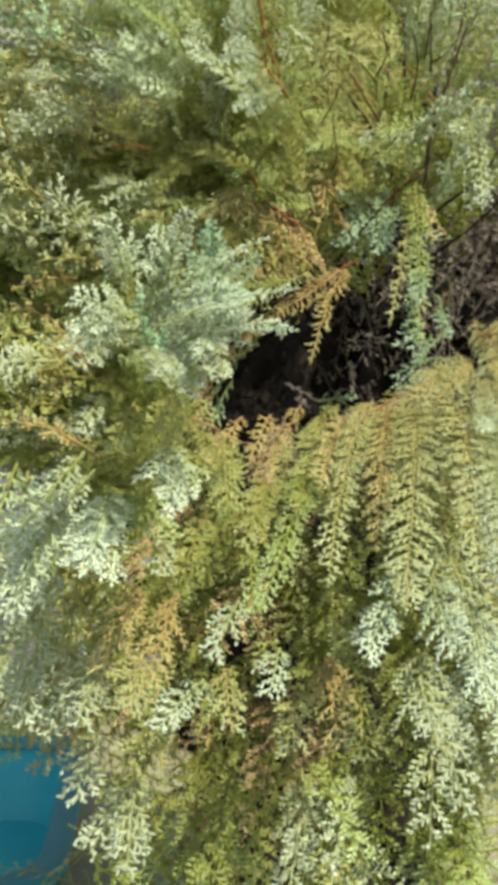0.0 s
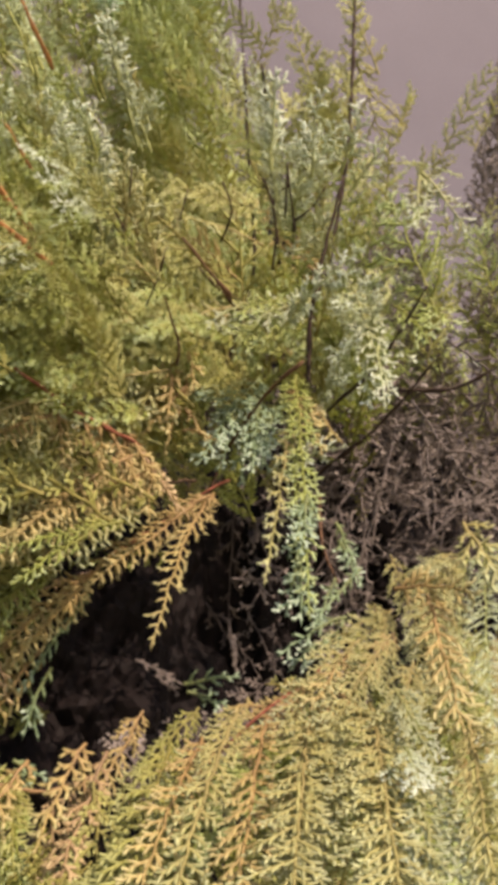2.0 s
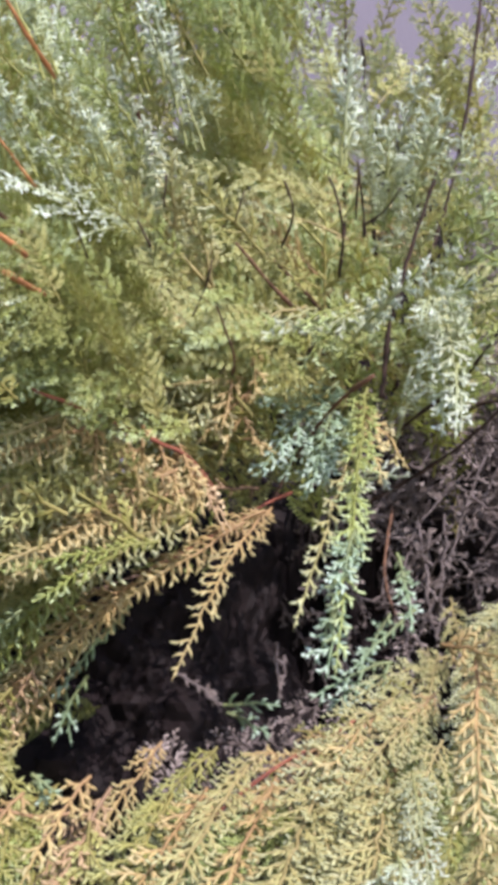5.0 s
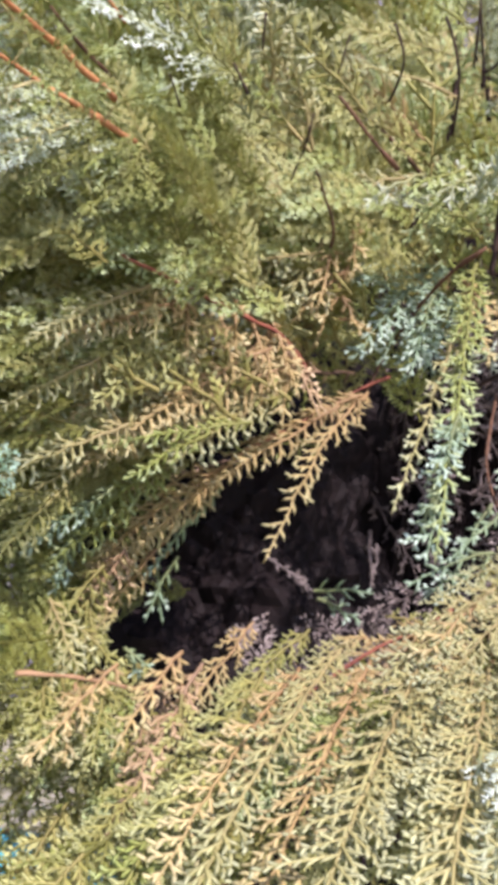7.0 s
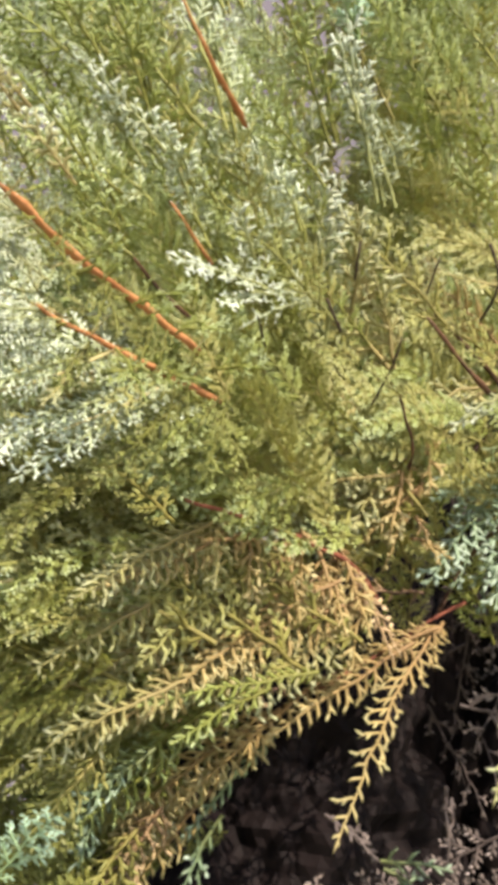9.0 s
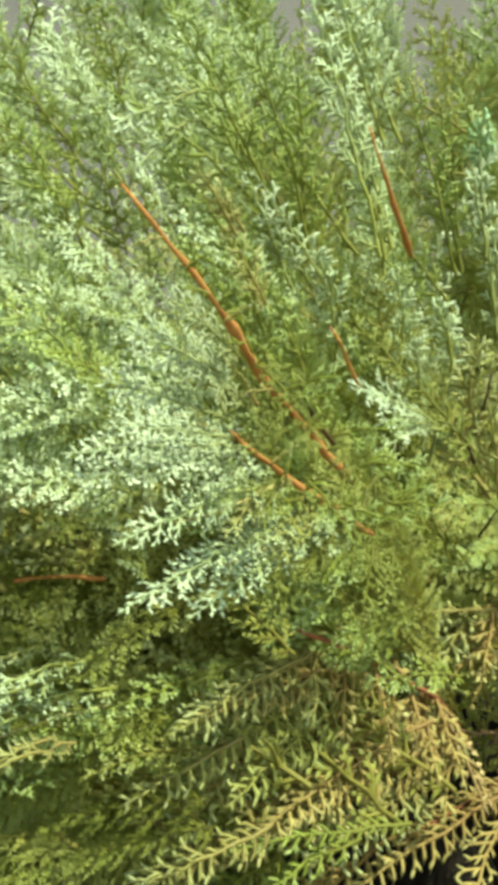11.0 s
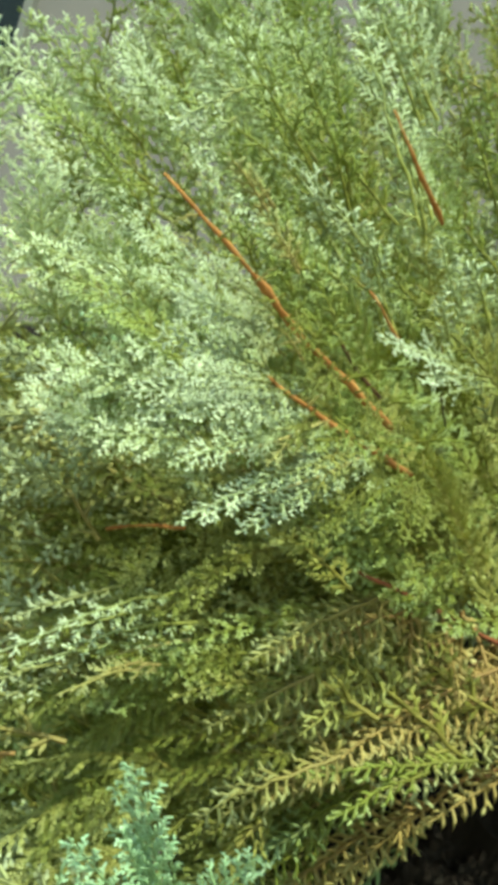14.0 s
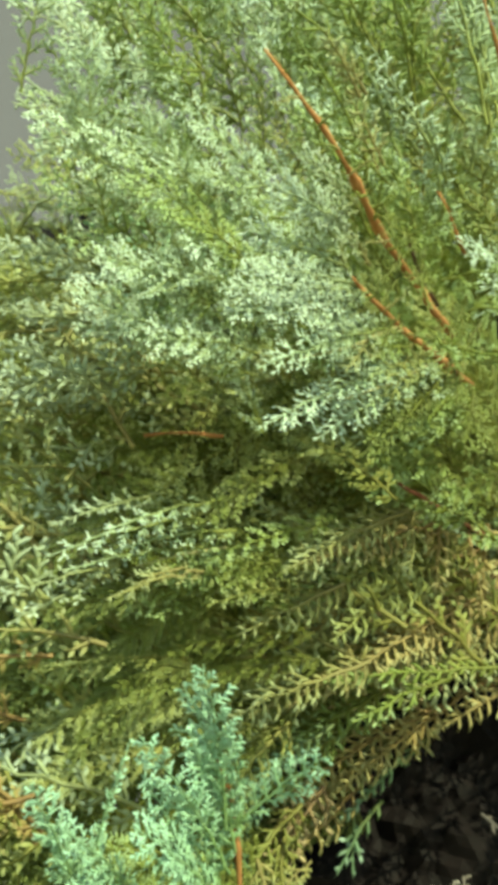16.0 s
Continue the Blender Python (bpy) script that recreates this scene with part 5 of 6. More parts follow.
spray((0.121, 0.780, 1.367), (0.096, 0.700, 1.318), 0.030, "olive", 0.80, (-0.012, -0.890, 0.456), arch=0.06, gap=0.0058, fine=0.7, thick=1.35, mates=1, full=1.3)
spray((0.015, 0.680, 1.364), (0.021, 0.630, 1.331), 0.028, "green", 0.71, (0.126, -0.872, 0.472), arch=0.06, gap=0.0058, fine=0.7, thick=1.35, mates=1, full=1.3)
spray((0.377, 0.980, 1.524), (0.365, 0.860, 1.433), 0.036, "gold", 1.05, (-0.297, -0.913, 0.280), arch=0.06, gap=0.0058, fine=0.7, thick=1.35, mates=0, full=1.3)
spray((0.354, 0.990, 1.530), (0.399, 0.920, 1.523), 0.031, "gold", 1.09, (-0.296, -0.927, 0.232), arch=0.06, gap=0.0058, fine=0.7, thick=1.35, mates=0, full=1.3)
spray((0.402, 0.950, 1.577), (0.411, 0.900, 1.531), 0.036, "tip", 1.07, (-0.337, -0.919, 0.203), arch=0.06, gap=0.0058, fine=0.7, thick=1.35, mates=0, full=1.3)
spray((0.313, 0.970, 1.486), (0.275, 0.920, 1.450), 0.027, "gold", 1.05, (-0.211, -0.933, 0.291), arch=0.06, gap=0.0058, fine=0.7, thick=1.35, mates=0, full=1.3)
spray((-0.085, 0.780, 1.898), (-0.146, 0.720, 1.959), 0.023, "white", 0.78, (0.640, -0.715, -0.282), arch=0.06, gap=0.006, fine=0.7, thick=1.2, mates=2, full=1.3)
spray((-0.111, 0.790, 1.952), (-0.143, 0.750, 1.982), 0.022, "white", 0.84, (0.624, -0.712, -0.321), arch=0.06, gap=0.006, fine=0.7, thick=1.2, mates=2, full=1.3)
spray((-0.036, 0.800, 1.920), (-0.091, 0.760, 1.981), 0.028, "white", 0.79, (0.525, -0.785, -0.329), arch=0.06, gap=0.006, fine=0.7, thick=1.2, mates=2, full=1.3)
spray((-0.051, 0.770, 1.861), (-0.118, 0.710, 1.878), 0.023, "silver", 0.70, (0.623, -0.756, -0.199), arch=0.06, gap=0.006, fine=0.7, thick=1.2, mates=2, full=1.3)
spray((-0.008, 0.770, 1.856), (-0.076, 0.710, 1.843), 0.021, "white", 0.65, (0.556, -0.810, -0.184), arch=0.06, gap=0.006, fine=0.7, thick=1.2, mates=2, full=1.3)
spray((-0.036, 0.780, 1.795), (-0.074, 0.720, 1.777), 0.018, "silver", 0.63, (0.577, -0.817, -0.025), arch=0.06, gap=0.006, fine=0.7, thick=1.2, mates=2, full=1.3)
spray((-0.027, 0.770, 1.739), (-0.033, 0.730, 1.710), 0.014, "white", 0.59, (0.528, -0.841, 0.116), arch=0.06, gap=0.006, fine=0.7, thick=1.2, mates=2, full=1.3)
spray((-0.014, 0.770, 1.758), (-0.070, 0.720, 1.740), 0.017, "silver", 0.60, (0.559, -0.827, 0.057), arch=0.06, gap=0.006, fine=0.7, thick=1.2, mates=2, full=1.3)
spray((-0.005, 0.820, 1.953), (-0.036, 0.780, 2.008), 0.025, "silver", 0.81, (0.424, -0.821, -0.383), arch=0.06, gap=0.006, fine=0.7, thick=1.2, mates=2, full=1.3)
spray((0.009, 0.790, 1.875), (-0.025, 0.750, 1.914), 0.023, "white", 0.69, (0.448, -0.852, -0.270), arch=0.06, gap=0.006, fine=0.7, thick=1.2, mates=2, full=1.3)
spray((0.018, 0.840, 1.952), (0.001, 0.800, 2.021), 0.025, "green", 0.82, (0.352, -0.853, -0.386), arch=0.06, gap=0.006, fine=0.7, thick=1.2, mates=2, full=1.3)
spray((-0.080, 0.760, 1.837), (-0.096, 0.710, 1.819), 0.019, "silver", 0.67, (0.643, -0.757, -0.113), arch=0.06, gap=0.006, fine=0.7, thick=1.2, mates=2, full=1.3)
spray((-0.022, 0.760, 1.812), (-0.047, 0.720, 1.803), 0.018, "white", 0.61, (0.551, -0.830, -0.092), arch=0.06, gap=0.006, fine=0.7, thick=1.2, mates=2, full=1.3)
patch(46, ((-0.258, 0.840, 2.051), (-0.089, 0.880, 2.168), (0.001, 0.840, 1.906), (-0.178, 0.800, 1.874)), (-0.041, -0.060, 0.052), 0.019, "white silver green silver", 0.85, (0.564, -0.765, -0.312), 0.08, thick=1.3)
patch(24, ((-0.108, 0.900, 2.181), (0.047, 0.950, 2.215), (0.079, 0.920, 2.027), (-0.040, 0.880, 1.998)), (-0.012, -0.070, 0.051), 0.021, "green olive silver", 0.94, (0.308, -0.842, -0.443), 0.08, thick=1.2)
patch(50, ((-0.175, 0.800, 1.798), (0.025, 0.860, 1.817), (0.038, 0.900, 1.608), (-0.170, 0.800, 1.551)), (-0.107, -0.100, 0.042), 0.037, "olive tip olive green", 1.11, (0.223, -0.975, -0.015), 0.06, thick=1.3)
patch(16, ((-0.170, 0.800, 1.562), (-0.093, 0.820, 1.567), (-0.085, 0.800, 1.411), (-0.160, 0.780, 1.388)), (-0.072, -0.070, -0.008), 0.031, "olive tip silver", 1.03, (0.290, -0.933, 0.211), 0.05, thick=1.3)
patch(14, ((-0.132, 0.720, 1.312), (-0.062, 0.740, 1.312), (-0.054, 0.720, 1.155), (-0.122, 0.700, 1.160)), (-0.055, -0.060, -0.049), 0.026, "silver olive white", 0.95, (0.250, -0.841, 0.480), 0.05, thick=1.4)
patch(44, ((-0.389, 1.000, 2.302), (-0.119, 1.050, 2.381), (-0.046, 1.000, 2.088), (-0.259, 0.960, 2.060)), (-0.040, -0.080, 0.069), 0.036, "silver green silver olive", 1.01, (0.501, -0.766, -0.403), 0.08, thick=1.5)
patch(40, ((-0.160, 0.800, 1.741), (-0.041, 0.860, 1.756), (-0.021, 0.900, 1.675), (-0.160, 0.840, 1.631)), (-0.044, -0.080, -0.018), 0.017, "olive olive tip", 0.55, (0.526, -0.841, 0.129), 0.06, thick=1.2)
spray((-0.023, 0.800, 1.654), (-0.044, 0.740, 1.627), 0.009, "silver", 0.63, (0.495, -0.837, 0.231), arch=0.06, gap=0.006, fine=0.7, thick=1.2, mates=1, full=1.3)
spray((-0.035, 0.790, 1.614), (-0.058, 0.730, 1.590), 0.011, "silver", 0.63, (0.515, -0.798, 0.315), arch=0.06, gap=0.006, fine=0.7, thick=1.2, mates=1, full=1.3)
spray((-0.053, 0.780, 1.698), (-0.107, 0.740, 1.713), 0.016, "silver", 0.67, (0.594, -0.799, 0.091), arch=0.06, gap=0.006, fine=0.7, thick=1.2, mates=1, full=1.3)
limb(((-0.030, 0.800, 1.615), (-0.019, 0.820, 1.624), (-0.004, 0.850, 1.634)), 0.0004, 0.0007, "pale", name='branch')
spray((0.269, 0.960, 1.880), (0.274, 0.920, 1.943), 0.023, "white", 1.02, (-0.037, -0.958, -0.284), arch=0.06, gap=0.006, fine=0.7, thick=1.2, mates=1, full=1.3)
spray((0.328, 0.960, 1.876), (0.339, 0.920, 1.900), 0.031, "white", 1.01, (-0.142, -0.959, -0.247), arch=0.06, gap=0.006, fine=0.7, thick=1.2, mates=1, full=1.3)
spray((0.303, 0.960, 1.871), (0.304, 0.930, 1.893), 0.023, "white", 1.01, (-0.090, -0.967, -0.238), arch=0.06, gap=0.006, fine=0.7, thick=1.2, mates=1, full=1.3)
spray((0.349, 1.120, 1.830), (0.338, 1.060, 1.789), 0.023, "white", 1.17, (-0.129, -0.990, -0.053), arch=0.06, gap=0.006, fine=0.7, thick=1.2, mates=1, full=1.3)
spray((0.359, 1.120, 1.836), (0.370, 1.030, 1.695), 0.030, "silver", 1.14, (-0.162, -0.987, -0.001), arch=0.06, gap=0.006, fine=0.7, thick=1.2, mates=1, full=1.3)
spray((0.369, 1.060, 1.754), (0.365, 1.030, 1.688), 0.020, "white", 1.07, (-0.172, -0.984, 0.048), arch=0.06, gap=0.006, fine=0.7, thick=1.2, mates=1, full=1.3)
spray((0.282, 1.130, 1.822), (0.236, 1.080, 1.749), 0.023, "green", 1.17, (-0.012, -1.0, -0.019), arch=0.06, gap=0.006, fine=0.7, thick=1.2, mates=1, full=1.3)
spray((0.319, 1.130, 1.828), (0.249, 1.080, 1.787), 0.025, "silver", 1.19, (-0.047, -0.998, -0.046), arch=0.06, gap=0.006, fine=0.7, thick=1.2, mates=1, full=1.3)
spray((0.433, 1.100, 1.946), (0.414, 1.060, 1.869), 0.029, "silver", 1.24, (-0.236, -0.957, -0.169), arch=0.06, gap=0.006, fine=0.7, thick=1.2, mates=1, full=1.3)
spray((0.235, 1.130, 1.822), (0.183, 1.080, 1.788), 0.024, "tip", 1.19, (0.056, -0.998, -0.042), arch=0.06, gap=0.006, fine=0.7, thick=1.2, mates=1, full=1.3)
spray((0.400, 1.120, 1.814), (0.416, 1.060, 1.755), 0.031, "green", 1.18, (-0.216, -0.976, -0.017), arch=0.06, gap=0.006, fine=0.7, thick=1.2, mates=1, full=1.3)
spray((0.341, 1.140, 1.876), (0.324, 1.080, 1.894), 0.033, "silver", 1.24, (-0.111, -0.985, -0.135), arch=0.06, gap=0.006, fine=0.7, thick=1.2, mates=1, full=1.3)
spray((0.130, 0.930, 1.813), (0.129, 0.860, 1.904), 0.034, "silver", 0.94, (0.220, -0.947, -0.235), arch=0.06, gap=0.006, fine=0.7, thick=1.2, mates=1, full=1.3)
spray((0.085, 0.920, 1.816), (0.074, 0.850, 1.872), 0.033, "silver", 0.94, (0.311, -0.927, -0.211), arch=0.06, gap=0.006, fine=0.7, thick=1.2, mates=1, full=1.3)
spray((0.147, 0.950, 1.813), (0.154, 0.890, 1.859), 0.029, "tip", 0.95, (0.177, -0.966, -0.187), arch=0.06, gap=0.006, fine=0.7, thick=1.2, mates=1, full=1.3)
spray((0.072, 0.930, 1.771), (0.056, 0.880, 1.814), 0.031, "olive", 0.93, (0.330, -0.937, -0.114), arch=0.06, gap=0.006, fine=0.7, thick=1.2, mates=1, full=1.3)
spray((0.173, 0.980, 1.791), (0.162, 0.930, 1.835), 0.029, "tip", 0.98, (0.140, -0.982, -0.130), arch=0.06, gap=0.006, fine=0.7, thick=1.2, mates=1, full=1.3)
limb(((0.288, 0.980, 1.832), (0.287, 0.975, 1.848), (0.282, 0.950, 1.879)), 0.0016, 0.0009, "dark", name='branch')
limb(((0.288, 0.975, 1.840), (0.303, 0.965, 1.847), (0.314, 0.955, 1.861)), 0.0011, 0.0006, "dark", name='branch')
limb(((0.245, 1.180, 1.834), (0.217, 1.150, 1.857), (0.186, 1.120, 1.876), (0.138, 1.080, 1.893)), 0.0022, 0.001, "brown", name='branch')
spray((0.043, 0.560, 1.490), (0.131, 0.480, 1.502), 0.014, "white", 0.50, (0.127, -0.864, 0.486), arch=0.06, gap=0.006, fine=0.8, thick=1.4, mates=2, full=1.3)
spray((0.068, 0.560, 1.487), (0.132, 0.490, 1.479), 0.012, "white", 0.51, (0.096, -0.856, 0.508), arch=0.06, gap=0.006, fine=0.8, thick=1.4, mates=2, full=1.3)
spray((0.076, 0.560, 1.483), (0.075, 0.490, 1.462), 0.012, "white", 0.51, (0.146, -0.839, 0.524), arch=0.06, gap=0.006, fine=0.8, thick=1.4, mates=2, full=1.3)
spray((0.045, 0.580, 1.523), (0.113, 0.520, 1.539), 0.015, "white", 0.53, (0.140, -0.902, 0.409), arch=0.06, gap=0.006, fine=0.8, thick=1.4, mates=2, full=1.3)
spray((0.042, 0.580, 1.517), (0.061, 0.540, 1.559), 0.018, "white", 0.54, (0.196, -0.899, 0.391), arch=0.06, gap=0.006, fine=0.8, thick=1.4, mates=2, full=1.3)
spray((0.074, 0.580, 1.514), (0.101, 0.520, 1.499), 0.015, "mint", 0.53, (0.120, -0.882, 0.455), arch=0.06, gap=0.006, fine=0.8, thick=1.4, mates=2, full=1.3)
spray((0.033, 0.560, 1.473), (0.053, 0.500, 1.451), 0.016, "silver", 0.53, (0.209, -0.819, 0.535), arch=0.06, gap=0.006, fine=0.8, thick=1.4, mates=2, full=1.3)
limb(((0.101, 0.720, 1.759), (0.101, 0.750, 1.757), (0.104, 0.780, 1.756)), 0.0007, 0.0011, "brown", name='twig')
limb(((0.153, 0.830, 1.784), (0.160, 0.840, 1.771)), 0.0007, 0.0009, "dark", name='twig')
limb(((0.181, 0.930, 1.797), (0.176, 0.940, 1.782), (0.163, 0.960, 1.762)), 0.0006, 0.001, "dark", name='twig')
limb(((0.194, 0.950, 1.816), (0.212, 0.970, 1.799), (0.233, 1.000, 1.783)), 0.0012, 0.0018, "brown", name='twig')
limb(((0.228, 0.950, 1.864), (0.235, 0.960, 1.842), (0.225, 0.980, 1.824)), 0.0008, 0.0011, "dark", name='twig')
limb(((0.261, 0.950, 1.867), (0.272, 0.970, 1.838), (0.269, 1.000, 1.807)), 0.0009, 0.0013, "dark", name='twig')
limb(((0.200, 0.940, 1.853), (0.192, 0.950, 1.831)), 0.0006, 0.0009, "dark", name='twig')
limb(((0.282, 0.960, 1.875), (0.281, 0.980, 1.846)), 0.0009, 0.0011, "dark", name='twig')
limb(((0.177, 0.980, 1.776), (0.186, 1.020, 1.747), (0.182, 1.040, 1.735)), 0.0008, 0.0014, "brown", name='twig')
limb(((0.128, 0.800, 1.765), (0.128, 0.820, 1.756)), 0.0005, 0.0008, "dark", name='twig')
limb(((0.164, 0.850, 1.822), (0.161, 0.860, 1.805)), 0.0006, 0.0008, "dark", name='twig')
patch(44, ((-0.115, 1.000, 1.852), (0.140, 1.050, 1.884), (0.142, 1.020, 1.659), (-0.101, 0.950, 1.640)), (-0.047, -0.100, 0.016), 0.046, "olive green silver", 1.33, (0.091, -0.996, -0.001), 0.12, thick=1.4)
patch(26, ((-0.108, 0.920, 1.917), (0.065, 0.950, 1.942), (0.057, 0.920, 1.827), (-0.097, 0.880, 1.783)), (-0.009, -0.090, 0.021), 0.034, "white silver blue", 1.13, (0.143, -0.979, -0.143), 0.1, thick=1.6)
patch(24, ((0.033, 1.000, 1.931), (0.190, 1.050, 1.963), (0.181, 1.050, 1.763), (0.054, 1.000, 1.744)), (0.004, -0.100, 0.061), 0.037, "olive tip", 1.24, (-0.016, -0.996, -0.085), 0.1, thick=1.4)
patch(20, ((0.303, 0.740, 1.225), (0.374, 0.760, 1.235), (0.370, 0.720, 1.026), (0.296, 0.700, 1.038)), (-0.007, -0.080, -0.063), 0.030, "silver olive white", 0.99, (-0.244, -0.774, 0.584), 0.05, thick=1.3)
spray((0.279, 0.800, 1.325), (0.321, 0.720, 1.200), 0.048, "silver", 0.96, (-0.218, -0.860, 0.461), arch=0.06, gap=0.006, fine=0.75, thick=1.35, mates=1, full=1.3)
spray((0.365, 0.820, 1.328), (0.340, 0.740, 1.203), 0.050, "silver", 1.00, (-0.270, -0.851, 0.451), arch=0.06, gap=0.006, fine=0.75, thick=1.35, mates=1, full=1.3)
spray((0.313, 0.760, 1.235), (0.332, 0.680, 1.137), 0.047, "white", 0.95, (-0.242, -0.805, 0.542), arch=0.06, gap=0.006, fine=0.75, thick=1.35, mates=1, full=1.3)
spray((0.263, 0.740, 1.190), (0.287, 0.680, 1.106), 0.043, "silver", 0.94, (-0.187, -0.792, 0.582), arch=0.06, gap=0.006, fine=0.75, thick=1.35, mates=1, full=1.3)
spray((-0.068, 0.820, 1.745), (-0.121, 0.760, 1.732), 0.015, "silver", 0.72, (0.574, -0.815, 0.083), arch=0.06, gap=0.006, fine=0.7, thick=1.2, mates=1, full=1.3)
spray((-0.076, 0.830, 1.710), (-0.125, 0.770, 1.693), 0.016, "silver", 0.72, (0.567, -0.808, 0.162), arch=0.06, gap=0.006, fine=0.7, thick=1.2, mates=1, full=1.3)
spray((-0.092, 0.820, 1.781), (-0.138, 0.760, 1.768), 0.017, "silver", 0.75, (0.604, -0.797, 0.016), arch=0.06, gap=0.006, fine=0.7, thick=1.2, mates=1, full=1.3)
spray((-0.064, 0.840, 1.730), (-0.116, 0.790, 1.720), 0.013, "tip", 0.74, (0.540, -0.834, 0.116), arch=0.06, gap=0.006, fine=0.7, thick=1.2, mates=1, full=1.3)
spray((0.068, 0.700, 1.781), (0.071, 0.670, 1.785), 0.007, "green", 0.49, (0.339, -0.926, -0.166), arch=0.06, gap=0.006, fine=0.55, thick=1.2, mates=0, full=1.3)
spray((0.084, 0.730, 1.753), (0.079, 0.700, 1.758), 0.007, "tip", 0.51, (0.278, -0.959, -0.056), arch=0.06, gap=0.006, fine=0.55, thick=1.2, mates=0, full=1.3)
spray((0.083, 0.710, 1.732), (0.070, 0.680, 1.730), 0.007, "tip", 0.47, (0.312, -0.950, -0.0), arch=0.06, gap=0.006, fine=0.55, thick=1.2, mates=0, full=1.3)
spray((0.095, 0.740, 1.745), (0.087, 0.710, 1.755), 0.007, "deep", 0.51, (0.241, -0.970, -0.034), arch=0.06, gap=0.006, fine=0.55, thick=1.2, mates=0, full=1.3)
patch(22, ((0.318, 0.860, 1.143), (0.431, 0.900, 1.166), (0.426, 0.840, 0.931), (0.312, 0.820, 0.945)), (-0.015, -0.100, -0.080), 0.039, "olive silver deep", 1.32, (-0.237, -0.761, 0.604), 0.05, thick=1.4)
patch(24, ((-0.027, 0.880, 1.695), (0.061, 0.960, 1.708), (0.050, 0.980, 1.632), (-0.032, 0.900, 1.619)), (-0.037, -0.120, -0.064), 0.016, "tip olive tip", 0.75, (0.442, -0.887, 0.136), 0.05, thick=1.2)
patch(18, ((-0.051, 0.950, 1.367), (0.045, 0.960, 1.357), (0.086, 0.900, 1.273), (0.001, 0.880, 1.267)), (0.019, -0.100, -0.030), 0.022, "deep olive", 0.89, (0.353, -0.719, 0.598), 0.06, thick=1.3)
patch(28, ((-0.165, 0.760, 1.769), (-0.088, 0.780, 1.779), (-0.084, 0.780, 1.592), (-0.154, 0.740, 1.582)), (-0.063, -0.080, 0.025), 0.028, "tip silver olive tip", 1.03, (0.304, -0.953, -0.021), 0.04, thick=1.3)
patch(18, ((-0.154, 0.740, 1.572), (-0.083, 0.760, 1.577), (-0.080, 0.740, 1.412), (-0.144, 0.720, 1.411)), (-0.061, -0.080, -0.009), 0.026, "tip olive gold", 0.96, (0.299, -0.935, 0.193), 0.04, thick=1.3)
spray((-0.052, 0.760, 1.588), (-0.080, 0.720, 1.621), 0.032, "silver", 0.96, (0.245, -0.968, 0.056), arch=0.06, gap=0.006, fine=0.75, thick=1.4, mates=1, full=1.3)
spray((-0.076, 0.740, 1.473), (-0.119, 0.700, 1.465), 0.028, "silver", 0.93, (0.283, -0.933, 0.220), arch=0.06, gap=0.006, fine=0.75, thick=1.4, mates=1, full=1.3)
spray((-0.049, 0.740, 1.393), (-0.102, 0.690, 1.309), 0.033, "white", 0.92, (0.248, -0.900, 0.360), arch=0.06, gap=0.006, fine=0.75, thick=1.4, mates=1, full=1.3)
spray((-0.065, 0.730, 1.343), (-0.093, 0.680, 1.255), 0.038, "white", 0.91, (0.248, -0.874, 0.418), arch=0.06, gap=0.006, fine=0.75, thick=1.4, mates=1, full=1.3)
spray((-0.081, 0.720, 1.264), (-0.080, 0.670, 1.172), 0.038, "silver", 0.93, (0.241, -0.830, 0.503), arch=0.06, gap=0.006, fine=0.75, thick=1.4, mates=1, full=1.3)
spray((-0.032, 0.730, 1.218), (-0.062, 0.680, 1.155), 0.034, "silver", 0.94, (0.197, -0.823, 0.532), arch=0.06, gap=0.006, fine=0.75, thick=1.4, mates=1, full=1.3)
spray((-0.029, 0.720, 1.151), (-0.035, 0.680, 1.107), 0.035, "silver", 0.95, (0.173, -0.792, 0.585), arch=0.06, gap=0.006, fine=0.75, thick=1.4, mates=1, full=1.3)
spray((0.007, 0.720, 1.112), (0.008, 0.680, 1.047), 0.040, "silver", 0.97, (0.125, -0.769, 0.626), arch=0.06, gap=0.006, fine=0.75, thick=1.4, mates=1, full=1.3)
spray((-0.103, 0.720, 1.382), (-0.113, 0.680, 1.311), 0.030, "blue", 0.91, (0.290, -0.885, 0.365), arch=0.06, gap=0.006, fine=0.75, thick=1.4, mates=1, full=1.3)
patch(16, ((-0.198, 0.860, 1.871), (-0.032, 0.880, 1.884), (-0.027, 0.860, 1.782), (-0.188, 0.840, 1.749)), (-0.016, -0.080, 0.030), 0.036, "white silver mint", 1.20, (0.259, -0.957, -0.135), 0.06, thick=1.5)
# darkened leaves paint the shade between the front sprays
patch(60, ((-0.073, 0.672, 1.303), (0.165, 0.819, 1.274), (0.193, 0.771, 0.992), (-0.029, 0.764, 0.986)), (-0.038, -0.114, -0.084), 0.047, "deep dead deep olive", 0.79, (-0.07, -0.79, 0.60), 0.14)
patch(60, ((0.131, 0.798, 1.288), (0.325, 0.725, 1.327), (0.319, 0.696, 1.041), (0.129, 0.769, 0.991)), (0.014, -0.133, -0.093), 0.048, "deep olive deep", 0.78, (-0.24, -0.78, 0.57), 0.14)
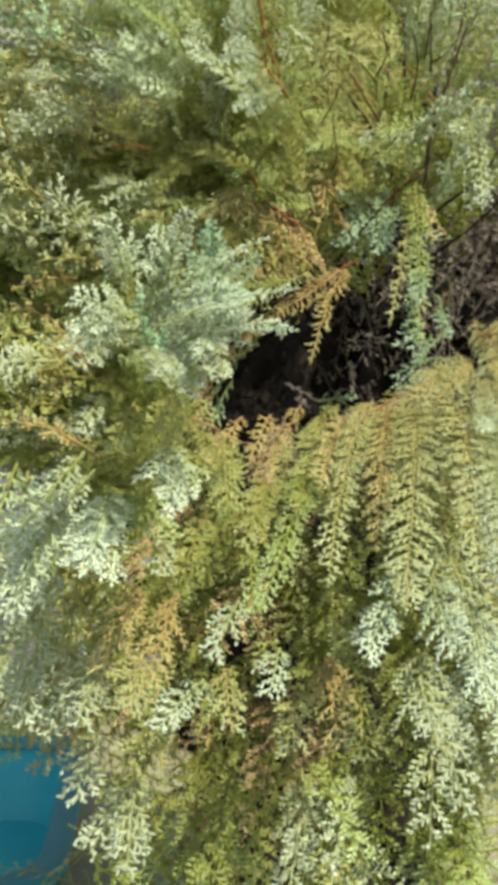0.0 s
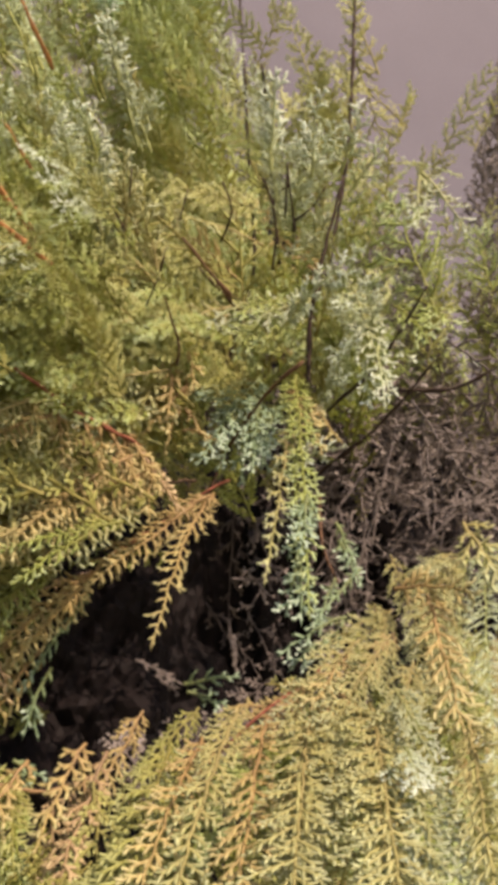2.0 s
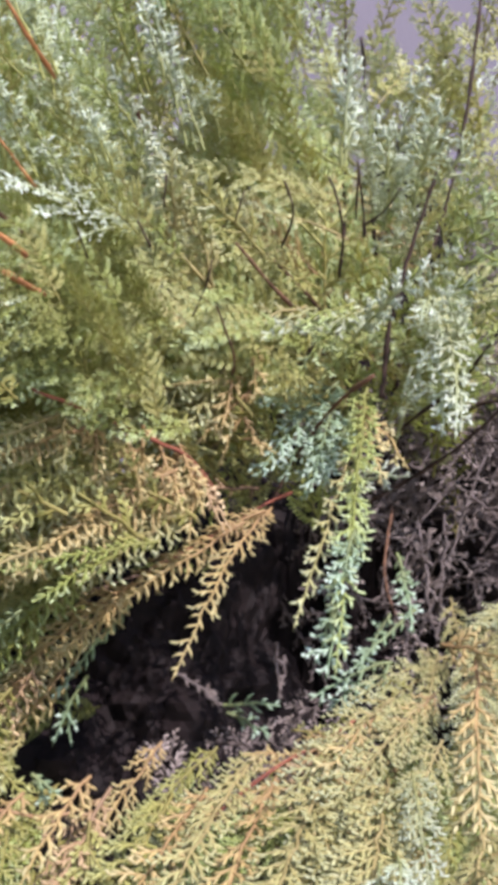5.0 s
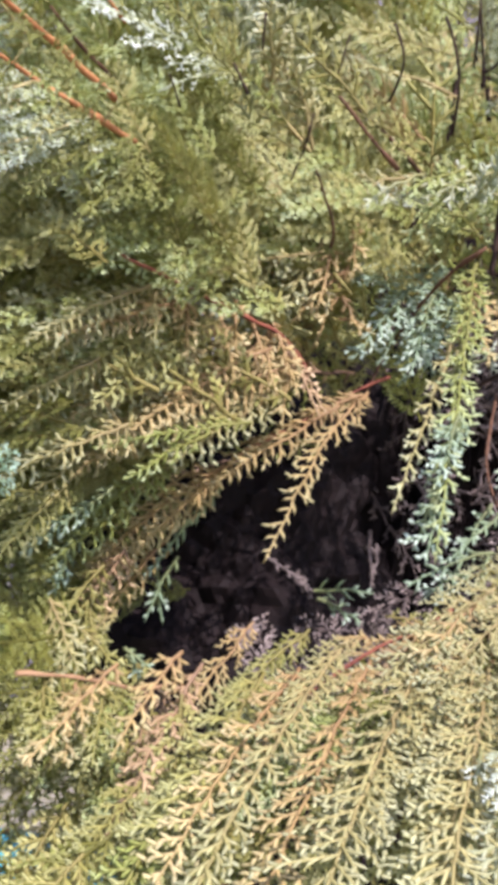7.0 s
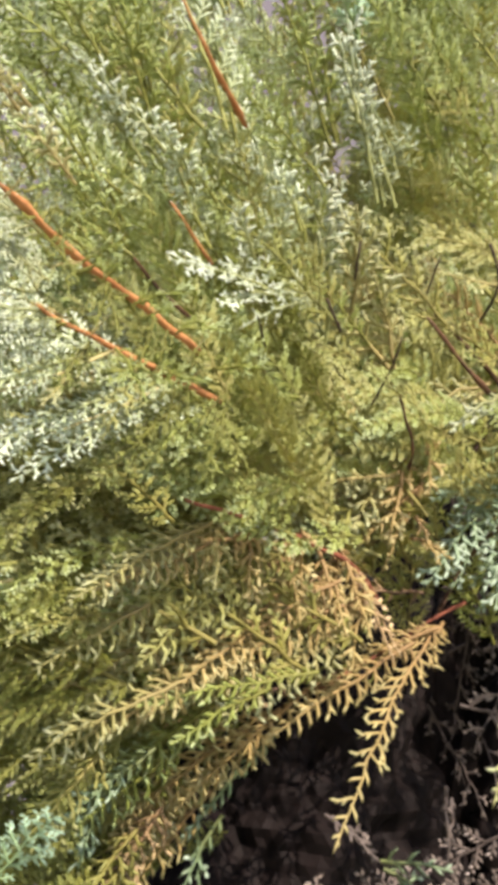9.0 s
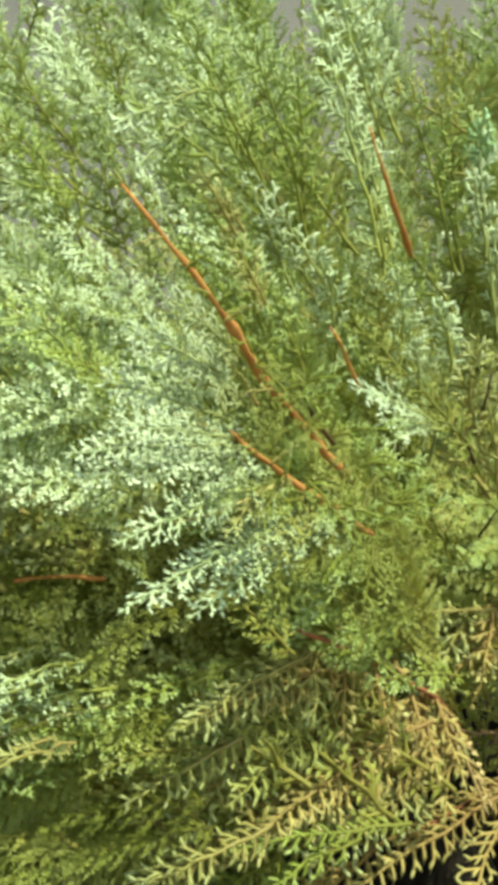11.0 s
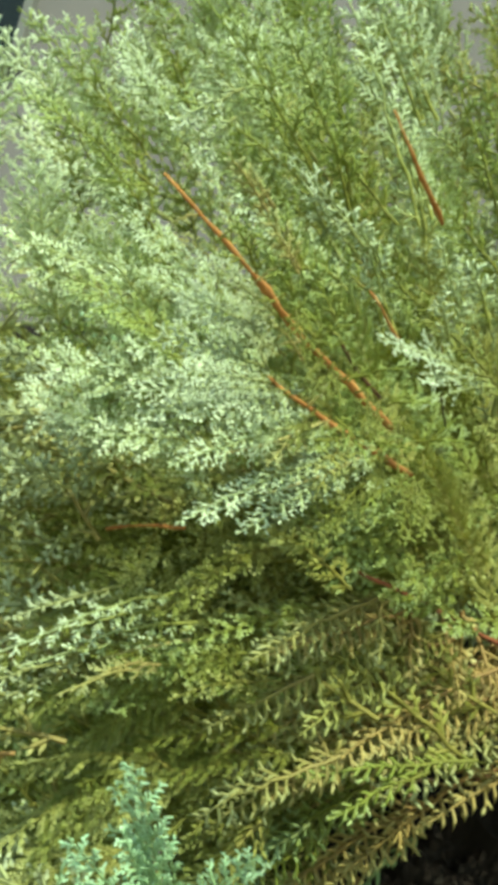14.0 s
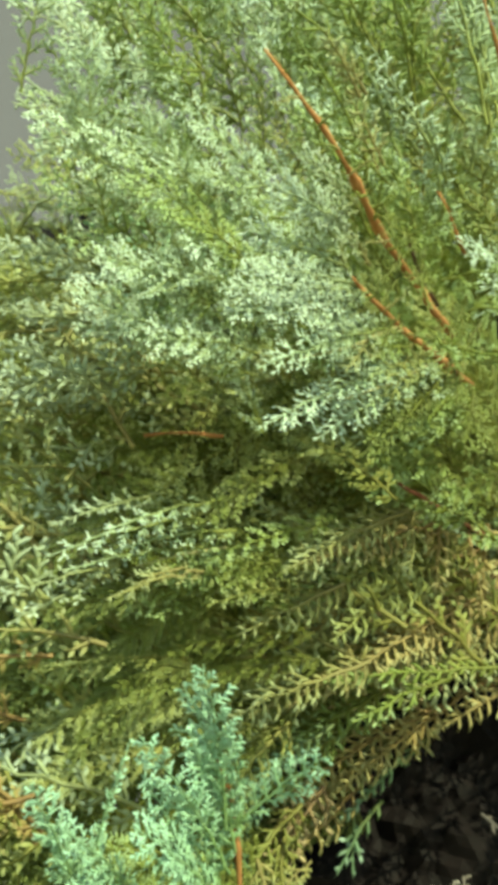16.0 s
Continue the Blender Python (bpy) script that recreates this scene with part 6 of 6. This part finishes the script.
# the upper right of the crown
patch(12, ((0.218, 1.122, 1.983), (0.386, 1.077, 1.963), (0.392, 1.070, 1.749), (0.260, 1.168, 1.807)), (0.009, -0.096, 0.137), 0.066, "olive green", 1.36, (-0.32, -0.95, -0.02), 0.12)
limb(((0.219, 1.216, 1.765), (0.262, 1.200, 1.880), (0.263, 1.184, 2.014), (0.258, 1.129, 2.178)), 0.0028, 0.0012, "dark", name='stem')
limb(((0.308, 1.117, 1.732), (0.316, 1.100, 1.815), (0.350, 1.075, 1.933)), 0.0026, 0.0014, "dark")
# the right shoulder of the lower crown, and the dead twigs over it
patch(96, ((0.332, 0.970, 1.403), (0.479, 1.011, 1.428), (0.400, 0.842, 1.315), (0.263, 0.846, 1.321)), (-0.009, -0.161, -0.117), 0.027, "tip gold olive green", 0.52, (-0.33, -0.80, 0.51), 0.1, spread=0.25, thick=1.2)
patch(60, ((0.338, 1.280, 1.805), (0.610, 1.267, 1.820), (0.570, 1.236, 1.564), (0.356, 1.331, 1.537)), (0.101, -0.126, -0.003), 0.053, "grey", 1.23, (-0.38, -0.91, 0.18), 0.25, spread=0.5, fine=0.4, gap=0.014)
spray((0.359, 1.070, 1.513), (0.328, 0.910, 1.400), 0.026, "tip", 0.54, (-0.30, -0.87, 0.40), mates=1)
spray((0.415, 1.122, 1.553), (0.367, 0.902, 1.432), 0.046, "tip", 0.57, (-0.35, -0.87, 0.35), mates=2)
spray((0.470, 1.116, 1.572), (0.384, 0.868, 1.396), 0.040, "blue", 0.66, (-0.40, -0.84, 0.36), mates=2)
spray((0.369, 1.071, 1.507), (0.288, 1.002, 1.459), 0.028, "tip", 0.58, (-0.27, -0.89, 0.37), mates=1)
spray((0.437, 1.119, 1.562), (0.381, 1.023, 1.540), 0.031, "tip", 0.62, (-0.36, -0.89, 0.29), mates=1)
spray((0.426, 1.273, 1.717), (0.384, 1.239, 1.584), 0.023, "grey", 1.58, (-0.33, -0.92, 0.21), mates=1, fine=0.4, gap=0.014)
spray((0.452, 1.275, 1.703), (0.447, 1.234, 1.600), 0.023, "grey", 1.58, (-0.37, -0.91, 0.21), mates=1, fine=0.4, gap=0.014)
spray((0.511, 1.276, 1.687), (0.517, 1.221, 1.652), 0.023, "grey", 1.58, (-0.42, -0.89, 0.19), mates=1, fine=0.4, gap=0.014)
spray((0.383, 1.290, 1.640), (0.375, 1.253, 1.511), 0.023, "grey", 1.58, (-0.29, -0.91, 0.28), mates=1, fine=0.4, gap=0.014)
spray((0.356, 1.293, 1.628), (0.369, 1.250, 1.529), 0.023, "grey", 1.58, (-0.28, -0.92, 0.27), mates=1, fine=0.4, gap=0.014)
spray((0.410, 1.285, 1.659), (0.447, 1.230, 1.618), 0.023, "grey", 1.58, (-0.35, -0.91, 0.22), mates=1, fine=0.4, gap=0.014)
limb(((0.340, 1.350, 1.707), (0.418, 1.286, 1.761), (0.485, 1.234, 1.753), (0.540, 1.197, 1.774)), 0.0026, 0.0014, "dark")
# between the fans and the hollow, high up
patch(46, ((0.100, 0.836, 2.033), (0.191, 0.910, 2.095), (0.203, 1.031, 1.974), (0.126, 0.909, 1.945)), (-0.025, -0.109, 0.061), 0.032, "green olive green", 0.43, (-0.12, -0.94, -0.31), 0.1, light=True, fine=1.1)
spray((0.164, 0.898, 1.866), (0.145, 0.827, 1.953), 0.016, "white", 0.73, (-0.10, -0.97, -0.21), full=1.5, mates=2)
spray((0.172, 0.915, 1.892), (0.159, 0.872, 1.917), 0.019, "white", 0.78, (-0.13, -0.98, -0.16), mates=2)
spray((0.139, 0.866, 1.798), (0.109, 0.796, 1.788), 0.019, "white", 0.65, (0.00, -1.00, 0.01), mates=2)
spray((0.124, 0.859, 1.810), (0.117, 0.802, 1.853), 0.019, "blue", 0.67, (0.01, -1.00, -0.08), mates=3)
spray((0.104, 0.793, 1.794), (0.090, 0.746, 1.832), 0.014, "blue", 0.57, (0.11, -0.99, -0.10), mates=2)
spray((0.077, 0.756, 1.823), (0.066, 0.715, 1.844), 0.011, "white", 0.54, (0.22, -0.96, -0.19), mates=1)
spray((0.141, 0.865, 1.883), (0.110, 0.795, 1.955), 0.023, "green", 0.70, (-0.02, -0.96, -0.27), mates=2)
spray((0.074, 0.756, 1.778), (0.062, 0.715, 1.800), 0.013, "green", 0.53, (0.24, -0.97, -0.06), mates=2)
spray((0.069, 0.752, 1.786), (0.059, 0.708, 1.823), 0.015, "green", 0.53, (0.26, -0.96, -0.11), mates=2)
patch(39, ((0.097, 0.905, 1.767), (0.187, 1.023, 1.826), (0.191, 1.064, 1.756), (0.119, 0.965, 1.727)), (-0.031, -0.093, -0.007), 0.025, "green olive green", 0.44, (-0.08, -0.99, 0.15), 0.08, light=True, fine=1.1)
patch(30, ((-0.050, 0.951, 1.346), (0.069, 1.020, 1.328), (0.091, 0.985, 1.213), (-0.029, 0.936, 1.215)), (-0.013, -0.064, -0.053), 0.038, "deep olive", 0.78, (0.19, -0.71, 0.67), 0.1)
patch(60, ((-0.037, 0.745, 1.043), (0.320, 0.678, 1.093), (0.312, 0.635, 1.008), (0.001, 0.723, 0.933)), (0.015, -0.101, -0.060), 0.048, "silver olive deep green", 0.88, (-0.15, -0.70, 0.70), 0.12)
patch(40, ((-0.202, 0.796, 1.560), (-0.094, 0.848, 1.526), (-0.087, 0.841, 1.284), (-0.194, 0.788, 1.289)), (-0.132, -0.084, 0.008), 0.056, "deep", 0.62, (0.15, -0.92, 0.35), 0.1)
spray((0.088, 0.648, 1.757), (0.083, 0.640, 1.745), 0.004, "green", 0.41, (0.22, -0.98, -0.02), mates=1)
spray((0.093, 0.663, 1.753), (0.090, 0.657, 1.739), 0.005, "green", 0.43, (0.17, -0.98, 0.02), mates=1)
spray((0.100, 0.685, 1.747), (0.095, 0.673, 1.749), 0.005, "green", 0.45, (0.13, -0.99, 0.04), mates=1)
spray((0.105, 0.694, 1.741), (0.102, 0.687, 1.728), 0.005, "deep", 0.46, (0.10, -0.99, 0.09), mates=1)
spray((0.098, 0.675, 1.750), (0.108, 0.669, 1.753), 0.005, "green", 0.44, (0.11, -0.99, 0.01), mates=1)
spray((0.089, 0.658, 1.756), (0.097, 0.651, 1.761), 0.004, "green", 0.42, (0.17, -0.98, -0.03), mates=1)
spray((0.108, 0.713, 1.739), (0.116, 0.706, 1.746), 0.005, "green", 0.48, (0.05, -1.00, 0.08), mates=1)
patch(55, ((-0.168, 0.957, 1.897), (0.157, 1.069, 1.956), (0.167, 1.112, 1.713), (-0.161, 0.950, 1.640)), (-0.099, -0.150, 0.100), 0.082, "olive olive green", 0.84, (-0.04, -1.00, 0.01), 0.12, light=True, fine=1.1)
patch(22, ((-0.103, 0.770, 1.709), (-0.003, 0.825, 1.747), (0.040, 0.884, 1.685), (-0.105, 0.814, 1.628)), (-0.075, -0.113, -0.034), 0.030, "deep olive", 0.51, (0.33, -0.90, 0.29), 0.06)
patch(20, ((0.047, 0.732, 1.836), (0.111, 0.817, 1.876), (0.128, 0.885, 1.741), (0.067, 0.785, 1.757)), (-0.028, -0.073, 0.056), 0.022, "deep green", 0.53, (0.06, -1.00, 0.00), 0.06)
patch(20, ((0.066, 0.814, 1.889), (0.155, 1.021, 2.048), (0.152, 1.076, 1.865), (0.059, 0.864, 1.729)), (-0.053, -0.139, 0.047), 0.038, "green olive", 0.83, (0.10, -0.98, -0.17), 0.08)
patch(16, ((0.119, 0.981, 1.910), (0.262, 1.250, 2.058), (0.262, 1.208, 1.846), (0.093, 1.006, 1.759)), (-0.043, -0.126, 0.090), 0.042, "olive gold", 1.03, (-0.06, -1.00, -0.08), 0.08)
patch(50, ((-0.028, 0.648, 1.940), (0.092, 0.760, 2.049), (0.104, 0.788, 1.966), (0.001, 0.674, 1.891)), (0.000, -0.074, 0.025), 0.023, "white blue green", 0.48, (0.19, -0.87, -0.45), 0.06)
patch(50, ((0.069, 0.833, 2.090), (0.212, 0.952, 2.201), (0.219, 0.988, 2.072), (0.100, 0.866, 1.999)), (-0.026, -0.090, 0.066), 0.032, "green olive blue", 0.66, (-0.12, -0.90, -0.43), 0.08)
patch(43, ((0.002, 0.764, 1.816), (0.062, 0.801, 1.815), (0.075, 0.838, 1.745), (0.014, 0.791, 1.734)), (-0.032, -0.050, 0.008), 0.025, "olive green", 0.34, (0.19, -0.98, 0.07), 0.05, light=True, fine=1.1)
patch(43, ((-0.321, 0.804, 1.810), (-0.213, 0.887, 1.843), (-0.179, 0.971, 1.594), (-0.271, 0.871, 1.568)), (-0.059, -0.130, -0.030), 0.043, "deep olive", 0.48, (0.56, -0.78, 0.30), 0.1, fine=1.1)
patch(31, ((-0.219, 0.817, 1.550), (-0.120, 0.901, 1.553), (-0.086, 0.923, 1.367), (-0.180, 0.842, 1.364)), (-0.044, -0.123, -0.024), 0.038, "deep", 0.43, (0.38, -0.72, 0.58), 0.1, fine=1.1)
# the right side, above and beside the hollow
patch(46, ((0.357, 1.286, 2.010), (0.592, 1.213, 1.997), (0.585, 1.224, 1.800), (0.336, 1.299, 1.822)), (-0.000, -0.110, 0.170), 0.060, "olive grey green grey", 1.01, (-0.52, -0.85, 0.01), 0.15)
patch(24, ((0.304, 1.354, 2.187), (0.503, 1.331, 2.182), (0.492, 1.335, 1.885), (0.315, 1.365, 1.871)), (0.008, -0.087, 0.193), 0.061, "olive green olive", 1.00, (-0.30, -0.95, -0.10), 0.12)
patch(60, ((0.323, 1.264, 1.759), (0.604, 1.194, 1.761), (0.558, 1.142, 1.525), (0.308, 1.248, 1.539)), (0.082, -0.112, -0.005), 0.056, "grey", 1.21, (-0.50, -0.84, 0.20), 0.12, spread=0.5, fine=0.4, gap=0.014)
patch(60, ((0.353, 0.911, 1.351), (0.487, 0.923, 1.373), (0.411, 0.741, 1.093), (0.308, 0.728, 1.103)), (-0.002, -0.102, -0.100), 0.036, "tip olive tip", 0.63, (-0.41, -0.73, 0.55), 0.12, spread=0.35)
# pale tufts and olive sprays beside and above the fans
spray((0.046, 0.905, 1.791), (0.046, 0.826, 1.897), 0.032, "white", 0.96, (-0.03, -1.00, 0.04), mates=3)
spray((0.000, 0.908, 1.796), (0.014, 0.827, 1.859), 0.029, "white", 0.96, (0.03, -1.00, 0.06), mates=2)
spray((0.058, 0.873, 1.713), (0.046, 0.804, 1.768), 0.031, "white", 0.93, (-0.02, -0.99, 0.16), mates=3)
spray((0.135, 0.939, 1.814), (0.129, 0.881, 1.889), 0.029, "white", 1.03, (-0.14, -0.99, 0.04), mates=2)
patch(22, ((-0.150, 0.962, 1.744), (-0.028, 0.984, 1.737), (-0.025, 0.980, 1.552), (-0.147, 0.957, 1.548)), (-0.103, -0.082, 0.057), 0.059, "olive", 0.65, (0.06, -0.98, 0.18), 0.12)
# small sprays along the orange branches
spray((0.107, 0.648, 1.735), (0.125, 0.637, 1.718), 0.008, "deep", 0.33, (0.41, -0.90, -0.12), mates=1)
spray((0.113, 0.660, 1.733), (0.132, 0.649, 1.734), 0.008, "green", 0.34, (0.37, -0.92, -0.13), mates=1)
spray((0.119, 0.667, 1.728), (0.124, 0.652, 1.711), 0.008, "deep", 0.35, (0.37, -0.92, -0.08), mates=1)
spray((0.125, 0.673, 1.725), (0.146, 0.663, 1.725), 0.009, "green", 0.35, (0.32, -0.94, -0.09), mates=1)
spray((0.127, 0.684, 1.724), (0.131, 0.669, 1.704), 0.009, "deep", 0.36, (0.33, -0.94, -0.05), mates=1)
spray((0.131, 0.695, 1.723), (0.152, 0.685, 1.721), 0.009, "green", 0.38, (0.27, -0.96, -0.06), mates=1)
spray((0.134, 0.706, 1.721), (0.139, 0.692, 1.699), 0.009, "deep", 0.39, (0.28, -0.96, -0.02), mates=1)
spray((0.119, 0.677, 1.712), (0.136, 0.665, 1.694), 0.009, "green", 0.36, (0.34, -0.94, -0.02), mates=1)
spray((0.114, 0.670, 1.712), (0.113, 0.655, 1.694), 0.009, "deep", 0.35, (0.39, -0.92, -0.02), mates=1)
spray((0.126, 0.694, 1.709), (0.147, 0.683, 1.704), 0.009, "green", 0.38, (0.29, -0.96, -0.02), mates=1)
spray((0.128, 0.705, 1.709), (0.133, 0.691, 1.689), 0.009, "deep", 0.39, (0.30, -0.95, 0.01), mates=1)
spray((0.135, 0.727, 1.720), (0.157, 0.717, 1.718), 0.010, "green", 0.41, (0.23, -0.97, -0.02), mates=1)
spray((0.137, 0.737, 1.717), (0.141, 0.723, 1.694), 0.010, "deep", 0.42, (0.24, -0.97, 0.02), mates=1)
patch(40, ((-0.079, 0.935, 2.046), (0.111, 1.160, 2.197), (0.122, 1.175, 2.013), (-0.060, 0.929, 1.903)), (-0.050, -0.161, 0.055), 0.045, "olive green olive", 0.70, (0.20, -0.95, -0.22), 0.12)
patch(24, ((0.037, 0.786, 1.783), (0.108, 0.987, 1.881), (0.114, 1.009, 1.735), (0.034, 0.806, 1.680)), (-0.038, -0.174, 0.029), 0.026, "tip olive olive", 0.50, (0.23, -0.97, 0.02), 0.06)
patch(34, ((-0.204, 0.787, 1.267), (-0.095, 0.850, 1.259), (-0.077, 0.844, 1.050), (-0.199, 0.782, 1.094)), (-0.112, -0.106, -0.097), 0.051, "olive silver green gold", 0.97, (0.13, -0.81, 0.57), 0.1)
patch(22, ((-0.176, 0.899, 1.931), (-0.022, 0.945, 1.963), (-0.020, 0.940, 1.804), (-0.174, 0.894, 1.770)), (-0.110, -0.083, 0.121), 0.053, "blue olive silver", 0.95, (0.07, -0.99, -0.08), 0.1)
patch(34, ((-0.049, 0.931, 1.381), (0.026, 0.969, 1.373), (0.065, 0.958, 1.231), (-0.027, 0.916, 1.234)), (-0.054, -0.074, -0.050), 0.028, "olive tip olive", 0.60, (0.23, -0.72, 0.66), 0.08)
patch(26, ((-0.146, 0.843, 1.745), (-0.006, 0.878, 1.751), (-0.015, 0.875, 1.615), (-0.145, 0.839, 1.604)), (-0.090, -0.067, 0.001), 0.044, "olive", 0.68, (0.07, -0.99, 0.09), 0.06)
patch(10, ((-0.011, 0.912, 1.747), (0.045, 0.960, 1.750), (0.036, 0.973, 1.675), (-0.011, 0.928, 1.666)), (-0.052, -0.080, -0.048), 0.024, "deep olive", 0.45, (0.26, -0.96, 0.12), 0.06)
patch(26, ((-0.085, 0.844, 1.964), (0.017, 0.914, 2.011), (0.023, 0.944, 1.903), (-0.079, 0.871, 1.866)), (-0.048, -0.089, 0.042), 0.028, "green olive", 0.53, (0.29, -0.94, -0.18), 0.08)
patch(16, ((0.303, 1.295, 2.378), (0.417, 1.291, 2.373), (0.394, 1.336, 2.143), (0.303, 1.339, 2.146)), (-0.011, -0.109, 0.148), 0.053, "olive", 1.03, (-0.30, -0.91, -0.27), 0.1)
patch(12, ((0.560, 1.271, 2.236), (0.670, 1.265, 2.246), (0.648, 1.290, 1.960), (0.534, 1.293, 1.965)), (-0.025, -0.103, 0.170), 0.051, "olive grey", 0.98, (-0.50, -0.85, -0.14), 0.1)
patch(12, ((-0.018, 0.835, 1.738), (0.034, 0.857, 1.735), (0.033, 0.867, 1.686), (-0.013, 0.836, 1.677)), (-0.026, -0.057, -0.006), 0.021, "olive tip", 0.42, (0.38, -0.92, 0.12), 0.05)

# the rest of the crown, out of shoots that nobody could count
def crown_filler():
    rng = np.random.default_rng(21)
    for _ in range(420):
        z, a = rng.uniform(0.15, 2.4), rng.uniform(0.1, math.pi - 0.1)
        reach = 0.55 * (1 - 0.25 * max(0, z - 1.2)) * rng.uniform(0.6, 1.05)
        p = np.array(TRUNK) + (reach * math.cos(a), reach * math.sin(a), z)
        out = np.array((math.cos(a), math.sin(a), 0))
        L = rng.uniform(0.16, 0.28)
        way = unit(out * rng.uniform(0.5, 1) + (0, 0, rng.uniform(-0.3, 0.9)) + rng.normal(0, 0.25, 3))
        STUFF[rng.choice(["blue", "green", "olive"], p=[0.3, 0.3, 0.4])] += spray_chunks(
            p - way * L * 0.6, p + way * L * 0.4, rng.uniform(0.05, 0.08), outward(p) + rng.normal(0, 0.3, 3), (0, 0, 0.1 * L), rng, 1.6, 0.011, 0.8, light=True)


crown_filler()


def hang_on_branches():
    """Each spray belongs to the branch that its foot is nearest to."""
    limbs = [o for o in tree.children if o.name.split(".")[0] in ("branch", "stem")]
    feet = np.concatenate([np.array([v.co for v in o.data.vertices]) for o in limbs])
    whose = np.repeat(np.arange(len(limbs)), [len(o.data.vertices) for o in limbs])
    for o in list(tree.children):
        if o.name.split(".")[0] == "spray":
            gap = np.linalg.norm(feet - np.array(o.location), axis=1)
            k = int(gap.argmin())
            if gap[k] < 0.06:
                o.parent = limbs[whose[k]]


hang_on_branches()
for kind, chunks in STUFF.items():
    if chunks:
        tagged(part("foliage", leaf_mesh("foliage", chunks, LEAF[kind]), None, tree, "uncounted overlapping cypress shoots"), kind="stuff")
